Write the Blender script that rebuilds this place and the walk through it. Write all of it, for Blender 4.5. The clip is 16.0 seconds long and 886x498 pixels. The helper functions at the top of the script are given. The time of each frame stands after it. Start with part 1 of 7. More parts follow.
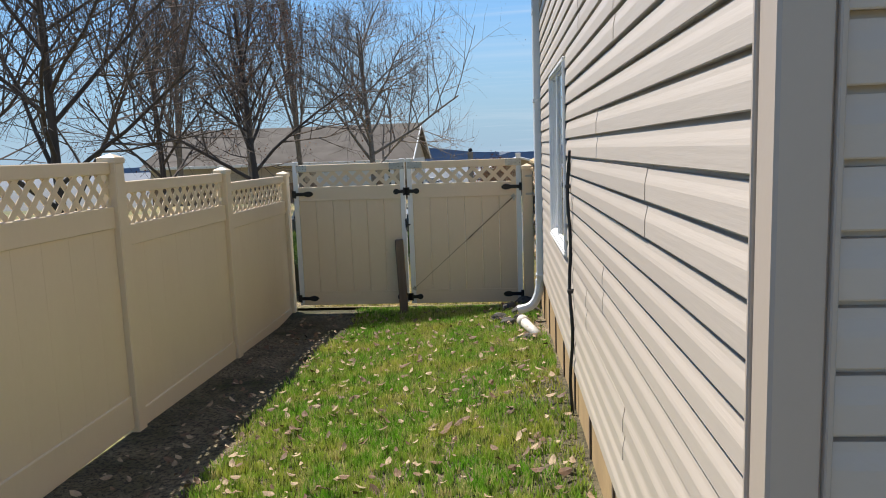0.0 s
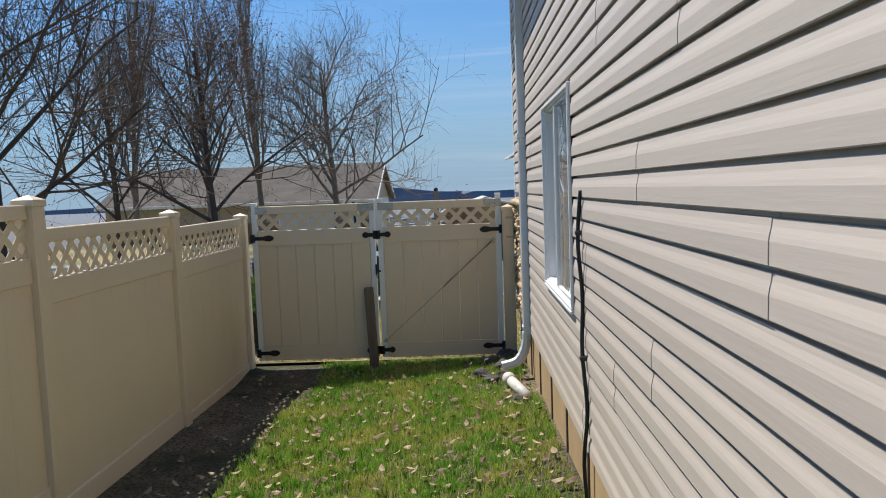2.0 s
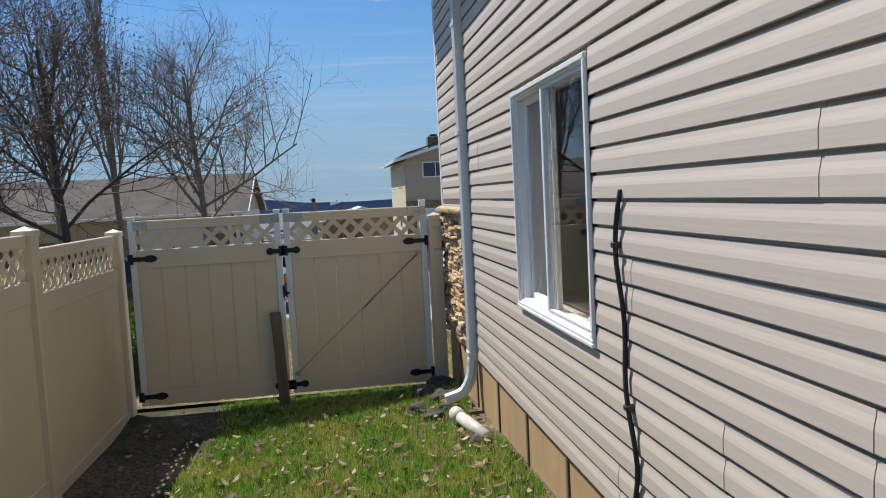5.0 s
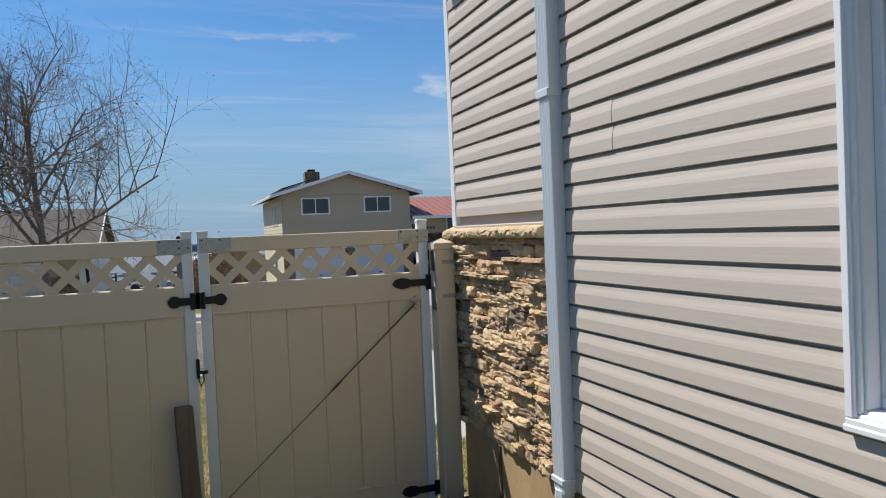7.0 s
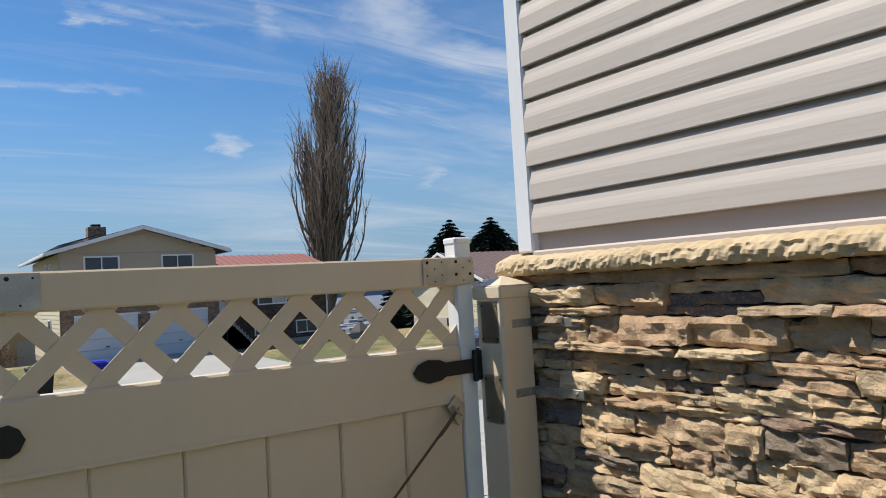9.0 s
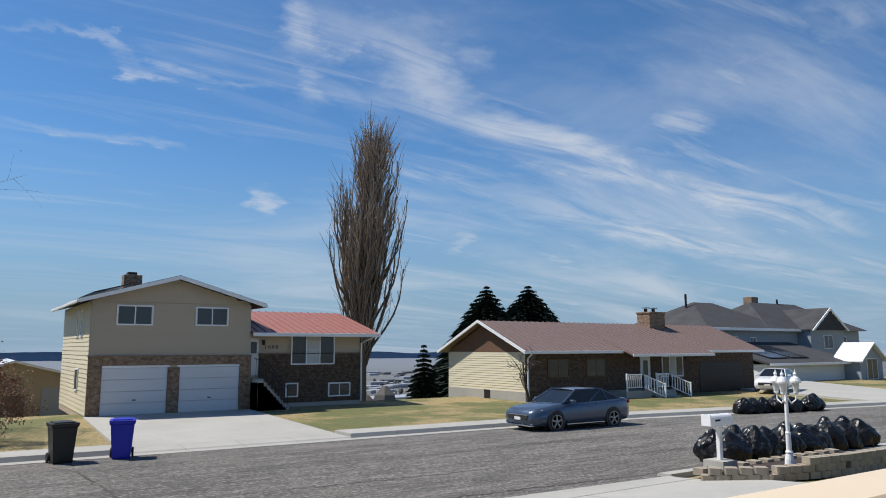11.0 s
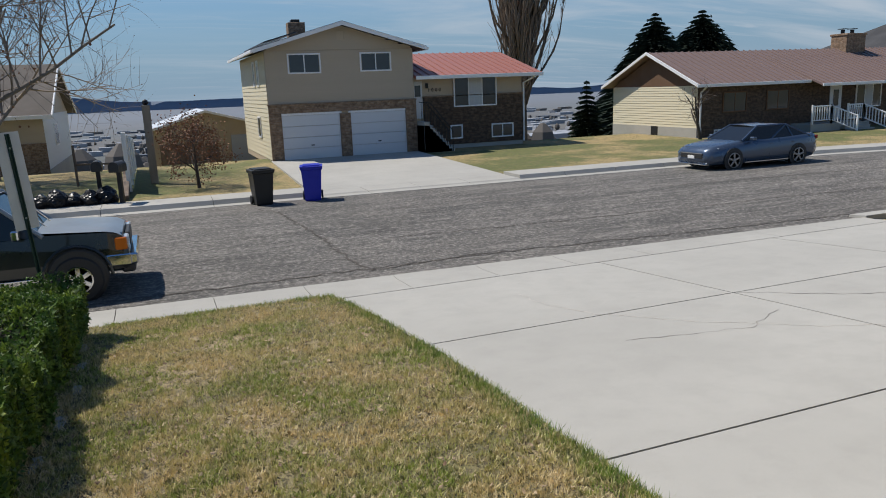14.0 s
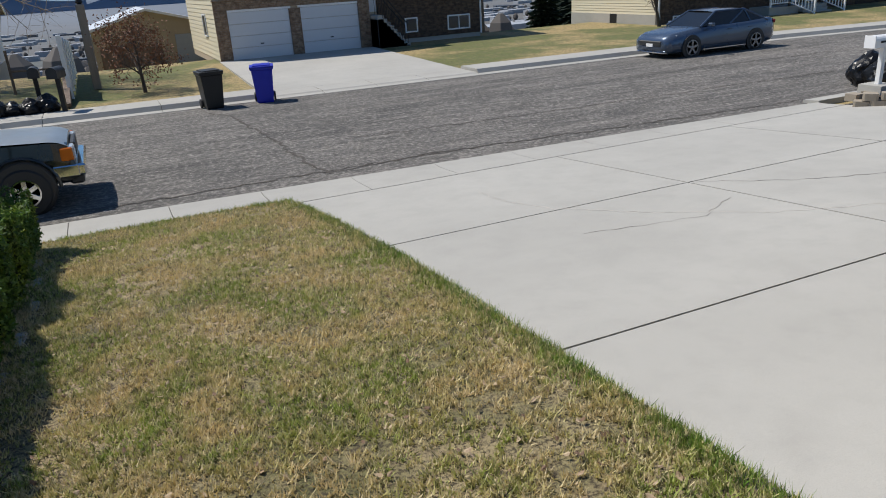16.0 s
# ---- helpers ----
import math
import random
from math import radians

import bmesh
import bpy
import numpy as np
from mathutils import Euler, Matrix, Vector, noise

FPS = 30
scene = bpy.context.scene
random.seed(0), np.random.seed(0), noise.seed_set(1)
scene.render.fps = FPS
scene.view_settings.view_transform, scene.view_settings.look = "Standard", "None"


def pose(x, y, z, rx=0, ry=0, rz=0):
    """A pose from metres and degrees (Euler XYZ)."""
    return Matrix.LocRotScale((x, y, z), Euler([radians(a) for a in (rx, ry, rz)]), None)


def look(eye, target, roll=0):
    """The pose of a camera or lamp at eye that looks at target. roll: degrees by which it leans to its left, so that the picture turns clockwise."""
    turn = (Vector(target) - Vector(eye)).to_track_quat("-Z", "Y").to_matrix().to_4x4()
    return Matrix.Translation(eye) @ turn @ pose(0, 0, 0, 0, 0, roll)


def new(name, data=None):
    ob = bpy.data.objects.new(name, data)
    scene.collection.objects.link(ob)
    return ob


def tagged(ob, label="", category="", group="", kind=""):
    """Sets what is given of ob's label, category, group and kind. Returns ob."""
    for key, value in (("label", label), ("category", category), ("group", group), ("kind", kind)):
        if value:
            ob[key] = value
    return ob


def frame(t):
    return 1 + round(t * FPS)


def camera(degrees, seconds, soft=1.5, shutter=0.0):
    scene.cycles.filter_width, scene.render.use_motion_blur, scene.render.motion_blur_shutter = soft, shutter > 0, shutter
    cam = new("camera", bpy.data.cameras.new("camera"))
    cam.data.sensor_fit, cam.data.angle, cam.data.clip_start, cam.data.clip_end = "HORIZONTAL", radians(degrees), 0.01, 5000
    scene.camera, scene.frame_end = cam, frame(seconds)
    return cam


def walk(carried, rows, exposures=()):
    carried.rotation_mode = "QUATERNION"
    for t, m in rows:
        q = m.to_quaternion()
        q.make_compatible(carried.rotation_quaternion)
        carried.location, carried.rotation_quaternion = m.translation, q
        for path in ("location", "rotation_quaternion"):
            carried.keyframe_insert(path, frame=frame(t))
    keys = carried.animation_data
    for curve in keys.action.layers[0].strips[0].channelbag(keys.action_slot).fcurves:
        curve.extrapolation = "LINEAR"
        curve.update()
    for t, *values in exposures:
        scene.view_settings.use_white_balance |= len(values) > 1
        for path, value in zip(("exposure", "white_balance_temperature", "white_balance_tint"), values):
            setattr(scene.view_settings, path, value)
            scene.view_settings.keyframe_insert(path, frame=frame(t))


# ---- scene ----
cam = camera(62.7, 16.0, soft=1.0)
PATH = [
    (0, (-0.041, -0.253, 2.061), (-0.201, 1.723, 1.793), -2.0),
    (0.5, (-0.019, 0.009, 2.061), (-0.154, 1.989, 1.809), -1.5),
    (1, (-0.1, 0.167, 2.068), (-0.224, 2.151, 1.846), -2.0),
    (1.5, (-0.126, 0.388, 2.073), (-0.257, 2.374, 1.882), -2.2),
    (2, (-0.221, 0.5, 2.07), (-0.277, 2.493, 1.905), -2.1),
    (2.5, (-0.341, 0.592, 2.075), (-0.292, 2.586, 1.916), -2.4),
    (3, (-0.397, 0.596, 2.059), (-0.28, 2.586, 1.899), -2.2),
    (3.5, (-0.361, 0.638, 2.087), (-0.245, 2.625, 1.91), -1.8),
    (3.7, (-0.343, 0.656, 2.102), (-0.228, 2.643, 1.922), -1.4),
    (5.8, (-1.058, 2.667, 2.01), (-0.573, 4.603, 1.89), -2.8),
    (6, (-1.106, 3.003, 2.003), (-0.577, 4.928, 1.894), -2.3),
    (6.5, (-1.172, 3.709, 2.016), (-0.578, 5.618, 1.937), -2.6),
    (7, (-1.282, 4.384, 1.927), (-0.615, 6.269, 1.873), -2.5),
    (7.5, (-1.315, 5.066, 1.883), (-0.568, 6.922, 1.865), -2.9),
    (8, (-1.336, 5.806, 1.837), (-0.454, 7.602, 1.843), -2.6),
    (8.5, (-1.312, 6.428, 1.839), (-0.282, 8.142, 1.889), -2.8),
    (9, (-1.233, 7.061, 1.863), (-0.072, 8.688, 1.951), -3.3),
    (9.5, (-1.167, 7.641, 1.874), (0.037, 9.233, 2.007), -2.5),
    (10, (-0.983, 8.124, 1.873), (0.201, 9.723, 2.071), -1.3),
    (12.3, (-1.299, 9.029, 2.213), (-0.276, 10.724, 2.497), -0.9),
    (12.5, (-1.291, 9.028, 2.209), (-0.264, 10.729, 2.436), -1.0),
    (13, (-1.27, 9.073, 2.206), (-0.266, 10.802, 2.247), -1.3),
    (13.5, (-1.305, 9.088, 2.194), (-0.417, 10.869, 1.994), -1.5),
    (14, (-1.366, 9.121, 2.188), (-0.664, 10.943, 1.753), -2.2),
    (14.5, (-1.395, 9.134, 2.168), (-0.843, 10.952, 1.543), -3.1),
    (15, (-1.398, 9.128, 2.167), (-0.834, 10.905, 1.443), -2.6),
    (15.5, (-1.364, 9.119, 2.177), (-0.703, 10.858, 1.443), -2.6),
    (16, (-1.321, 9.117, 2.201), (-0.568, 10.83, 1.494), -3.6),
]
walk(cam, [(t, look(eye, target, roll)) for t, eye, target, roll in PATH],
     [(0.0, 0.54, 6700, 10), (0.7, 0.55, 6680, 10), (2.0, 0.26, 6450, 10), (3.5, 0.26, 6450, 10), (6.0, 0.14, 6350, 10), (8.5, 0.20, 6400, 10), (10.0, 0.06, 6400, 10), (12.5, 0.14, 6450, 10), (13.2, -0.02, 6450, 10), (14.0, -0.08, 6500, 10), (14.6, 0.14, 6600, 10), (15.0, 0.24, 6650, 10), (15.5, 0.17, 6550, 10), (16.0, -0.06, 6400, 10)])

# ---- world, sun, exposure ----
SUN = Vector((-0.465, 0.485, 1.0)).normalized()
world = bpy.data.worlds.new("sky")
scene.world = world
world.use_nodes = True
wn, wl = world.node_tree.nodes, world.node_tree.links
wn.clear()
w_out = wn.new("ShaderNodeOutputWorld")
w_bg = wn.new("ShaderNodeBackground")
w_sky = wn.new("ShaderNodeTexSky")
w_sky.sky_type = "NISHITA"
w_sky.sun_disc = False
w_sky.sun_elevation = math.asin(SUN.z)
w_sky.sun_rotation = math.atan2(SUN.x, SUN.y)
w_sky.air_density, w_sky.dust_density, w_sky.ozone_density = 1.0, 0.1, 2.2
w_geo = wn.new("ShaderNodeTexCoord")
w_sep = wn.new("ShaderNodeSeparateXYZ")
wl.new(w_geo.outputs["Generated"], w_sep.inputs[0])
# cirrus: the direction projected on a high flat layer, stretched into streaks
w_add = wn.new("ShaderNodeMath"); w_add.operation = "ADD"; w_add.inputs[1].default_value = 0.12
wl.new(w_sep.outputs["Z"], w_add.inputs[0])
w_dx = wn.new("ShaderNodeMath"); w_dx.operation = "DIVIDE"
w_dy = wn.new("ShaderNodeMath"); w_dy.operation = "DIVIDE"
wl.new(w_sep.outputs["X"], w_dx.inputs[0]); wl.new(w_add.outputs[0], w_dx.inputs[1])
wl.new(w_sep.outputs["Y"], w_dy.inputs[0]); wl.new(w_add.outputs[0], w_dy.inputs[1])
w_comb = wn.new("ShaderNodeCombineXYZ")
wl.new(w_dx.outputs[0], w_comb.inputs[0]); wl.new(w_dy.outputs[0], w_comb.inputs[1])


def cloud_layer(rot, scale, nscale, lo, hi, distort):
    mp = wn.new("ShaderNodeMapping")
    mp.inputs["Rotation"].default_value = (0, 0, radians(rot))
    mp.inputs["Scale"].default_value = scale
    wl.new(w_comb.outputs[0], mp.inputs[0])
    nz = wn.new("ShaderNodeTexNoise")
    nz.inputs["Scale"].default_value = nscale
    nz.inputs["Detail"].default_value = 9
    nz.inputs["Roughness"].default_value = 0.6
    nz.inputs["Distortion"].default_value = distort
    wl.new(mp.outputs[0], nz.inputs["Vector"])
    rg = wn.new("ShaderNodeMapRange")
    rg.interpolation_type = "SMOOTHSTEP"
    rg.inputs[1].default_value, rg.inputs[2].default_value = lo, hi
    wl.new(nz.outputs[0], rg.inputs[0])
    return rg


c_a = cloud_layer(35, (0.35, 1.0, 1), 0.9, 0.44, 0.74, 0.9)
c_b = cloud_layer(-20, (0.3, 1.6, 1), 2.2, 0.50, 0.82, 1.4)
# more cloud to the east of the street than over the west
w_east = wn.new("ShaderNodeMapRange")
w_east.inputs[1].default_value, w_east.inputs[2].default_value = -0.25, 0.55
w_east.inputs[3].default_value, w_east.inputs[4].default_value = 0.12, 1.0
wl.new(w_sep.outputs["X"], w_east.inputs[0])
w_mx = wn.new("ShaderNodeMath"); w_mx.operation = "MAXIMUM"
wl.new(c_a.outputs[0], w_mx.inputs[0]); wl.new(c_b.outputs[0], w_mx.inputs[1])
w_am = wn.new("ShaderNodeMath"); w_am.operation = "MULTIPLY"
wl.new(w_mx.outputs[0], w_am.inputs[0]); wl.new(w_east.outputs[0], w_am.inputs[1])
w_am2 = wn.new("ShaderNodeMath"); w_am2.operation = "MULTIPLY"; w_am2.inputs[1].default_value = 0.6
wl.new(w_am.outputs[0], w_am2.inputs[0])
# the drawn-out cirrus streaks and wisps over the street: centre, bearing, half length, half width, density
STREAKS = [(1.08, 1.70, 26, 0.50, 0.13, 0.6), (1.90, 1.87, 0, 0.85, 0.17, 0.9), (2.75, 1.81, -3, 0.7, 0.2, 0.85), (3.1, 2.33, 0, 1.4, 0.26, 0.8), (1.78, 1.25, 64, 0.5, 0.12, 0.6),
           (0.74, 1.76, 67, 0.30, 0.075, 0.8), (0.37, 1.94, 6, 0.30, 0.030, 0.6), (1.06, 2.98, 75, 0.17, 0.065, 0.75), (2.15, 3.06, 60, 0.24, 0.06, 0.5), (3.0, 3.16, 20, 0.40, 0.06, 0.5), (0.30, 2.50, 5, 0.25, 0.04, 0.5)]
w_nz = wn.new("ShaderNodeTexNoise")
w_nz.inputs["Scale"].default_value, w_nz.inputs["Detail"].default_value, w_nz.inputs["Roughness"].default_value = 2.6, 8, 0.62
wl.new(w_comb.outputs[0], w_nz.inputs["Vector"])
w_off = wn.new("ShaderNodeVectorMath"); w_off.operation = "MULTIPLY_ADD"
w_off.inputs[1].default_value, w_off.inputs[2].default_value = (0.55, 0.55, 0), (-0.275, -0.275, 0)
wl.new(w_nz.outputs["Color"], w_off.inputs[0])
w_bent = wn.new("ShaderNodeVectorMath"); w_bent.operation = "ADD"
wl.new(w_comb.outputs[0], w_bent.inputs[0]); wl.new(w_off.outputs[0], w_bent.inputs[1])
fibre = cloud_layer(8, (0.5, 1.9, 1), 2.4, 0.30, 0.66, 1.2)
w_sum = w_am2
for cx, cy, rot, half, wide, dens in STREAKS:
    mp = wn.new("ShaderNodeMapping"); mp.vector_type = "TEXTURE"
    mp.inputs["Location"].default_value = (cx, cy, 0)
    mp.inputs["Rotation"].default_value = (0, 0, radians(rot))
    mp.inputs["Scale"].default_value = (half, wide, 1)
    wl.new(w_bent.outputs[0], mp.inputs[0])
    le = wn.new("ShaderNodeVectorMath"); le.operation = "LENGTH"
    wl.new(mp.outputs[0], le.inputs[0])
    rg = wn.new("ShaderNodeMapRange"); rg.interpolation_type = "SMOOTHSTEP"
    rg.inputs[1].default_value, rg.inputs[2].default_value = 1.5, 0.1
    rg.inputs[3].default_value, rg.inputs[4].default_value = 0.0, dens
    wl.new(le.outputs["Value"], rg.inputs[0])
    mu = wn.new("ShaderNodeMath"); mu.operation = "MULTIPLY"
    wl.new(rg.outputs[0], mu.inputs[0]); wl.new(fibre.outputs[0], mu.inputs[1])
    mx = wn.new("ShaderNodeMath"); mx.operation = "MAXIMUM"
    wl.new(w_sum.outputs[0], mx.inputs[0]); wl.new(mu.outputs[0], mx.inputs[1])
    w_sum = mx
w_mix = wn.new("ShaderNodeMix"); w_mix.data_type = "RGBA"
wl.new(w_sum.outputs[0], w_mix.inputs[0])
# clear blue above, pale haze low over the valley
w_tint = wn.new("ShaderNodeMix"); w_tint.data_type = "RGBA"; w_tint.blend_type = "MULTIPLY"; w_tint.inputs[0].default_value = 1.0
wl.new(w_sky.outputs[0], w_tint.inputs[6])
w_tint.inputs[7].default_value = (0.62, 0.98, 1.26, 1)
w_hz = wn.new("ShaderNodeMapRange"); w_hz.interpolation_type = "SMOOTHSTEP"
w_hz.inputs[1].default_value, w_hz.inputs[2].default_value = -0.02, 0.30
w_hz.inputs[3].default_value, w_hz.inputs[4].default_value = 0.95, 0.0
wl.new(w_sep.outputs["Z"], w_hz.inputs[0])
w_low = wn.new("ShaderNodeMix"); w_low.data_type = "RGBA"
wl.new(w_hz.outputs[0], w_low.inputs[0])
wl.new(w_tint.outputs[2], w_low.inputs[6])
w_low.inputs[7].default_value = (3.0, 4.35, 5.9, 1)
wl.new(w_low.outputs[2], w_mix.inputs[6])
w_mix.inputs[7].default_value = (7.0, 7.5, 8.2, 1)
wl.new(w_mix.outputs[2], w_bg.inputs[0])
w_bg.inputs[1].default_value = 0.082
wl.new(w_bg.outputs[0], w_out.inputs[0])

sun_data = bpy.data.lights.new("sun", "SUN")
sun_data.energy, sun_data.angle, sun_data.color = 5.0, radians(0.53), (1.0, 0.945, 0.86)
sun_ob = new("sun", sun_data)
sun_ob.matrix_world = look(SUN * 60, (0, 0, 0))


# ---- mesh helpers ----
class Mesh:
    """Gathers faces for one mesh object."""

    def __init__(self):
        self.v, self.f = [], []

    def add(self, vs, fs):
        o = len(self.v)
        self.v.extend(tuple(p) for p in vs)
        self.f.extend(tuple(i + o for i in f) for f in fs)
        return self

    def box(self, x0, y0, z0, x1, y1, z1, b=0.0, m=None):
        lo, hi = (min(x0, x1), min(y0, y1), min(z0, z1)), (max(x0, x1), max(y0, y1), max(z0, z1))
        c = [(lo[i] + hi[i]) / 2 for i in range(3)]
        h = [(hi[i] - lo[i]) / 2 for i in range(3)]
        b = min(b, 0.45 * min(h))
        sg = [(i, j, k) for i in (-1, 1) for j in (-1, 1) for k in (-1, 1)]
        vs, fs = [], []
        if b <= 0:
            vs = [tuple(c[i] + s[i] * h[i] for i in range(3)) for s in sg]
            fs = [(0, 1, 3, 2), (4, 6, 7, 5), (0, 4, 5, 1), (2, 3, 7, 6), (0, 2, 6, 4), (1, 5, 7, 3)]
        else:
            ix = {}
            for s in sg:
                for a in range(3):
                    ix[s, a] = len(vs)
                    vs.append(tuple(c[i] + s[i] * (h[i] - (0 if i == a else b)) for i in range(3)))
            for a in range(3):
                p, q = [i for i in range(3) if i != a]
                for s in (-1, 1):
                    loop = []
                    for u, w in ((-1, -1), (1, -1), (1, 1), (-1, 1)):
                        t = [0, 0, 0]
                        t[a], t[p], t[q] = s, u, w
                        loop.append(ix[tuple(t), a])
                    fs.append(loop)
                for u in (-1, 1):
                    for w in (-1, 1):
                        t0, t1 = [0, 0, 0], [0, 0, 0]
                        t0[p] = t1[p] = u
                        t0[q] = t1[q] = w
                        t0[a], t1[a] = -1, 1
                        fs.append([ix[tuple(t0), p], ix[tuple(t1), p], ix[tuple(t1), q], ix[tuple(t0), q]])
            for s in sg:
                fs.append([ix[s, 0], ix[s, 1], ix[s, 2]])
            out = []
            for f in fs:
                a0, a1, a2 = Vector(vs[f[0]]), Vector(vs[f[1]]), Vector(vs[f[2]])
                n = (a1 - a0).cross(a2 - a0)
                mid = sum((Vector(vs[i]) for i in f), Vector()) / len(f) - Vector(c)
                out.append(f if n.dot(mid) >= 0 else f[::-1])
            fs = out
        if m is not None:
            vs = [m @ Vector(p) for p in vs]
        return self.add(vs, fs)

    def prism(self, poly, axis, a0, a1, m=None):
        """A polygon of the two other axes, in order, drawn out along an axis."""
        n = len(poly)
        p, q = [i for i in range(3) if i != axis]
        vs = []
        for a in (a0, a1):
            for u, w in poly:
                t = [0, 0, 0]
                t[axis], t[p], t[q] = a, u, w
                vs.append(tuple(t))
        area = sum(poly[i][0] * poly[(i + 1) % n][1] - poly[(i + 1) % n][0] * poly[i][1] for i in range(n))
        flip = (area > 0) ^ (axis == 1) ^ (a1 < a0)
        fs = [list(range(n)), list(range(n, 2 * n))[::-1]]
        fs += [[i, i + n, (i + 1) % n + n, (i + 1) % n] for i in range(n)]
        if flip:
            fs = [f[::-1] for f in fs]
        if m is not None:
            vs = [m @ Vector(t) for t in vs]
        return self.add(vs, fs)

    def tube(self, pts, radii, n=8, cap=True):
        pts = [Vector(p) for p in pts]
        if not hasattr(radii, "__len__"):
            radii = [radii] * len(pts)
        vs, fs = [], []
        side = None
        for i, p in enumerate(pts):
            d = (pts[min(i + 1, len(pts) - 1)] - pts[max(i - 1, 0)])
            d = d.normalized() if d.length > 1e-9 else Vector((0, 0, 1))
            if side is None:
                side = d.cross(Vector((0, 0, 1)) if abs(d.z) < 0.9 else Vector((1, 0, 0))).normalized()
            else:
                side = (side - d * side.dot(d)).normalized()
            up = d.cross(side)
            for k in range(n):
                a = 2 * math.pi * k / n
                vs.append(p + (side * math.cos(a) + up * math.sin(a)) * radii[i])
        for i in range(len(pts) - 1):
            for k in range(n):
                fs.append([i * n + k, i * n + (k + 1) % n, (i + 1) * n + (k + 1) % n, (i + 1) * n + k])
        if cap:
            fs.append(list(range(n))[::-1])
            fs.append([(len(pts) - 1) * n + k for k in range(n)])
        return self.add(vs, fs)

    def lathe(self, prof, n=16, at=(0, 0, 0), m=None):
        vs, fs = [], []
        for r, z in prof:
            for k in range(n):
                a = 2 * math.pi * k / n
                vs.append((at[0] + r * math.cos(a), at[1] + r * math.sin(a), at[2] + z))
        for i in range(len(prof) - 1):
            for k in range(n):
                fs.append([i * n + k, i * n + (k + 1) % n, (i + 1) * n + (k + 1) % n, (i + 1) * n + k])
        fs.append(list(range(n))[::-1])
        fs.append([(len(prof) - 1) * n + k for k in range(n)])
        if m is not None:
            vs = [m @ Vector(t) for t in vs]
        return self.add(vs, fs)

    def ob(self, name, mat, parent=None, label="", smooth=False):
        me = bpy.data.meshes.new(name)
        me.from_pydata(self.v, [], self.f)
        me.materials.append(mat)
        if smooth:
            me.polygons.foreach_set("use_smooth", [True] * len(me.polygons))
        me.update()
        o = new(name, me)
        if parent is not None:
            o.parent = parent
        if label:
            tagged(o, label)
        return o


def thing(name, label, category, at=(0, 0, 0), rz=0.0, group=""):
    o = new(name)
    o.empty_display_size = 0.1
    o.matrix_basis = pose(*at, 0, 0, rz)
    return tagged(o, label, category, group)


def piece(name, me, parent, m=None):
    o = new(name, me)
    o.parent = parent
    if m is not None:
        o.matrix_basis = m
    return o


def raw(name, verts, faces, mat):
    me = bpy.data.meshes.new(name)
    me.from_pydata([tuple(v) for v in verts], [], faces)
    me.materials.append(mat)
    me.update()
    return me


def tri_sheet(name, verts, mat):
    """A mesh of loose triangles out of an array (n, 3, 3)."""
    n = len(verts)
    me = bpy.data.meshes.new(name)
    me.vertices.add(n * 3)
    me.vertices.foreach_set("co", verts.reshape(-1).astype(np.float32))
    me.loops.add(n * 3)
    me.loops.foreach_set("vertex_index", np.arange(n * 3, dtype=np.int32))
    me.polygons.add(n)
    me.polygons.foreach_set("loop_start", np.arange(0, n * 3, 3, dtype=np.int32))
    me.update(calc_edges=True)
    me.materials.append(mat)
    return me


# ---- materials ----
def base(name):
    m = bpy.data.materials.new(name)
    m.use_nodes = True
    nt = m.node_tree
    return m, nt.nodes, nt.links, nt.nodes["Principled BSDF"]


def world_pos(n, l, scale=(1, 1, 1)):
    g = n.new("ShaderNodeNewGeometry")
    mp = n.new("ShaderNodeMapping")
    mp.inputs["Scale"].default_value = scale
    l.new(g.outputs["Position"], mp.inputs[0])
    return mp.outputs[0]


def noise_tex(n, l, vec, scale, detail=4.0, rough=0.55, dist=0.0):
    t = n.new("ShaderNodeTexNoise")
    t.inputs["Scale"].default_value = scale
    t.inputs["Detail"].default_value = detail
    t.inputs["Roughness"].default_value = rough
    t.inputs["Distortion"].default_value = dist
    l.new(vec, t.inputs["Vector"])
    return t.outputs[0]


def ramp(n, l, fac, stops):
    r = n.new("ShaderNodeValToRGB")
    e = r.color_ramp.elements
    while len(e) < len(stops):
        e.new(0.5)
    for i, (p, c) in enumerate(stops):
        e[i].position = p
        e[i].color = (*c, 1)
    l.new(fac, r.inputs[0])
    return r.outputs[0]


def mixc(n, l, fac, a, b, mode="MIX"):
    x = n.new("ShaderNodeMix")
    x.data_type = "RGBA"
    x.blend_type = mode
    for sock, val in ((0, fac), (6, a), (7, b)):
        if isinstance(val, (int, float)):
            x.inputs[sock].default_value = val
        elif isinstance(val, tuple):
            x.inputs[sock].default_value = (*val, 1)
        else:
            l.new(val, x.inputs[sock])
    return x.outputs[2]


def mapr(n, l, val, a, b, c=0.0, d=1.0):
    r = n.new("ShaderNodeMapRange")
    r.inputs[1].default_value, r.inputs[2].default_value = a, b
    r.inputs[3].default_value, r.inputs[4].default_value = c, d
    l.new(val, r.inputs[0])
    return r.outputs[0]


def bump(n, l, bsdf, height, strength, distance=0.01):
    b = n.new("ShaderNodeBump")
    b.inputs["Strength"].default_value = strength
    b.inputs["Distance"].default_value = distance
    l.new(height, b.inputs["Height"])
    l.new(b.outputs[0], bsdf.inputs["Normal"])


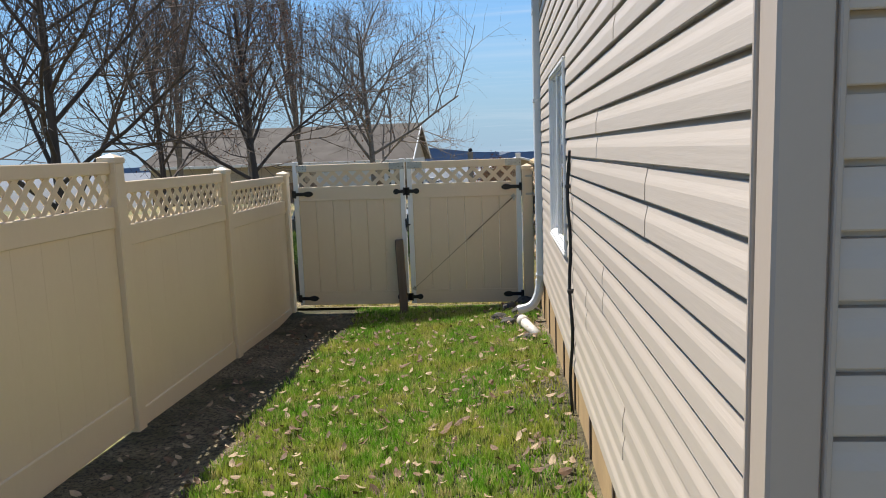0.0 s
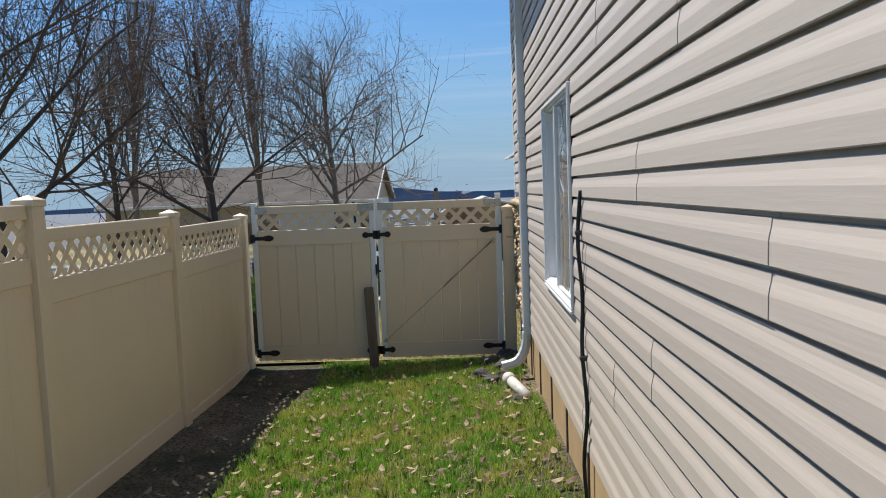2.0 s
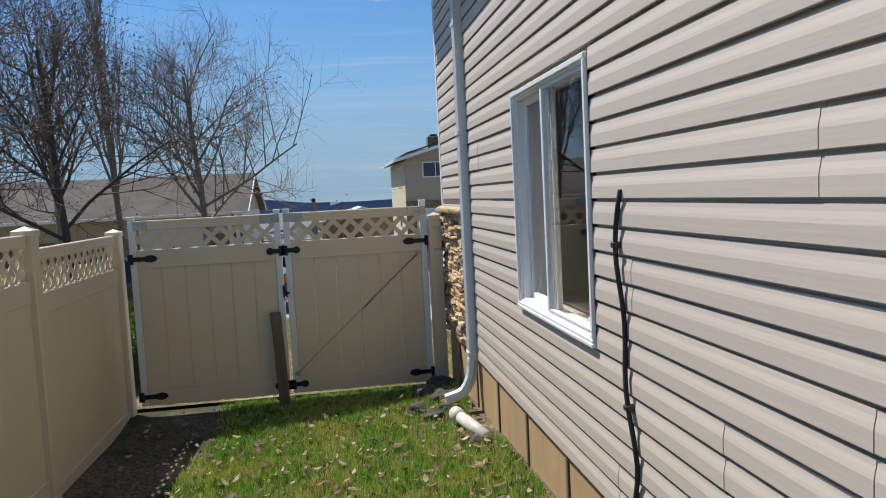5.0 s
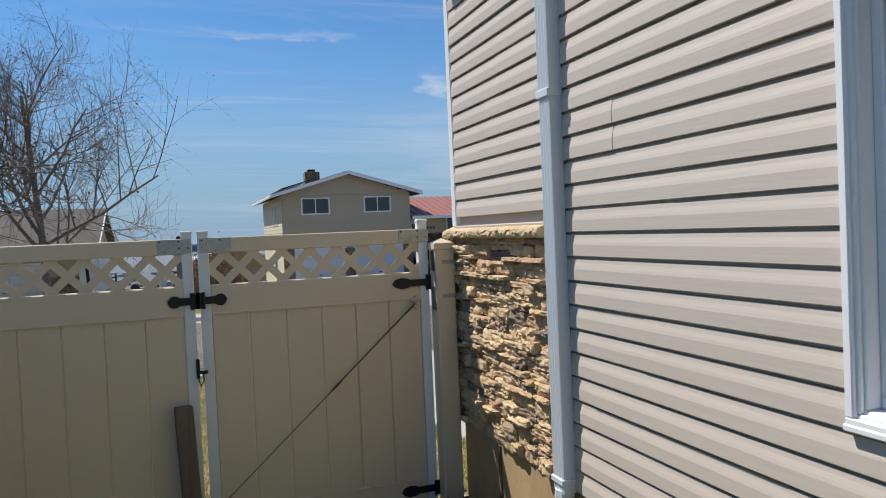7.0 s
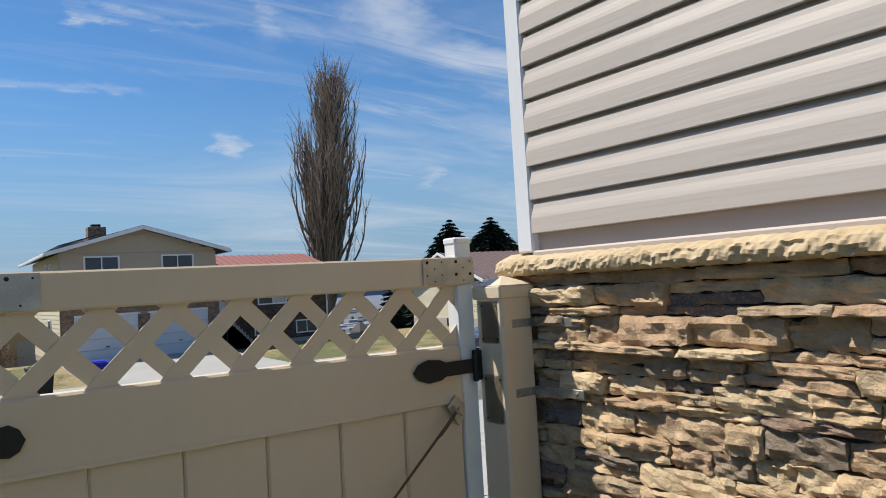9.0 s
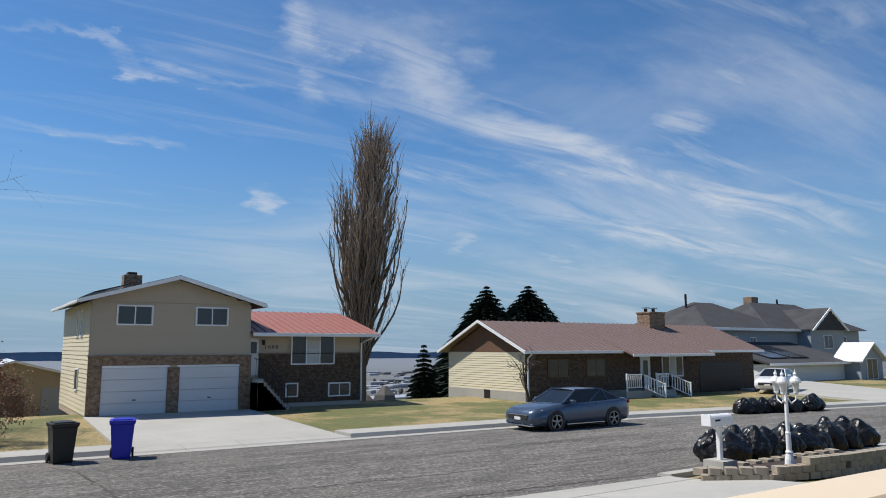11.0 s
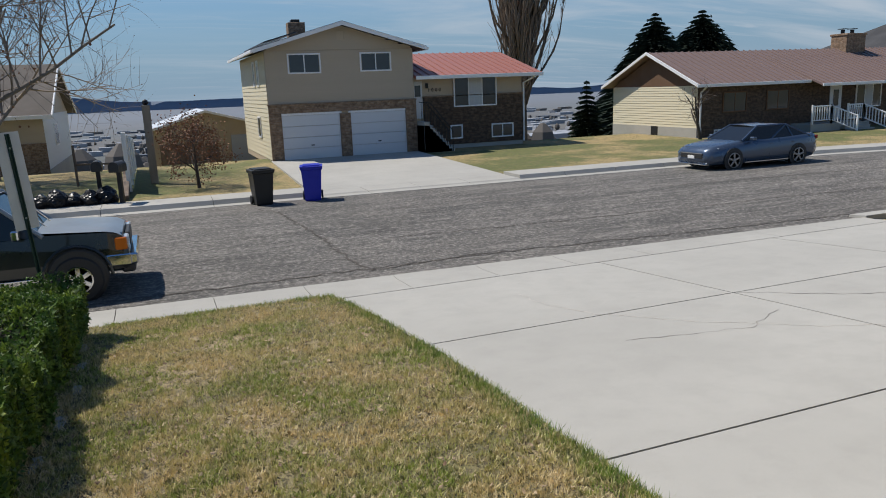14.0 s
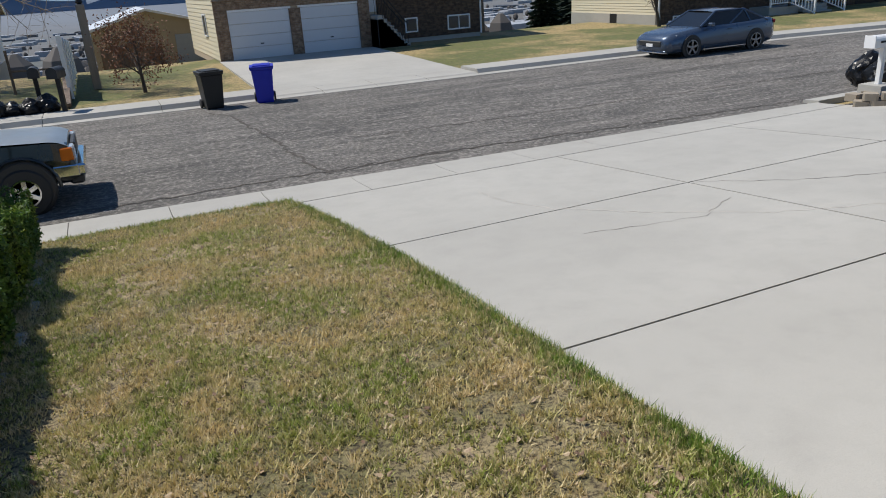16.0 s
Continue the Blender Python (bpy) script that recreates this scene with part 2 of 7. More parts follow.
def surface(name, color, dark=None, rough=0.6, metal=0.0, big=1.5, small=60.0, amount=0.5, relief=0.1, stretch=(1, 1, 1), rand=0.0, spec=None, coat=0.0):
    """Base colour with stains at a large scale, grain at a small one, and fine relief."""
    m, n, l, p = base(name)
    dark = dark or tuple(c * 0.78 for c in color)
    vec = world_pos(n, l, stretch)
    a = noise_tex(n, l, vec, big, 5)
    g = noise_tex(n, l, vec, small, 3)
    f = mapr(n, l, a, 0.35, 0.7, 0.0, amount)
    col = mixc(n, l, f, color, dark)
    col = mixc(n, l, mapr(n, l, g, 0.3, 0.75, 0.0, amount * 0.6), col, dark)
    if rand:
        o = n.new("ShaderNodeObjectInfo")
        col = mixc(n, l, mapr(n, l, o.outputs["Random"], 0, 1, 0, rand), col, tuple(c * 0.55 for c in color))
    l.new(col, p.inputs["Base Color"])
    l.new(mapr(n, l, a, 0.3, 0.7, max(rough - 0.08, 0.02), min(rough + 0.1, 1)), p.inputs["Roughness"])
    p.inputs["Metallic"].default_value = metal
    if spec is not None:
        p.inputs["Specular IOR Level"].default_value = spec
    p.inputs["Coat Weight"].default_value = coat
    if relief:
        bump(n, l, p, g, relief, 0.004)
    return m


M_VINYL = surface("almond_vinyl", (0.74, 0.605, 0.43), (0.66, 0.53, 0.365), 0.42, big=0.9, small=35, amount=0.35, relief=0.04, stretch=(1, 1, 0.35))
M_WHITE = surface("white_vinyl", (0.80, 0.80, 0.78), (0.66, 0.66, 0.65), 0.4, big=3, small=80, amount=0.3, relief=0.03)
M_TRIMW = surface("white_trim", (0.82, 0.82, 0.82), (0.70, 0.71, 0.72), 0.38, big=2.5, small=120, amount=0.25, relief=0.03)
M_SIDING = surface("taupe_siding", (0.60, 0.525, 0.455), (0.53, 0.465, 0.40), 0.48, big=0.7, small=30, amount=0.35, relief=0.18, stretch=(1, 0.12, 2.2), rand=0.12)
M_SIDTRIM = surface("taupe_trim", (0.51, 0.43, 0.36), (0.44, 0.37, 0.31), 0.45, big=1.5, small=60, amount=0.25, relief=0.05)
M_FOUND = surface("tan_foundation", (0.52, 0.36, 0.19), (0.34, 0.23, 0.12), 0.85, big=2.2, small=40, amount=0.8, relief=0.4, stretch=(1, 1, 0.4))
M_IRON = surface("black_iron", (0.012, 0.012, 0.013), (0.03, 0.028, 0.026), 0.5, metal=0.3, big=12, small=150, amount=0.5, relief=0.1)
M_ZINC = surface("galvanised_steel", (0.50, 0.49, 0.44), (0.34, 0.34, 0.32), 0.42, metal=0.85, big=20, small=120, amount=0.7, relief=0.15)
M_HOLE = surface("dark_hole", (0.02, 0.02, 0.02), rough=0.9, relief=0)
M_ALU = surface("white_downspout", (0.66, 0.70, 0.74), (0.55, 0.59, 0.63), 0.35, big=4, small=90, amount=0.3, relief=0.03)
M_WOOD = surface("weathered_wood", (0.20, 0.15, 0.11), (0.09, 0.065, 0.05), 0.85, big=3, small=50, amount=0.8, relief=0.6, stretch=(3, 3, 0.25))
M_RUBBER = surface("black_rubber", (0.015, 0.015, 0.016), (0.03, 0.03, 0.03), 0.6, big=8, small=80, amount=0.4, relief=0.1)
M_WIRE = surface("rusty_wire", (0.20, 0.13, 0.07), (0.10, 0.08, 0.06), 0.6, metal=0.6, big=20, small=90, amount=0.6)
M_PIPEW = surface("dirty_white_pipe", (0.72, 0.70, 0.66), (0.42, 0.38, 0.33), 0.5, big=8, small=60, amount=0.7)
M_ROCK = surface("grey_rock", (0.10, 0.092, 0.085), (0.035, 0.033, 0.03), 0.9, big=9, small=60, amount=0.8, relief=0.6)


def concrete(name, color, crack=0.0):
    m, n, l, p = base(name)
    vec = world_pos(n, l)
    a = noise_tex(n, l, vec, 0.35, 6, 0.6)
    b = noise_tex(n, l, vec, 2.6, 6, 0.65)
    g = noise_tex(n, l, vec, 170, 2)
    col = mixc(n, l, mapr(n, l, a, 0.35, 0.68, 0, 0.8), color, tuple(c * 0.82 for c in color))
    col = mixc(n, l, mapr(n, l, b, 0.45, 0.8, 0, 0.5), col, tuple(c * 0.72 for c in color))
    col = mixc(n, l, mapr(n, l, g, 0.35, 0.7, 0, 0.35), col, tuple(c * 0.6 for c in color))
    l.new(col, p.inputs["Base Color"])
    p.inputs["Roughness"].default_value = 0.88
    bump(n, l, p, g, 0.25, 0.003)
    return m


M_CONC = concrete("driveway_concrete", (0.44, 0.425, 0.385))
M_CONC2 = concrete("street_concrete", (0.43, 0.415, 0.375))


def asphalt_mat():
    m, n, l, p = base("worn_asphalt")
    vec = world_pos(n, l)
    along = world_pos(n, l, (0.07, 1.0, 1.0))
    a = noise_tex(n, l, along, 1.1, 5, 0.6)
    b = noise_tex(n, l, vec, 0.5, 5, 0.6)
    g = noise_tex(n, l, vec, 11, 6, 0.85)
    h = noise_tex(n, l, world_pos(n, l, (0.2, 1.0, 1.0)), 4.2, 5, 0.85)
    v = n.new("ShaderNodeTexVoronoi")
    v.inputs["Scale"].default_value = 55
    l.new(vec, v.inputs["Vector"])
    col = mixc(n, l, mapr(n, l, a, 0.4, 0.62), (0.095, 0.089, 0.081), (0.19, 0.176, 0.158))
    col = mixc(n, l, mapr(n, l, b, 0.4, 0.7, 0, 0.5), col, (0.24, 0.22, 0.195))
    col = mixc(n, l, mapr(n, l, h, 0.52, 0.62, 0, 0.45), col, (0.035, 0.033, 0.031))
    col = mixc(n, l, mapr(n, l, h, 0.47, 0.39, 0, 0.5), col, (0.34, 0.315, 0.28))
    col = mixc(n, l, mapr(n, l, g, 0.46, 0.58, 0, 0.8), col, (0.05, 0.047, 0.043))
    col = mixc(n, l, mapr(n, l, v.outputs["Distance"], 0.0, 0.35, 0.35, 0.0), col, (0.33, 0.31, 0.28))
    col = mixc(n, l, mapr(n, l, g, 0.45, 0.36, 0, 0.8), col, (0.42, 0.39, 0.345))
    l.new(col, p.inputs["Base Color"])
    p.inputs["Roughness"].default_value = 0.92
    bump(n, l, p, g, 1.0, 0.03)
    return m


M_ASPH = asphalt_mat()
M_TAR = surface("dark_joint", (0.055, 0.048, 0.040), (0.11, 0.095, 0.08), 0.9, big=6, small=60, amount=0.7)


def lawn_mat(name, green, straw, soil, bias):
    m, n, l, p = base(name)
    vec = world_pos(n, l)
    a = noise_tex(n, l, vec, 0.9, 6, 0.6)
    b = noise_tex(n, l, vec, 7, 5, 0.65)
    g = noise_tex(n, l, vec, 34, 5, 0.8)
    col = mixc(n, l, mapr(n, l, a, bias - 0.1, bias + 0.12), green, straw)
    col = mixc(n, l, mapr(n, l, b, 0.52, 0.72, 0, 0.7), col, soil)
    # near-black speckle: clods, plus shade between the blades painted into the soil
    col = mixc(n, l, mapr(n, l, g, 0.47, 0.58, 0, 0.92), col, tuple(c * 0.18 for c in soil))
    l.new(col, p.inputs["Base Color"])
    p.inputs["Roughness"].default_value = 0.95
    bump(n, l, p, g, 0.9, 0.02)
    return m


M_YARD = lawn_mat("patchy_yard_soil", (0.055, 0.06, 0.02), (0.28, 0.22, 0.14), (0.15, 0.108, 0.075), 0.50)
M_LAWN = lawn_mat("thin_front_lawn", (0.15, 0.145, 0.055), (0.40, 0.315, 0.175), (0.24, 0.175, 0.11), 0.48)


def ground_mat():
    m, n, l, p = base("dry_ground")
    vec = world_pos(n, l)
    g0 = n.new("ShaderNodeNewGeometry")
    sp = n.new("ShaderNodeSeparateXYZ")
    l.new(g0.outputs["Position"], sp.inputs[0])
    a = noise_tex(n, l, vec, 0.28, 6, 0.6)
    b = noise_tex(n, l, vec, 3.0, 5, 0.7)
    g = noise_tex(n, l, vec, 8, 6, 0.85)
    near = mixc(n, l, mapr(n, l, a, 0.44, 0.56), (0.115, 0.135, 0.035), (0.37, 0.28, 0.125))
    near = mixc(n, l, mapr(n, l, b, 0.45, 0.75, 0, 0.55), near, (0.30, 0.22, 0.11))
    near = mixc(n, l, mapr(n, l, g, 0.46, 0.60, 0, 0.8), near, (0.085, 0.075, 0.035))
    far_vec = world_pos(n, l, (0.35, 1, 1))
    f = noise_tex(n, l, far_vec, 0.006, 7, 0.65)
    f2 = noise_tex(n, l, far_vec, 0.03, 5, 0.6)
    far = ramp(n, l, f, [(0.3, (0.07, 0.07, 0.062)), (0.45, (0.13, 0.115, 0.095)), (0.55, (0.085, 0.09, 0.075)), (0.7, (0.17, 0.15, 0.12))])
    far = mixc(n, l, mapr(n, l, f2, 0.5, 0.7, 0, 0.6), far, (0.06, 0.065, 0.06))
    # aerial haze painted into the ground colour, thicker further out
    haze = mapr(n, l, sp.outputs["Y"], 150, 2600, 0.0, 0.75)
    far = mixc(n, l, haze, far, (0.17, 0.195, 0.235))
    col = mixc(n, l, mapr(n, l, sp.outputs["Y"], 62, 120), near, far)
    l.new(col, p.inputs["Base Color"])
    p.inputs["Roughness"].default_value = 0.95
    bump(n, l, p, g, 0.5, 0.03)
    return m


M_GROUND = ground_mat()


def blade_mat(name, c0, c1, c2, scale, lo, hi, dry=0.5):
    """Blades that differ patch by patch, tuft by tuft and one by one, shade among them painted dark; dry: how much is
    straw.
    """
    m, n, l, p = base(name)
    vec = world_pos(n, l, (1, 1, 0.2))
    g = n.new("ShaderNodeNewGeometry")
    a = noise_tex(n, l, vec, scale, 5, 0.6)
    t = noise_tex(n, l, vec, 13, 4, 0.75)
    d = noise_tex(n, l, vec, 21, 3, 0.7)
    col = mixc(n, l, mapr(n, l, a, lo, hi), c0, c1)
    col = mixc(n, l, mapr(n, l, t, 0.60 - 0.2 * dry, 0.72 - 0.2 * dry, 0, 0.85), col, c2)
    col = mixc(n, l, mapr(n, l, g.outputs["Random Per Island"], 1.0 - 0.55 * dry, 1.0, 0, 0.9), col, c2)
    # shade deep among tufts and leaves, painted as near-black patches
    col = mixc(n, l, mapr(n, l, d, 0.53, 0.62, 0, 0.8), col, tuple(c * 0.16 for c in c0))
    l.new(col, p.inputs["Base Color"])
    p.inputs["Roughness"].default_value = 0.65
    # thin leaves let part of the sunlight through
    tr = n.new("ShaderNodeBsdfTranslucent")
    l.new(col, tr.inputs["Color"])
    mx = n.new("ShaderNodeMixShader")
    mx.inputs[0].default_value = 0.28
    l.new(p.outputs[0], mx.inputs[1])
    l.new(tr.outputs[0], mx.inputs[2])
    l.new(mx.outputs[0], n["Material Output"].inputs["Surface"])
    return m


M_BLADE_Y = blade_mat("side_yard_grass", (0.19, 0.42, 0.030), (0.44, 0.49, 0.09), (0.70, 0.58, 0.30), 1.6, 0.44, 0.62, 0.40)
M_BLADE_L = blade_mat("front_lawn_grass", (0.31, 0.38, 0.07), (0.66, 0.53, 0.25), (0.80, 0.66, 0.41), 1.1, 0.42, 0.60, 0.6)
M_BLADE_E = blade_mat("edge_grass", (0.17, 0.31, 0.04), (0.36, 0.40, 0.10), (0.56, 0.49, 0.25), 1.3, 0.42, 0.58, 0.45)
M_LEAFB = surface("brown_leaf", (0.085, 0.050, 0.030), (0.20, 0.12, 0.07), 0.75, big=9, small=80, amount=0.9, relief=0.2)
M_LEAF = surface("dry_leaf", (0.20, 0.12, 0.065), (0.52, 0.41, 0.27), 0.8, big=6, small=80, amount=0.9, relief=0.2)


def stone_mat():
    m, n, l, p = base("ledgestone")
    vec = world_pos(n, l, (1, 1, 1.6))
    o = n.new("ShaderNodeObjectInfo")
    a = noise_tex(n, l, vec, 14, 6, 0.65)
    g = noise_tex(n, l, vec, 90, 5, 0.7)
    c0 = ramp(n, l, o.outputs["Random"], [(0.0, (0.66, 0.46, 0.26)), (0.35, (0.82, 0.63, 0.38)), (0.55, (0.52, 0.33, 0.20)), (0.78, (0.76, 0.55, 0.31)), (0.90, (0.13, 0.12, 0.12)), (1.0, (0.42, 0.25, 0.16))])
    col = mixc(n, l, mapr(n, l, a, 0.4, 0.7, 0, 0.7), c0, (0.30, 0.19, 0.10))
    col = mixc(n, l, mapr(n, l, g, 0.5, 0.75, 0, 0.55), col, (0.66, 0.53, 0.35))
    l.new(col, p.inputs["Base Color"])
    p.inputs["Roughness"].default_value = 0.9
    h = n.new("ShaderNodeMath"); h.operation = "ADD"
    l.new(a, h.inputs[0]); l.new(g, h.inputs[1])
    bump(n, l, p, h.outputs[0], 0.8, 0.012)
    return m


M_STONE = stone_mat()
M_LEDGE = surface("cast_stone_cap", (0.60, 0.47, 0.29), (0.44, 0.32, 0.18), 0.9, big=9, small=60, amount=0.7, relief=0.5)
M_MORTAR = surface("dark_mortar", (0.035, 0.026, 0.02), (0.02, 0.015, 0.012), 0.95, big=9, small=60)


def glass_mat(name, tint=(0.9, 0.93, 0.95)):
    m, n, l, p = base(name)
    p.inputs["Base Color"].default_value = (*tint, 1)
    p.inputs["Roughness"].default_value = 0.01
    p.inputs["IOR"].default_value = 1.5
    p.inputs["Transmission Weight"].default_value = 1.0
    return m


M_GLASS = glass_mat("window_glass")
M_DARKGL = surface("dark_far_glass", (0.05, 0.06, 0.07), (0.03, 0.035, 0.04), 0.06, big=1, small=3, amount=0.3, relief=0)
M_CARGL = surface("tinted_car_glass", (0.012, 0.014, 0.016), (0.02, 0.02, 0.022), 0.04, big=1, small=3, amount=0.2, relief=0)
# dimness of the room behind the glass, put into one dark colour
M_ROOM = surface("room_dimmed_by_colour", (0.09, 0.08, 0.07), (0.06, 0.055, 0.05), 0.9, big=1, small=20)


# ---- the lie of the land ----
def lerp(a, b, t):
    return a + (b - a) * min(max(t, 0.0), 1.0)


def gz(x, y):
    """Height of the ground."""
    if y < 9.0:
        zf = lerp(0.07, -0.06, (y - 3.5) / 5.5)
        zw = lerp(0.40, 0.20, (y - 4) / 4)
        u = min(max((x + 2.8) / 3.2, 0), 1)
        z = zf + (zw - zf) * u * u
        return lerp(z, 0.0, (y - 8.4) / 0.6)
    if y < 20:
        return -0.0818 * (y - 9)
    if y < 46:
        return -0.9
    if y < 75:
        return lerp(-0.9, -5.0, (y - 46) / 29)
    if y < 400:
        return lerp(-5.0, -38.0, (y - 75) / 325)
    return lerp(-38, -62, (y - 400) / 1400)


GY = [-60, -20, -8, -3] + [round(-1 + 0.5 * i, 2) for i in range(23)] + [11, 12, 14, 16, 18, 20, 21, 24, 30, 36, 46, 50, 56, 62, 75, 100, 150, 220, 300, 400, 600, 900, 1300, 1800, 2500, 3400, 4600]
GX = [-4600, -2500, -1200, -600, -300, -150, -80, -40, -20, -10, -5, -3.6] + [round(-2.8 + 0.4 * i, 2) for i in range(9)] + [1.2, 2.5, 5, 8, 12, 16, 24, 32, 45, 70, 100, 160, 300, 600, 1200, 2500, 4600]
gm = Mesh()
gm.v = [(x, y, gz(x, y) - (0.02 if y < 9.5 and -2.8 < x < 0.5 else 0.06)) for y in GY for x in GX]
gm.f = [(j * len(GX) + i, j * len(GX) + i + 1, (j + 1) * len(GX) + i + 1, (j + 1) * len(GX) + i) for j in range(len(GY) - 1) for i in range(len(GX) - 1)]
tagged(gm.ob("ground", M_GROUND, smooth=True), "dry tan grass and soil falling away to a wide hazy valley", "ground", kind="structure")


def sheet(name, mat, xs, ys, lift, label, category, inside=None):
    """A piece of ground cover that follows the land, with a turned-down rim."""
    s = Mesh()
    s.v = [(x, y, gz(x, y) + lift) for y in ys for x in xs]
    w = len(xs)
    for j in range(len(ys) - 1):
        for i in range(w - 1):
            if inside is None or inside((xs[i] + xs[i + 1]) / 2, (ys[j] + ys[j + 1]) / 2):
                s.f.append((j * w + i, j * w + i + 1, (j + 1) * w + i + 1, (j + 1) * w + i))
    return tagged(s.ob(name, mat, smooth=True), label, category, kind="structure")


def steps(a, b, n):
    return [a + (b - a) * i / n for i in range(n + 1)]


sheet("side_yard", M_YARD, steps(-2.85, 0.44, 24), steps(-3, 9.2, 60), 0.0, "patchy green side yard lawn with bare soil and dry leaves", "yard")


# the front lawn: its east edge runs along the driveway and flares out at the street
def lawn_edge(y):
    return 1.14 - 0.25 * max(0.0, (y - 15.5) / 4.0) ** 1.3 - 0.5 * max(0.0, (y - 19.2) / 0.5) ** 2


LAWN_END = 19.72
lm = Mesh()
rows_y = steps(9.2, LAWN_END, 60)
for y in rows_y:
    for i in range(21):
        x = -4.6 + (lawn_edge(y) + 4.6) * i / 20
        lm.v.append((x, y, gz(x, y) + 0.035 - (0.05 if i == 20 else 0)))
lm.f = [(j * 21 + i, j * 21 + i + 1, (j + 1) * 21 + i + 1, (j + 1) * 21 + i) for j in range(60) for i in range(20)]
tagged(lm.ob("front_lawn", M_LAWN, smooth=True), "thin front lawn of dry straw-coloured and green grass", "lawn", kind="structure")


def slab(name, poly, top, thick, mat, parent=None, label="", category="", n=1):
    """A slab over a polygon in plan, whose top follows top(x, y)."""
    s = Mesh()
    k = len(poly)
    for x, y in poly:
        s.v.append((x, y, top(x, y)))
    for x, y in poly:
        s.v.append((x, y, top(x, y) - thick))
    s.f = [tuple(range(k)), tuple(range(k, 2 * k))[::-1]] + [(i, i + k, (i + 1) % k + k, (i + 1) % k) for i in range(k)]
    area = sum(poly[i][0] * poly[(i + 1) % k][1] - poly[(i + 1) % k][0] * poly[i][1] for i in range(k))
    if area < 0:
        s.f = [f[::-1] for f in s.f]
    o = s.ob(name, mat, parent)
    if category:
        tagged(o, label, category, kind="structure")
    return o


def near_kerb(x):
    return 20.75 - 0.035 * x


def far_kerb(x):
    return 31.0 - 0.03 * x if x < 22 else 30.34 - 0.16 * (x - 22)


XS = [-80, -40, -20, -10, -5, 0, 5, 10, 15, 20, 30, 45, 70, 110]
rm = Mesh()
for x in XS:
    for u in (0, 0.25, 0.5, 0.75, 1):
        y = near_kerb(x) + (far_kerb(x) - near_kerb(x)) * u
        rm.v.append((x, y, -0.93 + 0.05 * (1 - (2 * u - 1) ** 2)))
rm.f = [(i * 5 + j, (i + 1) * 5 + j, (i + 1) * 5 + j + 1, i * 5 + j + 1) for i in range(len(XS) - 1) for j in range(4)]
road = tagged(rm.ob("road", M_ASPH, smooth=True), "worn grey asphalt street with pale aggregate and cracks", "road", kind="structure")

# ---- driveway, pavements, kerbs ----
drive = tagged(new("driveway"), "pale grey concrete driveway in jointed slabs with hairline cracks", "driveway", kind="structure")


def dz(x, y):
    return gz(x, y) + 0.012


JY = [9.4, 12.92, 16.3, 19.45]
JX = [1.18, 5.45, 9.3, 13.2]
GAP = 0.013
for j in range(3):
    for i in range(3):
        x0, x1, y0, y1 = JX[i] + GAP, JX[i + 1] - GAP, JY[j] + GAP, JY[j + 1] - GAP
        if i == 0:
            edge = [(lawn_edge(y) + 0.0, y) for y in steps(y1, y0, 8)] if j == 2 else [(JX[0], y1), (JX[0], y0)]
            if j == 2:
                edge = [(lawn_edge(min(y, 19.4)), y) for y in steps(y1, y0, 8)]
            slab("slab", [(x1, y0), (x1, y1)] + edge, dz, 0.1, M_CONC, drive)
        else:
            slab("slab", [(x0, y0), (x1, y0), (x1, y1), (x0, y1)], dz, 0.1, M_CONC, drive)
jm = Mesh()
jm.add([(0.9, 9.3, dz(0, 9.3) - 0.02), (13.3, 9.3, dz(0, 9.3) - 0.02), (13.3, 19.6, dz(0, 19.6) - 0.02), (0.8, 19.6, dz(0, 19.6) - 0.02), (1.0, 16.3, dz(0, 16.3) - 0.02)], [(0, 1, 2, 3, 4)])
jm.ob("joint_filler", M_TAR, drive)


def crack_line(name, pts, width, z, parent, mat=None, seed=1, jit=0.03):
    """A wandering crack, as a thin raised seam of dark dirt."""
    rng = random.Random(seed)
    path = []
    for (x0, y0), (x1, y1) in zip(pts, pts[1:]):
        k = max(2, int(math.hypot(x1 - x0, y1 - y0) / 0.12))
        for i in range(k):
            path.append((lerp(x0, x1, i / k) + rng.uniform(-jit, jit), lerp(y0, y1, i / k) + rng.uniform(-jit, jit)))
    path.append(pts[-1])
    c = Mesh()
    for i, (x, y) in enumerate(path):
        a, b = path[max(i - 1, 0)], path[min(i + 1, len(path) - 1)]
        d = Vector((b[0] - a[0], b[1] - a[1])).normalized()
        w = width * rng.uniform(0.35, 1.0)
        c.v += [(x - d.y * w, y + d.x * w, z(x, y)), (x + d.y * w, y - d.x * w, z(x, y))]
        if i:
            c.f.append((2 * i - 2, 2 * i - 1, 2 * i + 1, 2 * i))
    return c.ob(name, mat or M_TAR, parent)


def dzc(x, y):
    return dz(x, y) + 0.003


M_SEAL = surface("pale_crack_filler", (0.60, 0.56, 0.50), (0.40, 0.36, 0.31), 0.9, big=7, small=60, amount=0.6)
crack_line("crack", [(3.2, 18.0), (3.15, 17.2), (3.4, 16.4), (4.1, 15.4), (5.0, 14.5), (6.2, 13.9)], 0.007, dzc, drive, M_SEAL, 3)
crack_line("crack", [(5.5, 16.3), (6.4, 15.4), (7.9, 14.6), (9.2, 14.2)], 0.006, dzc, drive, M_TAR, 4)
crack_line("crack", [(3.0, 15.2), (4.4, 14.9), (5.2, 15.3)], 0.004, dzc, drive, M_TAR, 5)

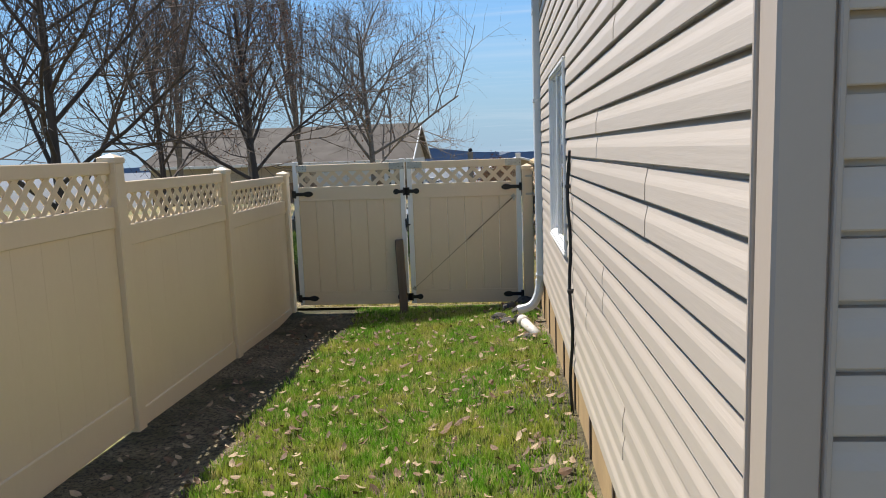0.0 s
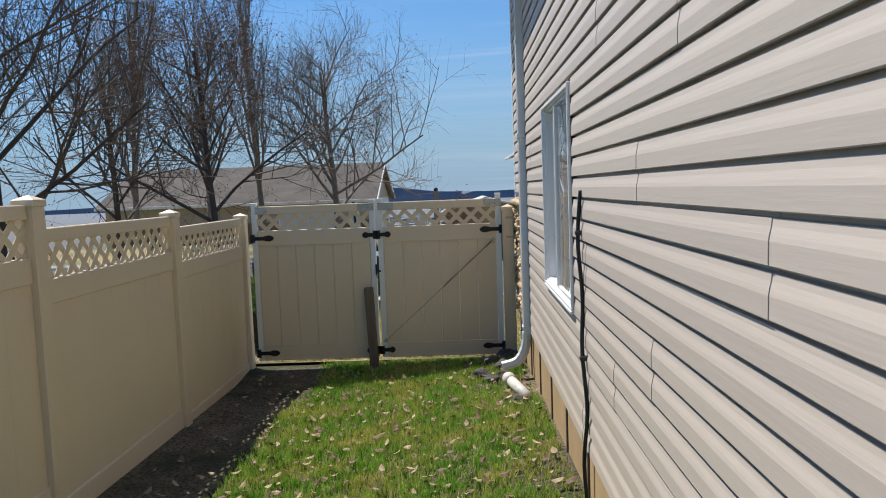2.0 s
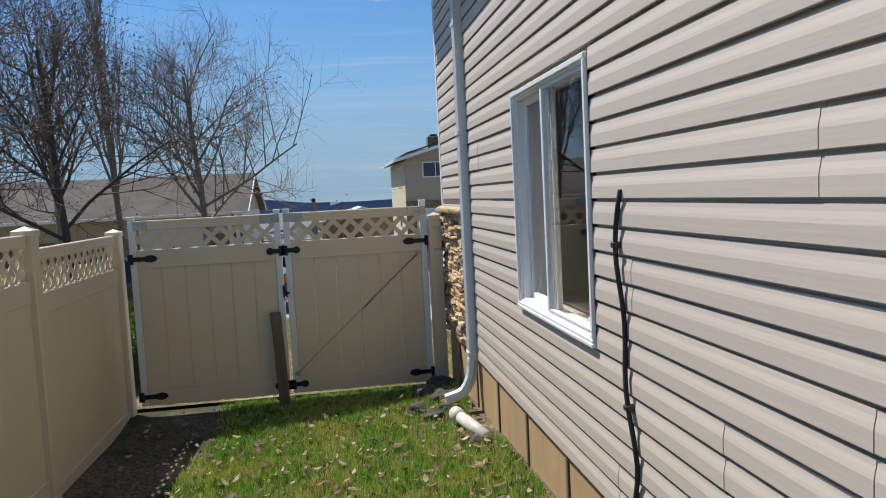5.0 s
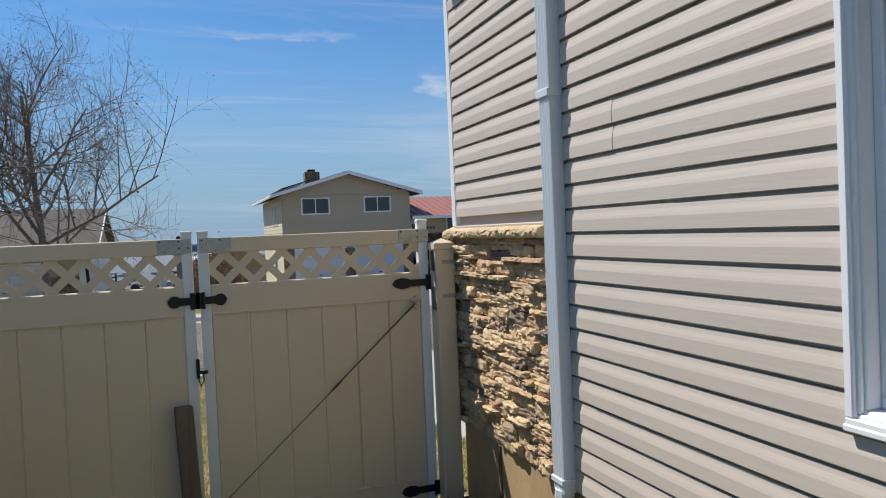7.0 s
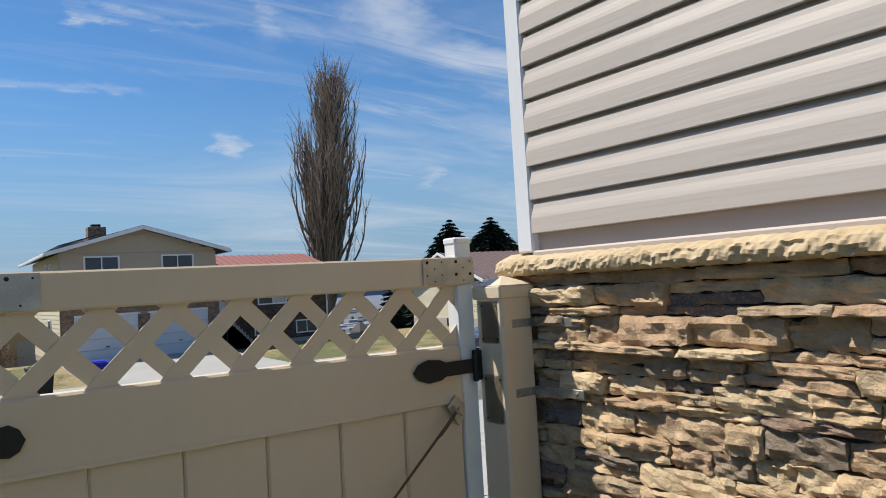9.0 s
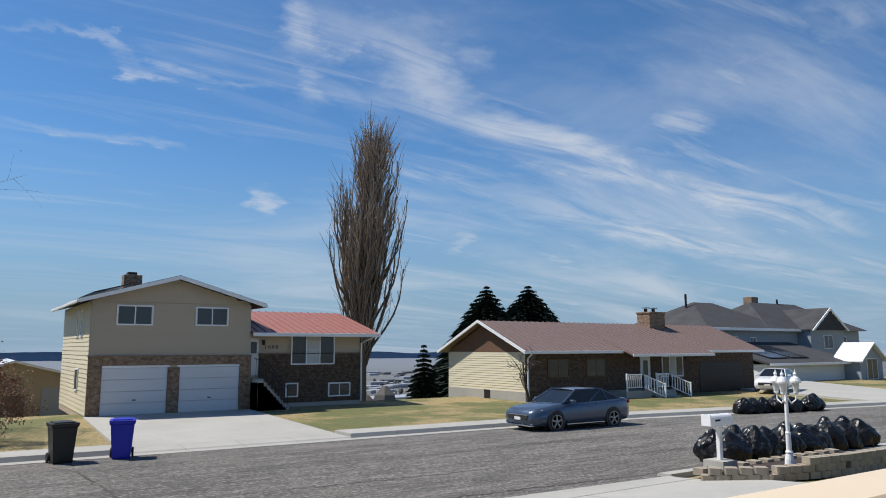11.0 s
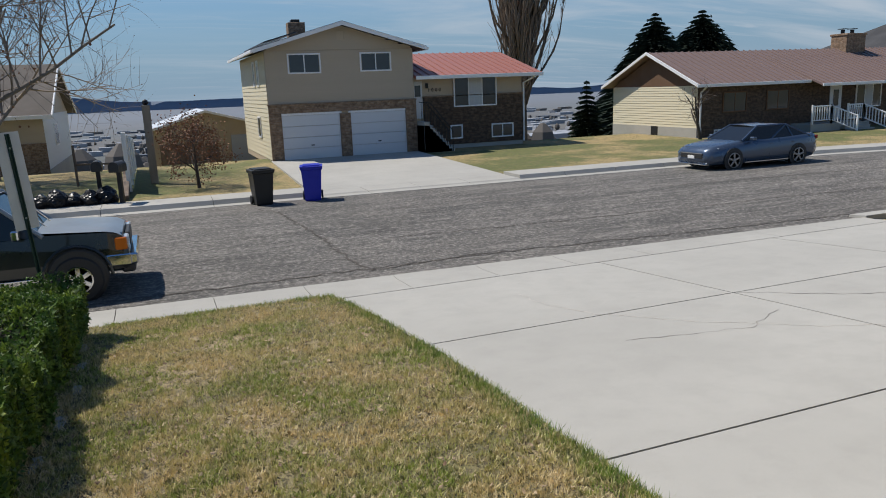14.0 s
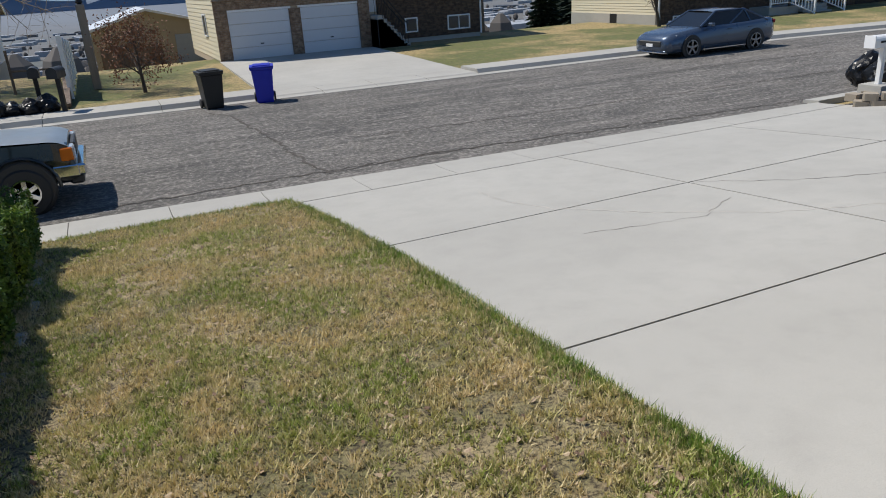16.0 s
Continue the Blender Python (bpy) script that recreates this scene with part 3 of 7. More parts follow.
walkway = tagged(new("near_pavement"), "concrete pavement with a rolled kerb along the street", "pavement", kind="structure")
px = [-40, -20, -12, -8, -5, -3.6, -2.2, -0.8, 0.6, 2.1, 3.6, 5.1, 6.6, 8.1, 9.6, 11.1, 12.6]
for a, b in zip(px, px[1:]):
    ya, yb = near_kerb(a), near_kerb(b)
    g = 0.006
    prof = ((19.70 if b < 1 else 19.47, 0.012), (-0.40, 0.012), (-0.16, -0.005), (0.0, -0.05), (0.32, -0.075))
    s = Mesh()
    for x, yk in ((a + g, ya), (b - g, yb)):
        s.v.append((x, prof[0][0], gz(x, prof[0][0]) + prof[0][1]))
        s.v += [(x, yk + d, (gz(x, yk + d) if d < -0.3 else -0.875) + z) for d, z in prof[1:]]
        s.v += [(x, yk + 0.32, -1.05), (x, prof[0][0], -1.05)]
    s.f = [(i, i + 7, (i + 1) % 7 + 7, (i + 1) % 7) for i in range(7)] + [tuple(range(7))[::-1], tuple(range(7, 14))]
    s.f = [f[::-1] for f in s.f]
    s.ob("slab", M_CONC2, walkway)
for a, b in ((12.6, 16), (16, 20), (20, 26), (26, 34), (34, 60)):
    s = Mesh()
    s.prism([(near_kerb(a) - 0.2, -1.05), (near_kerb(a) + 0.25, -1.05), (near_kerb(a) + 0.2, -0.87), (near_kerb(a) - 0.2, -0.84)], 0, a, b)
    s.ob("kerb", M_CONC2, walkway)

far_walk = tagged(new("far_pavement"), "concrete kerb and pavement on the far side of the street", "pavement", kind="structure")
fx = [-60, -30, -16, -10, -6, -3, 0, 2.9, 4.6, 6.3, 8.0, 9.8, 11.5, 13.5, 15.5, 17.5, 20, 23, 26, 29, 32, 36, 40, 45, 60, 100]
for a, b in zip(fx, fx[1:]):
    drop = 2.8 < a < 9.7
    g = 0.008
    s = Mesh()
    for x in (a + g, b - g):
        k = far_kerb(x)
        t = -0.865 if drop else -0.77
        s.v += [(x, k - 0.35, -1.1), (x, k - 0.35, -0.915), (x, k - 0.02, -0.90), (x, k + 0.06, t), (x, k + 1.25, t + 0.005), (x, k + 1.25, -1.1)]
    s.f = [(i, (i + 1) % 6, (i + 1) % 6 + 6, i + 6) for i in range(6)] + [tuple(range(6))[::-1], tuple(range(6, 12))]
    s.ob("slab", M_CONC2, far_walk)


def zroad(x, y):
    u = (y - near_kerb(x)) / (far_kerb(x) - near_kerb(x))
    return -0.924 + 0.05 * (1 - (2 * u - 1) ** 2)


crack_line("crack", [(1.0, 29.6), (1.5, 28.2), (1.55, 26.4), (1.75, 24.6), (1.7, 23.0), (1.95, 21.15)], 0.035, zroad, road, M_TAR, 7, 0.07)
crack_line("crack", [(1.95, 21.2), (2.6, 21.25), (3.6, 21.3), (4.3, 21.25)], 0.02, zroad, road, M_TAR, 8, 0.05)
crack_line("crack", [(-6, 21.35), (0, 21.3), (4, 21.35), (8, 21.0), (12, 20.75), (20, 20.5)], 0.03, zroad, road, M_TAR, 9, 0.06)
crack_line("crack", [(4, 27.2), (9, 26.8), (15, 26.2), (24, 25.6)], 0.025, zroad, road, M_TAR, 10, 0.08)
crack_line("crack", [(3, 23.6), (8, 23.3), (16, 23.0), (26, 22.4)], 0.025, zroad, road, M_TAR, 11, 0.08)

# ---- our house: side wall, foundation, eave ----
WX = 0.42          # wall sheathing; boards stand proud of it to the west
Y0, Y1 = 0.94, 8.885
SB = 0.668         # foot of the siding
LAP = 0.111
TOP = 4.5
WIN = (4.575, 5.872, 1.345, 2.635)
wall = Mesh()
wy0, wy1, wz0, wz1 = WIN[0] + 0.03, WIN[1] - 0.03, WIN[2] + 0.03, WIN[3] - 0.03
for a, b, c, d in ((Y0, wy0, SB - 0.05, TOP), (wy1, Y1, SB - 0.05, TOP), (wy0, wy1, SB - 0.05, wz0), (wy0, wy1, wz1, TOP)):
    wall.box(WX, a, c, WX + 0.16, b, d)
wall_west = tagged(wall.ob("wall_west", M_SIDTRIM), "house wall clad in taupe dutch-lap vinyl siding", "wall", kind="structure")
back = Mesh().box(WX + 0.05, Y0 + 0.002, -0.2, 9.0, Y0 + 0.16, TOP)
wall_back = tagged(back.ob("wall_south", M_SIDTRIM), "house end wall clad in taupe vinyl siding", "wall", kind="structure")
tagged(Mesh().box(WX + 0.16, Y1 - 0.16, -0.2, 9.0, Y1, TOP).ob("wall_north", M_SIDTRIM), "house front wall in taupe siding", "wall", kind="structure")
tagged(Mesh().box(9.0, Y0, -0.2, 9.16, Y1, TOP).ob("wall_east", M_SIDTRIM), "far side wall of the house", "wall", kind="structure")
# floor, ceiling and inner wall carry the room's dimness in their colour
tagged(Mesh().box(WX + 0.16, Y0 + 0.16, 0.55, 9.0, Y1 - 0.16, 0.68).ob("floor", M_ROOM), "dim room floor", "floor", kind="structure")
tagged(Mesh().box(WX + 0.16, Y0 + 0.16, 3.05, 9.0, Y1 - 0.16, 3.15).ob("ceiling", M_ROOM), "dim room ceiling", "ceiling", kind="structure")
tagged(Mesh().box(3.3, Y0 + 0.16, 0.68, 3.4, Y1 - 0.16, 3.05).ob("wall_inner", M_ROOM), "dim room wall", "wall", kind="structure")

fd = tagged(Mesh().box(WX - 0.005, Y0, -0.4, WX + 0.2, Y1, SB - 0.03).ob("foundation", M_FOUND), "tan-painted concrete foundation under the siding", "foundation", kind="structure")
for y in steps(1.9, 8.3, 8):
    Mesh().box(WX - 0.016, y, -0.3, WX - 0.006, y + 0.035, SB - 0.03, 0.004).ob("batten", M_WOOD, fd)

eave = Mesh()
eave.box(WX - 0.55, Y0 - 0.4, TOP, WX + 0.1, Y1 + 0.4, TOP + 0.03)
eave.box(WX - 0.57, Y0 - 0.4, TOP - 0.02, WX - 0.55, Y1 + 0.4, TOP + 0.17)
tagged(eave.ob("soffit", M_SIDTRIM), "taupe soffit and fascia under the eave", "soffit", kind="structure")
M_SHING = surface("dark_shingle", (0.10, 0.095, 0.09), (0.05, 0.05, 0.05), 0.95, big=3, small=50, amount=0.7, relief=0.5)
rf = Mesh()
rf.prism([(WX - 0.61, TOP + 0.17), (4.8, 6.7), (9.7, TOP + 0.17), (9.7, TOP + 0.1), (4.8, 6.6), (WX - 0.61, TOP + 0.1)], 1, Y0 - 0.45, Y1 + 0.45)
tagged(rf.ob("roof", M_SHING), "dark shingle roof of the house", "roof", kind="structure")

# siding panels: each is two dutch laps high
PROF = [(0.010, 0.001), (0.002, 0.004), (0.0, 0.025), (0.003, 0.027), (0.052, 0.0265), (0.064, 0.0245), (0.082, 0.0205), (0.0985, 0.0185), (0.100, 0.002), (0.113, 0.001)]


def siding_panel(ya, yb, z, laps, out=0.0, top=None):
    prof = []
    for k in range(laps):
        prof += [(z + k * LAP + h, o + out) for h, o in PROF]
    if top is not None:
        prof = [(min(h, top), o) for h, o in prof]
    n = len(prof)
    vs = [(WX - o, ya, h) for h, o in prof] + [(WX - o, yb, h) for h, o in prof]
    vs += [(WX + 0.001, y, h) for y in (ya, yb) for h in (prof[0][0], prof[-1][0])]
    fs = [(i, i + 1, i + 1 + n, i + n) for i in range(n - 1)]
    fs += [tuple(list(range(n))[::-1] + [2 * n, 2 * n + 1]), tuple(list(range(n, 2 * n)) + [2 * n + 3, 2 * n + 2])]
    return raw("siding_panel", vs, fs, M_SIDING)


SEAMS = [[4.4], [2.4, 6.1], [3.55, 7.2], [2.93, 6.81], [4.2], [2.0], [3.1, 6.6], [7.0], [2.6, 8.30], [3.8, 8.12], [1.9, 5.6], [4.7], [2.8, 6.5]]
rows = int((TOP - SB) / (2 * LAP)) + 1
for r in range(rows):
    z = SB + r * 2 * LAP
    zt = min(z + 2 * LAP, TOP)
    cuts = [Y0 + 0.05]
    cuts += SEAMS[r % len(SEAMS)]
    cuts.append(Y1 - 0.03)
    for i, (a, b) in enumerate(zip(cuts, cuts[1:])):
        spans = [(a, b)]
        if zt > WIN[2] and z < WIN[3]:
            spans = [(a, min(b, WIN[0])), (max(a, WIN[1]), b)]
        # stone takes the place of the lower boards by the front corner
        if z + LAP < 1.9:
            spans = [(p, min(q, 7.60)) for p, q in spans]
        for p, q in spans:
            if q - p > 0.05:
                piece("siding_panel", siding_panel(p - (0.025 if i else 0), q, z, 2, 0.0022 if i % 2 else 0.0, TOP), wall_west)

trim = Mesh()
trim.box(WX - 0.040, Y0 - 0.034, SB - 0.03, WX + 0.048, Y0 + 0.05, TOP, 0.006)
trim.box(WX - 0.046, Y0 + 0.05, SB - 0.03, WX - 0.0, Y0 + 0.062, TOP, 0.003)
trim.box(WX + 0.048, Y0 - 0.042, SB - 0.03, WX + 0.060, Y0, TOP, 0.003)
tagged(trim.ob("trim_corner", M_SIDTRIM), "taupe vinyl corner post of the house", "trim", kind="structure")
# siding on the back wall beside the corner
for r in range(24):
    z = SB + 0.026 + r * 2 * LAP
    if z + 0.2 > TOP:
        break
    vs, fs = [], []
    prof = [(z + k * LAP + h, o) for k in range(2) for h, o in PROF]
    n = len(prof)
    for x in (WX + 0.06, 6.0):
        vs += [(x, Y0 - o, h) for h, o in prof]
    fs = [(i, i + n, i + 1 + n, i + 1) for i in range(n - 1)]
    piece("siding_panel", raw("siding_panel", vs, fs, M_SIDING), wall_back)
cw = Mesh()
cw.box(WX - 0.030, Y1 - 0.055, 1.94, WX + 0.09, Y1 + 0.02, TOP, 0.006)
cw.box(WX - 0.014, Y1 + 0.02, 1.94, WX + 0.09, Y1 + 0.032, TOP, 0.004)
tagged(cw.ob("trim_front_corner", M_TRIMW), "white corner post at the front of the house", "trim", kind="structure")
tagged(Mesh().box(WX - 0.034, 7.60, 1.905, WX, Y1 - 0.055, 1.945, 0.006).ob("trim_starter", M_SIDTRIM), "taupe starter strip above the stone ledge", "trim", kind="structure")
tagged(Mesh().box(WX - 0.036, 7.585, 0.66, WX, 7.60, 1.97, 0.004).ob("trim_channel", M_SIDTRIM), "brown end channel of the siding beside the stone", "trim", kind="structure")

# ---- sliding window ----
win = tagged(new("window_1"), "white vinyl sliding window with dark glass", "window", kind="structure")
a, b, c, d = WIN
fr = Mesh()
FW = 0.028
for x0, x1, w in ((WX - 0.045, WX + 0.0, FW), (WX - 0.032, WX + 0.05, FW + 0.012), (WX - 0.018, WX + 0.08, FW + 0.022)):
    fr.box(x0, a, c, x1, b, c + w, 0.004)
    fr.box(x0, a, d - w, x1, b, d, 0.004)
    fr.box(x0, a, c + w, x1, a + w, d - w, 0.004)
    fr.box(x0, b - w, c + w, x1, b, d - w, 0.004)
fr.ob("window_frame", M_TRIMW, win)
Mesh().box(WX - 0.050, a - 0.004, c - 0.010, WX + 0.0, b + 0.004, c + 0.010, 0.004).ob("window_sill", M_TRIMW, win)
mid = (a + b) / 2 + 0.055
ms = Mesh()
i0 = FW + 0.022
# fixed near half: a slim bead round glass that sits almost flush
ms.box(WX - 0.030, mid - 0.018, c + i0, WX + 0.020, mid + 0.018, d - i0, 0.005)
ms.box(WX - 0.026, a + i0, c + i0, WX + 0.010, mid - 0.018, c + i0 + 0.014, 0.003)
ms.box(WX - 0.026, a + i0, d - i0 - 0.014, WX + 0.010, mid - 0.018, d - i0, 0.003)
ms.box(WX - 0.026, a + i0 - 0.004, c + i0, WX + 0.010, a + i0 + 0.010, d - i0, 0.003)
ms.ob("sash", M_TRIMW, win)
ms2 = Mesh()
ms2.box(WX + 0.030, mid + 0.004, c + i0, WX + 0.060, mid + 0.034, d - i0, 0.004)
ms2.box(WX + 0.030, mid + 0.034, c + i0, WX + 0.060, b - i0, c + i0 + 0.034, 0.004)
ms2.box(WX + 0.030, mid + 0.034, d - i0 - 0.034, WX + 0.060, b - i0, d - i0, 0.004)
ms2.box(WX + 0.030, b - i0 - 0.034, c + i0 + 0.034, WX + 0.060, b - i0, d - i0 - 0.034, 0.004)
ms2.ob("sash", M_TRIMW, win)
for y0, y1, x in ((mid + 0.03, b - i0 - 0.03, WX + 0.044), (a + i0, mid - 0.01, WX - 0.014)):
    pane = Mesh().box(x, y0, c + i0 + 0.008, x + 0.006, y1, d - i0 - 0.008).ob("pane", M_GLASS, win)
    pane.visible_shadow = False

# things on the sill inside, seen through the glass
M_YELLOW = surface("yellow_plastic", (0.75, 0.45, 0.02), (0.6, 0.35, 0.02), 0.45, big=6, small=60, amount=0.3)
M_BLACKP = surface("black_plastic", (0.02, 0.02, 0.02), (0.035, 0.035, 0.035), 0.5, big=6, small=60, amount=0.4)
M_CARD = surface("grey_card", (0.50, 0.53, 0.50), (0.30, 0.33, 0.31), 0.8, big=14, small=60, amount=0.8)
M_BLUEP = surface("blue_plastic", (0.012, 0.04, 0.16), (0.01, 0.025, 0.10), 0.5, big=6, small=60, amount=0.3)
M_DESK = surface("dark_desk", (0.05, 0.035, 0.025), (0.03, 0.02, 0.015), 0.6, big=4, small=40, amount=0.5, stretch=(1, 0.2, 1))
M_GREYC = surface("grey_cloth", (0.34, 0.33, 0.32), (0.22, 0.21, 0.20), 0.95, big=4, small=90, amount=0.5, relief=0.4)
M_REDP = surface("red_plastic", (0.45, 0.04, 0.02), (0.3, 0.03, 0.02), 0.5, big=6, small=60, amount=0.3)
sill_z = c + i0
desk = thing("desk", "dark wooden desk standing under the window", "desk", (WX + 0.55, 5.1, 0.68))
Mesh().box(-0.37, -0.95, 0.66, 0.33, 0.95, 0.70, 0.006).ob("desktop", M_DESK, desk)
for sx in (-0.33, 0.26):
    for sy in (-0.9, 0.84):
        Mesh().box(sx, sy, 0, sx + 0.05, sy + 0.05, 0.66, 0.004).ob("leg", M_DESK, desk)
dt = 1.38
lev = thing("spirit_level", "yellow tool with black bands standing on the desk", "tool", (WX + 0.34, 4.90, dt))
Mesh().box(-0.02, -0.02, 0, 0.02, 0.02, 0.36, 0.005).ob("body", M_YELLOW, lev)
for z in (0.12, 0.28, 0.30):
    Mesh().box(-0.022, -0.022, z, 0.022, 0.022, z + 0.015, 0.003).ob("band", M_BLACKP, lev)
Mesh().box(-0.012, -0.012, 0.36, 0.012, 0.012, 0.44, 0.004).ob("handle", M_BLACKP, lev)
bx = thing("tool_box", "small black plastic box on the desk", "box", (WX + 0.32, 5.03, dt))
Mesh().box(-0.09, -0.10, 0, 0.09, 0.10, 0.11, 0.012).ob("body", M_BLACKP, bx)
Mesh().box(-0.095, -0.105, 0.11, 0.095, 0.105, 0.135, 0.008).ob("lid", M_BLACKP, bx)
cd = thing("card", "grey printed card leaning against the window", "card", (WX + 0.23, 5.22, dt))
Mesh().box(-0.004, -0.11, 0, 0.004, 0.11, 0.17, 0.001, pose(0, 0, 0.02, 0, 22, 0)).ob("sheet", M_CARD, cd)
bl = thing("blue_ball", "small blue plastic ball on the desk", "ball", (WX + 0.30, 5.30, dt))
Mesh().lathe([(0.004, 0.0), (0.03, 0.012), (0.042, 0.042), (0.03, 0.072), (0.004, 0.084)], 14).ob("body", M_BLUEP, bl, smooth=True)
ch = thing("office_chair", "grey cloth office chair behind the desk", "chair", (WX + 1.35, 5.0, 0.68))
Mesh().box(-0.24, -0.25, 0.42, 0.24, 0.25, 0.50, 0.03).ob("seat", M_GREYC, ch)
Mesh().lathe([(0.01, 0.0), (0.24, 0.05), (0.30, 0.25), (0.26, 0.50), (0.12, 0.60), (0.01, 0.61)], 18, (0, 0, 0), pose(0.22, 0, 0.6) @ Matrix.Diagonal((0.25, 1, 1, 1))).ob("backrest", M_GREYC, ch, smooth=True)
Mesh().tube([(0, 0, 0.05), (0, 0, 0.42)], 0.03, 10).ob("column", M_BLACKP, ch)
for k in range(5):
    an = 2 * math.pi * k / 5
    Mesh().tube([(0, 0, 0.07), (0.28 * math.cos(an), 0.28 * math.sin(an), 0.03)], 0.02, 6).ob("foot", M_BLACKP, ch)

# ---- downspout, cable, drain ----
DY = 7.44
ds = thing("downspout", "white ribbed aluminium downspout strapped to the siding", "downspout", (WX - 0.06, DY, 0))
rib = []
for k in range(9):
    y = -0.055 + 0.11 * k / 8
    rib.append((-0.036 if k % 2 else -0.030, y))
poly = rib + [(0.036, 0.055), (0.036, -0.055)]
dm = Mesh().prism(poly, 2, 2.545, TOP)
dm.ob("pipe", M_ALU, ds)
Mesh().prism([(x * 0.93, y * 0.93) for x, y in poly], 2, 0.66, 2.56).ob("pipe", M_ALU, ds)
Mesh().box(-0.042, -0.061, 2.52, 0.036, 0.061, 2.56, 0.004).ob("joint", M_ALU, ds)
Mesh().box(-0.040, -0.058, 0.70, 0.036, 0.058, 0.73, 0.004).ob("joint", M_ALU, ds)
el = Mesh().tube([(0, 0, 0.67)] + [(-0.16 * (1 - math.cos(radians(9 * k))), 0, 0.64 - 0.28 * math.sin(radians(9 * k))) for k in range(10)] + [(-0.24, 0, 0.335)], [0.046 + 0.0025 * (k % 2) for k in range(12)], 8)
el.ob("elbow", M_ALU, ds)
for z in (3.4,):
    Mesh().box(-0.040, -0.075, z, -0.036, 0.075, z + 0.03, 0.001).ob("strap", M_ALU, ds)

dp = thing("drain_pipe", "short dirty white drain pipe lying on the soil", "pipe", (0.22, 6.92, gz(0.22, 6.92) + 0.045), 12)
Mesh().tube([(0, -0.32, 0.0), (0, 0.22, 0.01)], 0.048, 14).ob("pipe", M_PIPEW, dp, smooth=True)
Mesh().tube([(0, 0.18, 0.008), (0, 0.30, 0.012)], 0.058, 14).ob("coupling", M_PIPEW, dp, smooth=True)


def rock(name_at, size, seed, label):
    r = random.Random(seed)
    bmr = bmesh.new()
    bmesh.ops.create_icosphere(bmr, subdivisions=3, radius=1)
    for v in bmr.verts:
        q = v.co.copy()
        k = 1 + 0.35 * noise.noise(q * 1.3 + Vector((seed, 0, 0))) + 0.12 * noise.noise(q * 3.7 + Vector((0, seed, 0)))
        v.co = Vector((q.x * size[0], q.y * size[1], q.z * size[2])) * k
    me = bpy.data.meshes.new("rock")
    bmr.to_mesh(me)
    bmr.free()
    me.materials.append(M_ROCK)
    o = new("rock", me)
    o.matrix_basis = pose(*name_at, 0, 0, r.uniform(0, 360))
    return tagged(o, label, "rock", "rocks by the drain")


for i, (x, y, s) in enumerate([(0.02, 7.45, 0.11), (-0.08, 7.75, 0.12), (0.14, 7.62, 0.09), (0.20, 6.55, 0.08), (0.16, 8.0, 0.13), (0.28, 7.9, 0.12), (0.05, 8.25, 0.14), (0.25, 8.45, 0.15), (0.22, 8.7, 0.16), (0.12, 6.66, 0.05)]):
    s *= 0.72
    rock((x, y, gz(x, y) + s * 0.3), (s, s * 1.15, s * 0.75), i + 3, "rough dark grey rock beside the downspout")

cb = thing("cable", "black cable hanging down the siding into the soil", "cable", (0, 0, 0))
cpts = []
for k in range(24):
    u = k / 23
    z = lerp(2.03, gz(0.37, 4.0), u)
    cpts.append((WX - 0.036 - 0.012 * math.sin(u * 9) ** 2, 4.24 - 0.06 * u + 0.035 * math.sin(u * 7.5) + 0.02 * math.sin(u * 17), z))
Mesh().tube([(WX + 0.02, 4.24, 2.04)] + cpts, 0.0105, 8).ob("cord", M_RUBBER, cb, smooth=True)
for z in (1.8, 1.2):
    k = min(range(24), key=lambda i: abs(cpts[i][2] - z))
    x, y, zz = cpts[k]
    Mesh().box(x - 0.014, y - 0.018, zz - 0.012, WX, y + 0.018, zz + 0.012, 0.004).ob("clip", M_BLACKP, cb)

# ---- ledgestone wainscot ----
SY0, SY1, SZ0, SZ1 = 7.605, 8.955, 0.66, 1.865
core = Mesh().box(WX - 0.004, SY0, SZ0 + 0.03, WX + 0.05, SY1, SZ1)
core.box(WX + 0.05, SY1 - 0.02, SZ0 + 0.03, 1.1, SY1 + 0.03, SZ1)
stone_wall = tagged(core.ob("wall_stone", M_MORTAR), "stacked tan and brown ledgestone veneer on the house corner", "wall", kind="structure")


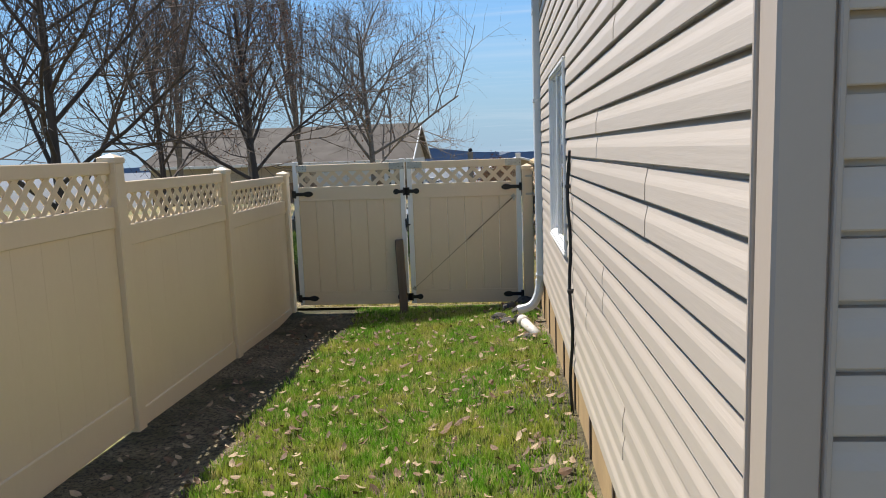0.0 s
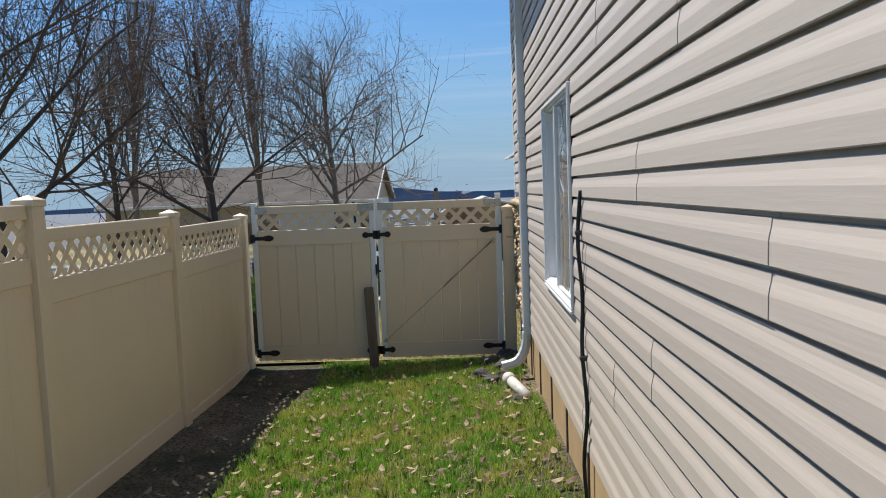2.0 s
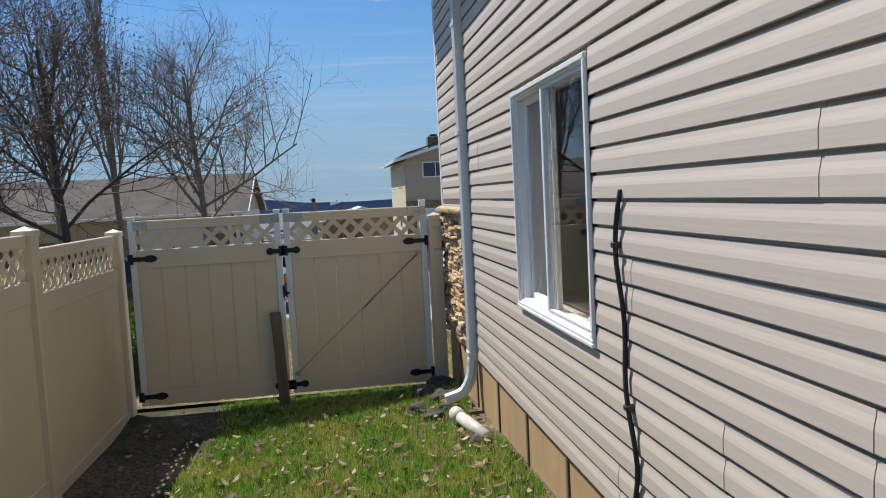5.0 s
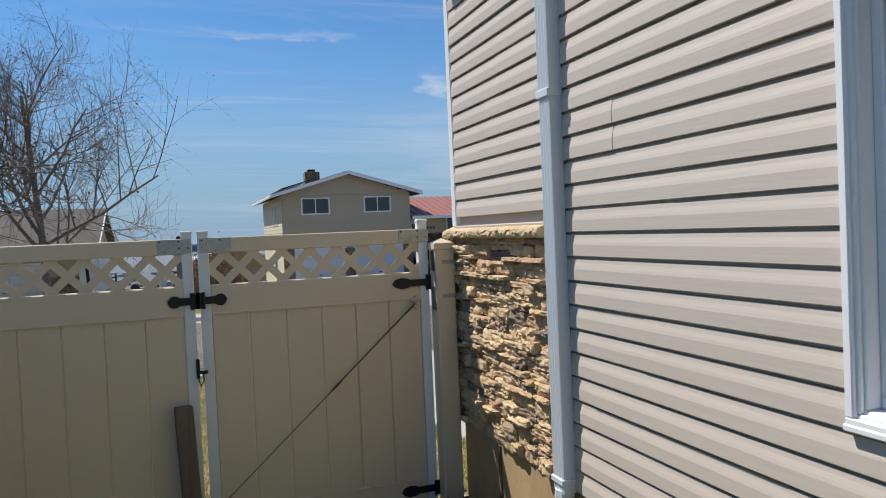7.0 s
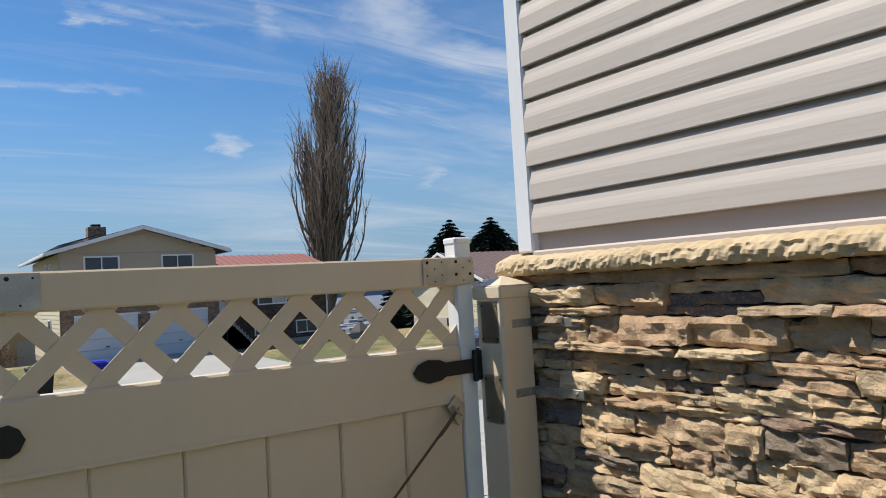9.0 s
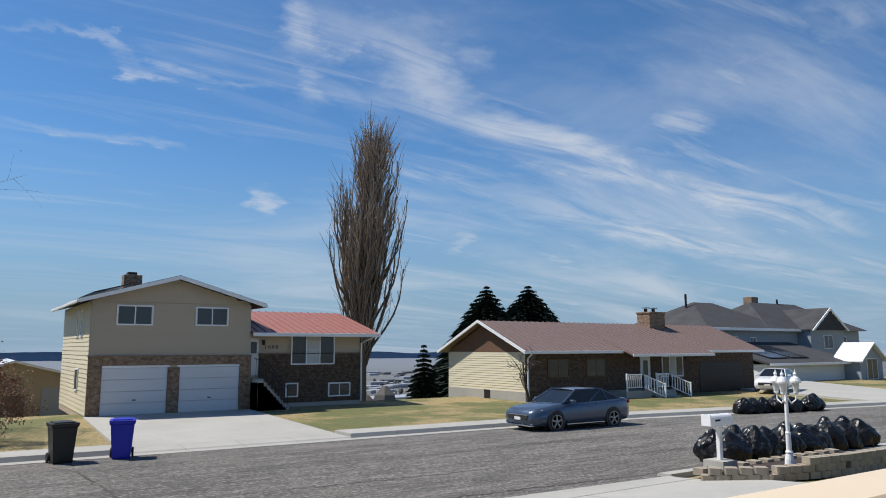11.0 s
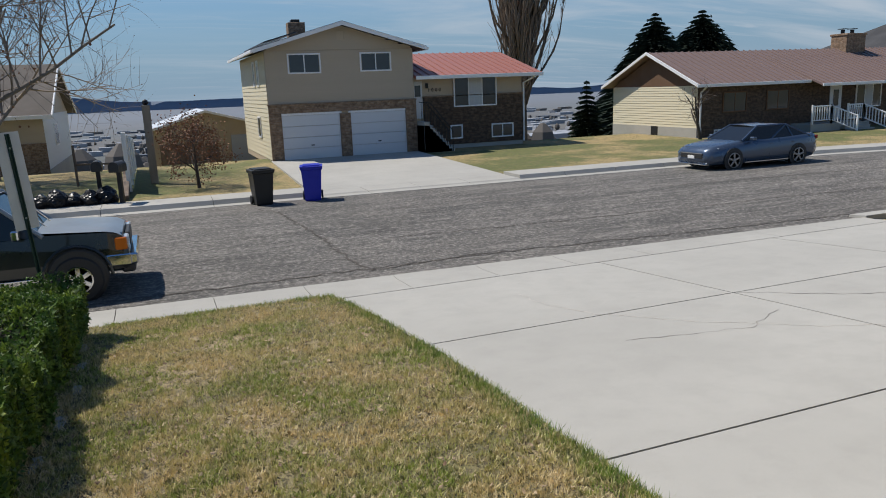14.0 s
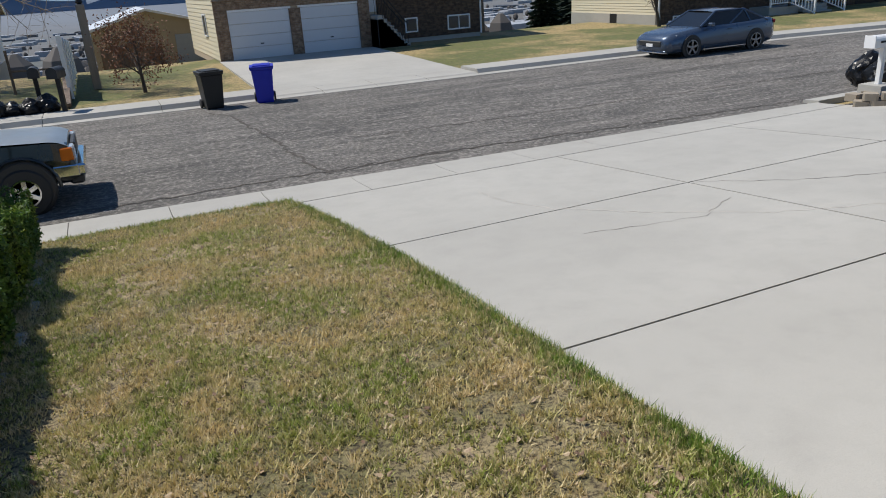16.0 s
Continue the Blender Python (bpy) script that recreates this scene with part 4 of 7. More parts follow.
def ledge_stone(w, h, dep, seed):
    """A split stone: a slightly wedged block with a rough face, in a box w by h by dep, face to -x."""
    r = random.Random(seed)
    nu, nv = 14, 6
    vs, fs = [], []
    wedge = r.uniform(-0.28, 0.28)
    tilt, tl2 = r.uniform(-0.2, 0.2) * dep, r.uniform(-0.35, 0.25) * dep
    for j in range(nv):
        for i in range(nu):
            u, v = i / (nu - 1), j / (nv - 1)
            e = 1.0 if 0 < i < nu - 1 and 0 < j < nv - 1 else 0.80
            out = dep * e + tilt * (u - 0.5) + tl2 * (v - 0.5) + 0.015 * noise.noise(Vector((u * w * 30 + seed, v * h * 55, seed * 0.37))) + 0.016 * noise.noise(Vector((u * w * 11 + seed, v * h * 20, seed * 1.7)))
            y = (u - 0.5) * w + (0.006 * noise.noise(Vector((v * 5, seed, 0))) if i in (0, nu - 1) else 0)
            z = (v - 0.5) * h * (1 + wedge * (u - 0.5)) * (1 - 0.12 * abs(2 * u - 1) ** 6) + (0.010 * noise.noise(Vector((u * 6, seed, 5 + j))) if j in (0, nv - 1) else 0)
            vs.append((-max(out, 0.004), y, z))
    for j in range(nv - 1):
        for i in range(nu - 1):
            fs.append((j * nu + i, (j + 1) * nu + i, (j + 1) * nu + i + 1, j * nu + i + 1))
    rim = list(range(nu)) + [j * nu + nu - 1 for j in range(1, nv)] + [(nv - 1) * nu + i for i in range(nu - 2, -1, -1)] + [j * nu for j in range(nv - 2, 0, -1)]
    o = len(vs)
    vs += [(0.0, vs[i][1], vs[i][2]) for i in rim]
    k = len(rim)
    fs += [(rim[i], rim[(i + 1) % k], o + (i + 1) % k, o + i) for i in range(k)]
    return raw("stone", vs, fs, M_STONE)


rng = random.Random(5)
z = SZ0
sd = 0
while z < SZ1 - 0.015:
    h = rng.choice([0.028, 0.038, 0.050, 0.064, 0.080])
    h = min(h, SZ1 - z)
    y = SY0 + rng.uniform(-0.06, 0.0)
    while y < SY1 - 0.02:
        w = rng.uniform(0.10, 0.34) * (1.15 if h < 0.05 else 0.9)
        ya, yb = max(y, SY0), min(y + w, SY1)
        if SY1 - yb < 0.05:
            yb = SY1
        y += w
        if yb - ya < 0.03:
            continue
        dep = rng.choice((0.016, 0.024, 0.032, 0.042, 0.054)) + rng.uniform(-0.005, 0.005)
        sd += 1
        # a tall stone often is split into two or three thin ones
        if h > 0.05 and rng.random() < 0.45:
            k = 2 if h < 0.07 else rng.choice((2, 3))
            for q in range(k):
                zc = z + h * (q + 0.5) / k
                piece("stone", ledge_stone(yb - ya - 0.004, h / k - 0.001, dep * rng.uniform(0.55, 1.25), sd * 5 + q), stone_wall, pose(WX - 0.004, (ya + yb) / 2, zc, rng.uniform(-1.5, 1.5)))
        else:
            piece("stone", ledge_stone(yb - ya - 0.004, h - 0.002, dep, sd * 5), stone_wall, pose(WX - 0.004, (ya + yb) / 2, z + h / 2, rng.uniform(-1.6, 1.6)))
    z += h

led = Mesh()
nL = 420
prof = [(0.0, 0.0), (0.050, 0.0), (0.072, 0.003), (0.080, 0.010), (0.083, 0.019), (0.083, 0.029), (0.081, 0.038), (0.076, 0.046), (0.064, 0.051), (0.045, 0.058), (0.0, 0.074)]
for i in range(nL + 1):
    y = lerp(7.578, 8.965, i / nL)
    for o, h in prof:
        j = 0.0
        if o > 0.06:
            cell = noise.noise(Vector((y * 26, h * 42, 1)))
            j = -0.016 * max(0.0, cell) ** 0.7 + 0.006 * noise.noise(Vector((y * 70, h * 90, 9))) - 0.010 * max(0.0, noise.noise(Vector((y * 6, 2, 3))))
        led.v.append((WX - 0.005 - o - j, y, 1.865 + h + (0.006 * noise.noise(Vector((y * 40, o * 40, 4))) if o > 0.03 else 0)))
np_ = len(prof)
led.f = [(i * np_ + k, (i + 1) * np_ + k, (i + 1) * np_ + (k + 1) % np_, i * np_ + (k + 1) % np_) for i in range(nL) for k in range(np_)]
led.f += [tuple(range(np_)), tuple(nL * np_ + k for k in range(np_))[::-1]]
led.f = [f[::-1] for f in led.f]
tagged(led.ob("ledge", M_LEDGE), "rough-edged tan cast stone ledge above the stone veneer", "ledge", kind="structure")

# ---- vinyl privacy fence with a lattice top ----
FX = -2.80


def lattice(mesh, u0, u1, z0, z1, place, w=0.038, t=0.006, step=0.115, cross=None):
    """Two layers of crossing slats, clipped to a rectangle; place(u, d, z) lays them into the world."""
    h = z1 - z0
    for layer, s in ((0, 1), (1, -1)):
        k = -int(h / step) - 2
        while True:
            ua = u0 + k * step
            if cross is not None:
                ua += (cross - u0) % step - s * h / 2 - (step if s < 0 else 0)
            k += 1
            if ua - (0 if s > 0 else 0) > u1 + h:
                break
            # centre line from (ua, z0) to (ua + s*h, z1)
            p0, p1 = (ua, z0), (ua + s * h, z1)
            hw = w * 0.7071
            poly = [(p0[0] - hw, z0), (p0[0] + hw, z0), (p1[0] + hw, z1), (p1[0] - hw, z1)]
            for lim, sign in ((u0, 1), (u1, -1)):
                out = []
                for i in range(len(poly)):
                    a, b = poly[i], poly[(i + 1) % len(poly)]
                    ia, ib = (a[0] - lim) * sign >= 0, (b[0] - lim) * sign >= 0
                    if ia:
                        out.append(a)
                    if ia != ib:
                        f = (lim - a[0]) / (b[0] - a[0])
                        out.append((lim, a[1] + f * (b[1] - a[1])))
                poly = out
                if len(poly) < 3:
                    break
            if len(poly) < 3:
                continue
            d0, d1 = layer * t, layer * t + t
            n = len(poly)
            vs = [place(u, d0, z) for u, z in poly] + [place(u, d1, z) for u, z in poly]
            fs = [tuple(range(n))[::-1], tuple(range(n, 2 * n))] + [(i, (i + 1) % n, (i + 1) % n + n, i + n) for i in range(n)]
            mesh.add(vs, fs)




def vinyl_post(x, y, z0, z1, size=0.127, label="almond vinyl fence post with a flat pyramid cap"):
    p = thing("fence_post", label, "fence post", (x, y, z0), 0, "vinyl fence posts")
    h = size / 2
    Mesh().box(-h, -h, 0, h, h, z1 - z0 - 0.05, 0.008).ob("post", M_VINYL, p)
    c = Mesh().box(-h - 0.008, -h - 0.008, z1 - z0 - 0.075, h + 0.008, h + 0.008, z1 - z0 - 0.03, 0.006)
    q = h + 0.006
    t = z1 - z0
    c.add([(-q, -q, t - 0.031), (q, -q, t - 0.031), (q, q, t - 0.031), (-q, q, t - 0.031), (0, 0, t)], [(0, 1, 4), (1, 2, 4), (2, 3, 4), (3, 0, 4)])
    c.ob("cap", M_VINYL, p)
    return p


POSTS = [(-1.57, 2.57), (0.53, 2.43), (2.73, 2.28), (4.86, 2.125), (6.98, 1.975), (9.06, 1.87)]
for y, zt in POSTS:
    vinyl_post(FX - 0.05, y, gz(FX, min(y, 8.9)) - 0.05, zt)
for (ya, za), (yb, zb) in zip(POSTS, POSTS[1:]):
    zt = zb - 0.06
    zb0 = zt - 1.91
    f = thing("vinyl_fence", "almond vinyl privacy fence panel with a lattice top", "fence", (FX, ya + 0.064, 0), 0, "vinyl fence panels")
    L = yb - ya - 0.128
    Mesh().box(-0.075, 0, zt - 0.09, -0.025, L, zt, 0.006).ob("top_rail", M_VINYL, f)
    Mesh().box(-0.080, 0, zt - 0.48, -0.020, L, zt - 0.32, 0.006).ob("middle_rail", M_VINYL, f)
    Mesh().box(-0.080, 0, zb0 - 0.08, -0.020, L, zb0 + 0.17, 0.006).ob("bottom_rail", M_VINYL, f)
    nb = 7
    for k in range(nb):
        a0, a1 = L * k / nb, L * (k + 1) / nb
        Mesh().box(-0.062, a0 + 0.0003, zb0 + 0.12, -0.036, a1 - 0.0003, zt - 0.47, 0.0008).ob("board", M_VINYL, f)
    lt = Mesh()
    lattice(lt, 0, L, zt - 0.33, zt - 0.08, lambda u, d, z: (-0.044 - d, u, z), w=0.044, step=0.150)
    lt.ob("lattice", M_VINYL, f)

# ---- double gate ----
GYF = 8.95
ZB, ZT = 0.11, 1.982


def strap_hinge(parent, x, z, s, long=0.26):
    """A black strap hinge with a spear tip, pointing along s."""
    m = Mesh()
    pts = [(0.0, -0.022), (0.115, -0.022), (0.135, -0.032), (0.18, -0.036), (0.215, -0.024), (0.235, 0.0), (0.215, 0.024), (0.18, 0.036), (0.135, 0.032), (0.115, 0.022), (0.0, 0.022)]
    m.prism([(x + s * u * long / 0.26, z + w) for u, w in pts], 1, -0.012, -0.004)
    m.box(x - s * 0.045, -0.014, z - 0.048, x + s * 0.004, -0.004, z + 0.048, 0.003)
    m.tube([(x, -0.014, z - 0.05), (x, -0.014, z + 0.05)], 0.009, 8)
    m.ob("hinge", M_IRON, parent)


def tie_plate(parent, x0, x1, z0, z1, y=-0.006):
    p = Mesh().box(x0, y - 0.002, z0, x1, y, z1, 0.0008).ob("tie_plate", M_ZINC, parent, "galvanised perforated tie plate")
    r = random.Random(int((x0 + 5) * 100))
    for i in range(7):
        for j in range(4):
            if (i + j) % 2 and r.random() < 0.85:
                cx, cz = lerp(x0, x1, (i + 0.6) / 7.2), lerp(z0, z1, (j + 0.6) / 4.2)
                rr = 0.0055 if (i, j) in ((0, 3), (4, 1), (4, 3), (6, 1)) else 0.0028
                Mesh().lathe([(rr, 0), (rr, 0.0012)], 8, (0, 0, 0), pose(cx, y - 0.002, cz, 90, 0, 0)).ob("nail_hole", M_HOLE, p)


def gate_leaf(x0, x1, label, hinge_left):
    g = thing("gate_leaf", label, "gate", (0, GYF, 0), 0, "double yard gate")
    uw = 0.062
    for a in (x0, x1 - uw):
        up = 0.020 if not hinge_left and a > x0 else 0.0
        Mesh().box(a, 0.0, ZB + (0.0 if a == x0 else 0.02), a + uw, 0.062, ZT - 0.012 + up, 0.004).ob("upright", M_WHITE, g)
        Mesh().box(a - 0.003, -0.003, ZT - 0.022 + up, a + uw + 0.003, 0.065, ZT + up, 0.005).ob("cap", M_WHITE, g)
    a, b = x0 + uw, x1 - uw
    Mesh().box(a - 0.02, -0.003, 1.845, b + 0.02, 0.045, 1.938, 0.005).ob("top_rail", M_VINYL, g)
    mr = Mesh().box(a, 0.0, 1.475, b, 0.048, 1.655, 0.006)
    mr.box(a, -0.004, 1.475, b, 0.003, 1.487, 0.003)
    mr.ob("middle_rail", M_VINYL, g)
    br = Mesh().box(a, 0.0, ZB, b, 0.048, 0.285, 0.006)
    br.box(a, -0.004, 0.275, b, 0.003, 0.285, 0.003)
    br.ob("bottom_rail", M_VINYL, g)
    n = 6
    for k in range(n):
        p, q = lerp(a, b, k / n), lerp(a, b, (k + 1) / n)
        Mesh().box(p + 0.0012, 0.010, 0.28, q - 0.0012, 0.036, 1.48, 0.008).ob("board", M_VINYL, g)
    lt = Mesh()
    lattice(lt, a, b, 1.65, 1.85, lambda u, d, z: (u, 0.016 + d, z), w=0.046, t=0.004, step=0.172, cross=0.053 if x0 > -2 else -1.40)
    lt.ob("lattice", M_VINYL, g)
    return g


gl = gate_leaf(-2.69, -1.245, "almond vinyl gate leaf with white uprights and lattice top, closed", True)
gr = gate_leaf(-1.215, 0.225, "closed almond vinyl gate leaf with lattice and wire brace", False)
strap_hinge(gl, -2.665, 1.565, 1)
strap_hinge(gl, -2.665, 0.20, 1)
strap_hinge(gl, -1.262, 1.565, -1, 0.15)
strap_hinge(gl, -1.262, 0.20, -1, 0.15)
strap_hinge(gr, 0.207, 1.585, -1)
strap_hinge(gr, 0.207, 0.215, -1)
strap_hinge(gr, -1.195, 1.565, 1, 0.15)
strap_hinge(gr, -1.195, 0.20, 1, 0.15)
tie_plate(gl, -2.635, -2.505, 1.85, 1.935)
tie_plate(gl, -1.44, -1.25, 1.85, 1.935)
tie_plate(gr, -1.205, -1.02, 1.85, 1.935)
tie_plate(gr, 0.028, 0.228, 1.85, 1.935)
# wire brace, turnbuckle and eye plates
wb = Mesh()
p0, p1 = Vector((-1.165, -0.020, 0.315)), Vector((0.125, -0.020, 1.455))
wb.tube([p0, p0.lerp(p1, 0.55)], 0.0028, 6)
wb.tube([p0.lerp(p1, 0.55), p1], 0.0028, 6)
wb.tube([p0.lerp(p1, 0.56) + Vector((0, -0.005, 0.006)), p1 + Vector((0, -0.004, 0.010))], 0.0022, 5)
brace = wb.ob("wire_brace", M_WIRE, gr, "rusty twisted wire brace")
Mesh().tube([p0.lerp(p1, 0.545), p0.lerp(p1, 0.60)], 0.007, 8).ob("turnbuckle", M_WIRE, brace)
Mesh().tube([p1.lerp(p0, 0.06), p1.lerp(p0, 0.015)], 0.006, 8).ob("turnbuckle", M_WIRE, brace)
ey = Mesh().prism([(0.09, 1.47), (0.125, 1.50), (0.155, 1.47), (0.15, 1.425), (0.13, 1.405)], 1, -0.012, 0.0)
ey.tube([(0.11, -0.012, 1.47), (0.11, -0.03, 1.455), (0.13, -0.03, 1.44)], 0.004, 6)
ey.ob("eye_plate", M_ZINC, gr)
Mesh().prism([(-1.20, 0.30), (-1.17, 0.345), (-1.145, 0.32), (-1.15, 0.28)], 1, -0.012, 0.0).ob("eye_plate", M_ZINC, gr)
M_STAIN = surface("brown_stain", (0.22, 0.11, 0.05), (0.33, 0.19, 0.10), 0.8, big=20, small=80, amount=0.8)
st = Mesh()
pts = [(-0.815 + 0.022 * math.cos(t) * (1 + 0.3 * math.sin(3 * t)), 0.765 + 0.048 * math.sin(t) * (1 + 0.25 * math.cos(2 * t))) for t in [i * math.pi / 8 for i in range(16)]]
st.prism(pts, 1, 0.0102, 0.013)
st.ob("stain", M_STAIN, gr)
lt2 = Mesh()
lt2.box(-1.256, -0.02, 1.10, -1.236, 0.0, 1.22, 0.004)
lt2.box(-1.25, -0.03, 1.13, -1.19, -0.018, 1.15, 0.003)
lt2.tube([(-1.225, -0.03, 1.15), (-1.215, -0.045, 1.10), (-1.235, -0.045, 1.06), (-1.245, -0.03, 1.10)], 0.005, 6)
lt2.ob("latch", M_IRON, gl)
vinyl_post(0.300, 8.889, -0.05, 1.87, 0.130, "almond vinyl gate post bolted beside the stone wall")
hw = thing("post_bracket", "galvanised angle straps tying the gate post to the stone wall", "bracket", (0.3055, 8.895, 0), 0)
for z in (1.715, 1.495):
    m = Mesh().box(-0.03, -0.0715, z - 0.014, 0.0665, -0.0665, z + 0.014, 0.001)
    m.box(0.0665, -0.27, z - 0.014, 0.0715, -0.0665, z + 0.014, 0.001)
    s = m.ob("strap", M_ZINC, hw)
    for q in (-0.015, 0.035):
        Mesh().lathe([(0.006, 0), (0.006, 0.004), (0.003, 0.005)], 8, (0, 0, 0), pose(q, -0.0715, z, 90, 0, 0)).ob("bolt", M_ZINC, s)
    for q in (-0.11, -0.17, -0.24):
        Mesh().lathe([(0.006, 0), (0.006, 0.004), (0.003, 0.005)], 8, (0, 0, 0), pose(0.0665, q, z, 0, -90, 0)).ob("bolt", M_ZINC, s)
for z0, z1 in ((1.655, 1.79), (1.40, 1.555)):
    cp = Mesh().box(-0.0705, -0.055, z0, -0.0655, 0.035, z1, 0.002).ob("cover_plate", M_VINYL, hw, "almond cover plate with four screws")
    for yy in (-0.046, 0.026):
        for zz in (z0 + 0.014, z1 - 0.014):
            Mesh().lathe([(0.004, 0), (0.004, 0.002)], 8, (0, 0, 0), pose(-0.0705, yy, zz, 0, -90, 0)).ob("screw", M_WIRE, cp)

stake = thing("wooden_stake", "weathered grey wooden stake propped against the gate", "stake", (-1.30, 8.84, -0.02), 0)
Mesh().box(-0.052, -0.045, 0, 0.052, 0.045, 0.98, 0.008, pose(0, 0, 0, -2.5, -2.2, 4)).ob("body", M_WOOD, stake)

# ---- the far side of the street: houses ----
M_SIDE1 = surface("beige_lap_siding", (0.47, 0.39, 0.29), (0.40, 0.33, 0.245), 0.7, big=0.6, small=12, amount=0.35, relief=0.1, stretch=(0.2, 0.2, 3))
M_CREAM = surface("cream_lap_siding", (0.66, 0.60, 0.44), (0.58, 0.52, 0.37), 0.7, big=0.6, small=12, amount=0.3, relief=0.1, stretch=(0.2, 0.2, 3))
M_WSIDE = surface("white_lap_siding", (0.70, 0.70, 0.68), (0.6, 0.6, 0.58), 0.7, big=0.6, small=12, amount=0.3, relief=0.1, stretch=(0.2, 0.2, 3))
M_GSIDE = surface("grey_lap_siding", (0.30, 0.33, 0.36), (0.25, 0.28, 0.31), 0.7, big=0.6, small=12, amount=0.3, relief=0.1, stretch=(0.2, 0.2, 3))
M_REDROOF = surface("red_metal_roof", (0.36, 0.15, 0.12), (0.30, 0.125, 0.10), 0.5, big=0.5, small=8, amount=0.4, relief=0.05)
M_BRNROOF = surface("faded_brown_metal_roof", (0.215, 0.15, 0.13), (0.18, 0.125, 0.11), 0.5, big=0.4, small=8, amount=0.4, relief=0.05)
M_DKROOF = surface("charcoal_shingle", (0.055, 0.055, 0.058), (0.035, 0.035, 0.037), 0.9, big=0.8, small=14, amount=0.6, relief=0.4)
M_TANROOF = surface("brown_grey_shingle", (0.115, 0.10, 0.088), (0.08, 0.07, 0.06), 0.95, big=0.8, small=14, amount=0.6, relief=0.4)
M_GDOOR = surface("white_garage_door", (0.66, 0.67, 0.68), (0.58, 0.59, 0.60), 0.5, big=0.7, small=20, amount=0.3, relief=0.03)
M_PANEL = surface("solar_panel", (0.012, 0.014, 0.02), (0.02, 0.022, 0.03), 0.12, big=1, small=10, amount=0.3, relief=0)
M_BROWNP = surface("brown_painted_gable", (0.14, 0.075, 0.04), (0.10, 0.055, 0.03), 0.8, big=1, small=14, amount=0.4, relief=0.1)
M_CURT = surface("pale_curtain", (0.52, 0.53, 0.54), (0.38, 0.40, 0.41), 0.9, big=3, small=20, amount=0.5, stretch=(4, 1, 0.2))
M_METAL = surface("pale_metal_roof", (0.62, 0.64, 0.66), (0.5, 0.52, 0.54), 0.4, metal=0.2, big=0.7, small=15, amount=0.4)
M_TANW = surface("tan_shed_wall", (0.36, 0.30, 0.21), (0.28, 0.23, 0.16), 0.8, big=0.7, small=14, amount=0.4)


def brick_mat(name, c1, c2, mortar):
    m, n, l, p = base(name)
    g = n.new("ShaderNodeNewGeometry")
    sp = n.new("ShaderNodeSeparateXYZ")
    l.new(g.outputs["Position"], sp.inputs[0])
    ad = n.new("ShaderNodeMath"); ad.operation = "ADD"
    l.new(sp.outputs["X"], ad.inputs[0]); l.new(sp.outputs["Y"], ad.inputs[1])
    cb_ = n.new("ShaderNodeCombineXYZ")
    l.new(ad.outputs[0], cb_.inputs[0]); l.new(sp.outputs["Z"], cb_.inputs[1])
    t = n.new("ShaderNodeTexBrick")
    t.inputs["Scale"].default_value = 1.0
    t.inputs["Brick Width"].default_value, t.inputs["Row Height"].default_value = 0.21, 0.075
    t.inputs["Mortar Size"].default_value = 0.006
    t.inputs["Bias"].default_value = -0.1
    for s_, c_ in (("Color1", c1), ("Color2", c2), ("Mortar", mortar)):
        t.inputs[s_].default_value = (*c_, 1)
    l.new(cb_.outputs[0], t.inputs["Vector"])
    nz = noise_tex(n, l, cb_.outputs[0], 5.5, 4, 0.7)
    col = mixc(n, l, mapr(n, l, nz, 0.42, 0.66, 0, 0.8), t.outputs[0], tuple(c * 0.35 for c in c1))
    l.new(col, p.inputs["Base Color"])
    p.inputs["Roughness"].default_value = 0.9
    return m


M_BRICK = brick_mat("variegated_brick", (0.24, 0.145, 0.085), (0.36, 0.25, 0.16), (0.26, 0.22, 0.18))
M_BRICKD = brick_mat("dark_rough_brick", (0.085, 0.05, 0.032), (0.16, 0.105, 0.065), (0.085, 0.072, 0.06))


def lap_wall(m, x0, x1, y, z0, z1, face=-1, lap=0.2):
    """Boards on a wall that faces the street (face -1)."""
    z = z0
    while z < z1 - 0.02:
        t = min(z + lap, z1)
        m.add([(x0, y - 0.022, z), (x1, y - 0.022, z), (x1, y - 0.004, t), (x0, y - 0.004, t), (x0, y, z), (x1, y, z)], [(0, 1, 2, 3), (4, 5, 1, 0)])
        z = t


def lap_side(m, x, y0, y1, z0, z1, s, lap=0.2):
    z = z0
    while z < z1 - 0.02:
        t = min(z + lap, z1)
        m.add([(x + s * 0.022, y0, z), (x + s * 0.022, y1, z), (x + s * 0.004, y1, t), (x + s * 0.004, y0, t), (x, y0, z), (x, y1, z)], [(0, 1, 2, 3) if s > 0 else (3, 2, 1, 0), (4, 5, 1, 0) if s > 0 else (0, 1, 5, 4)])
        z = t


def far_window(parent, x0, x1, y, z0, z1, panes=2, curtain=False, mat=None, axis=1, frame_mat=None):
    """A framed window on a wall; axis 1: faces -y; axis 0: faces -x at x = y."""
    w = new("window")
    w.parent = parent
    def bx(a, b, c, d, e, f, bev=0.008):
        m = Mesh()
        if axis == 1:
            return m.box(a, b, c, d, e, f, bev)
        return m.box(b, a, c, e, d, f, bev)
    o = -1 if axis in (0, 1) else 1
    fr_ = Mesh()
    t = 0.07
    for a, b, c, d in ((x0 - t, x1 + t, z0 - t, z0), (x0 - t, x1 + t, z1, z1 + t), (x0 - t, x0, z0, z1), (x1, x1 + t, z0, z1)):
        q = bx(a, y - 0.05, c, b, y + 0.02, d)
        fr_.add(q.v, q.f)
    for k in range(1, panes):
        xm = lerp(x0, x1, k / panes)
        q = bx(xm - 0.025, y - 0.045, z0, xm + 0.025, y + 0.01, z1)
        fr_.add(q.v, q.f)
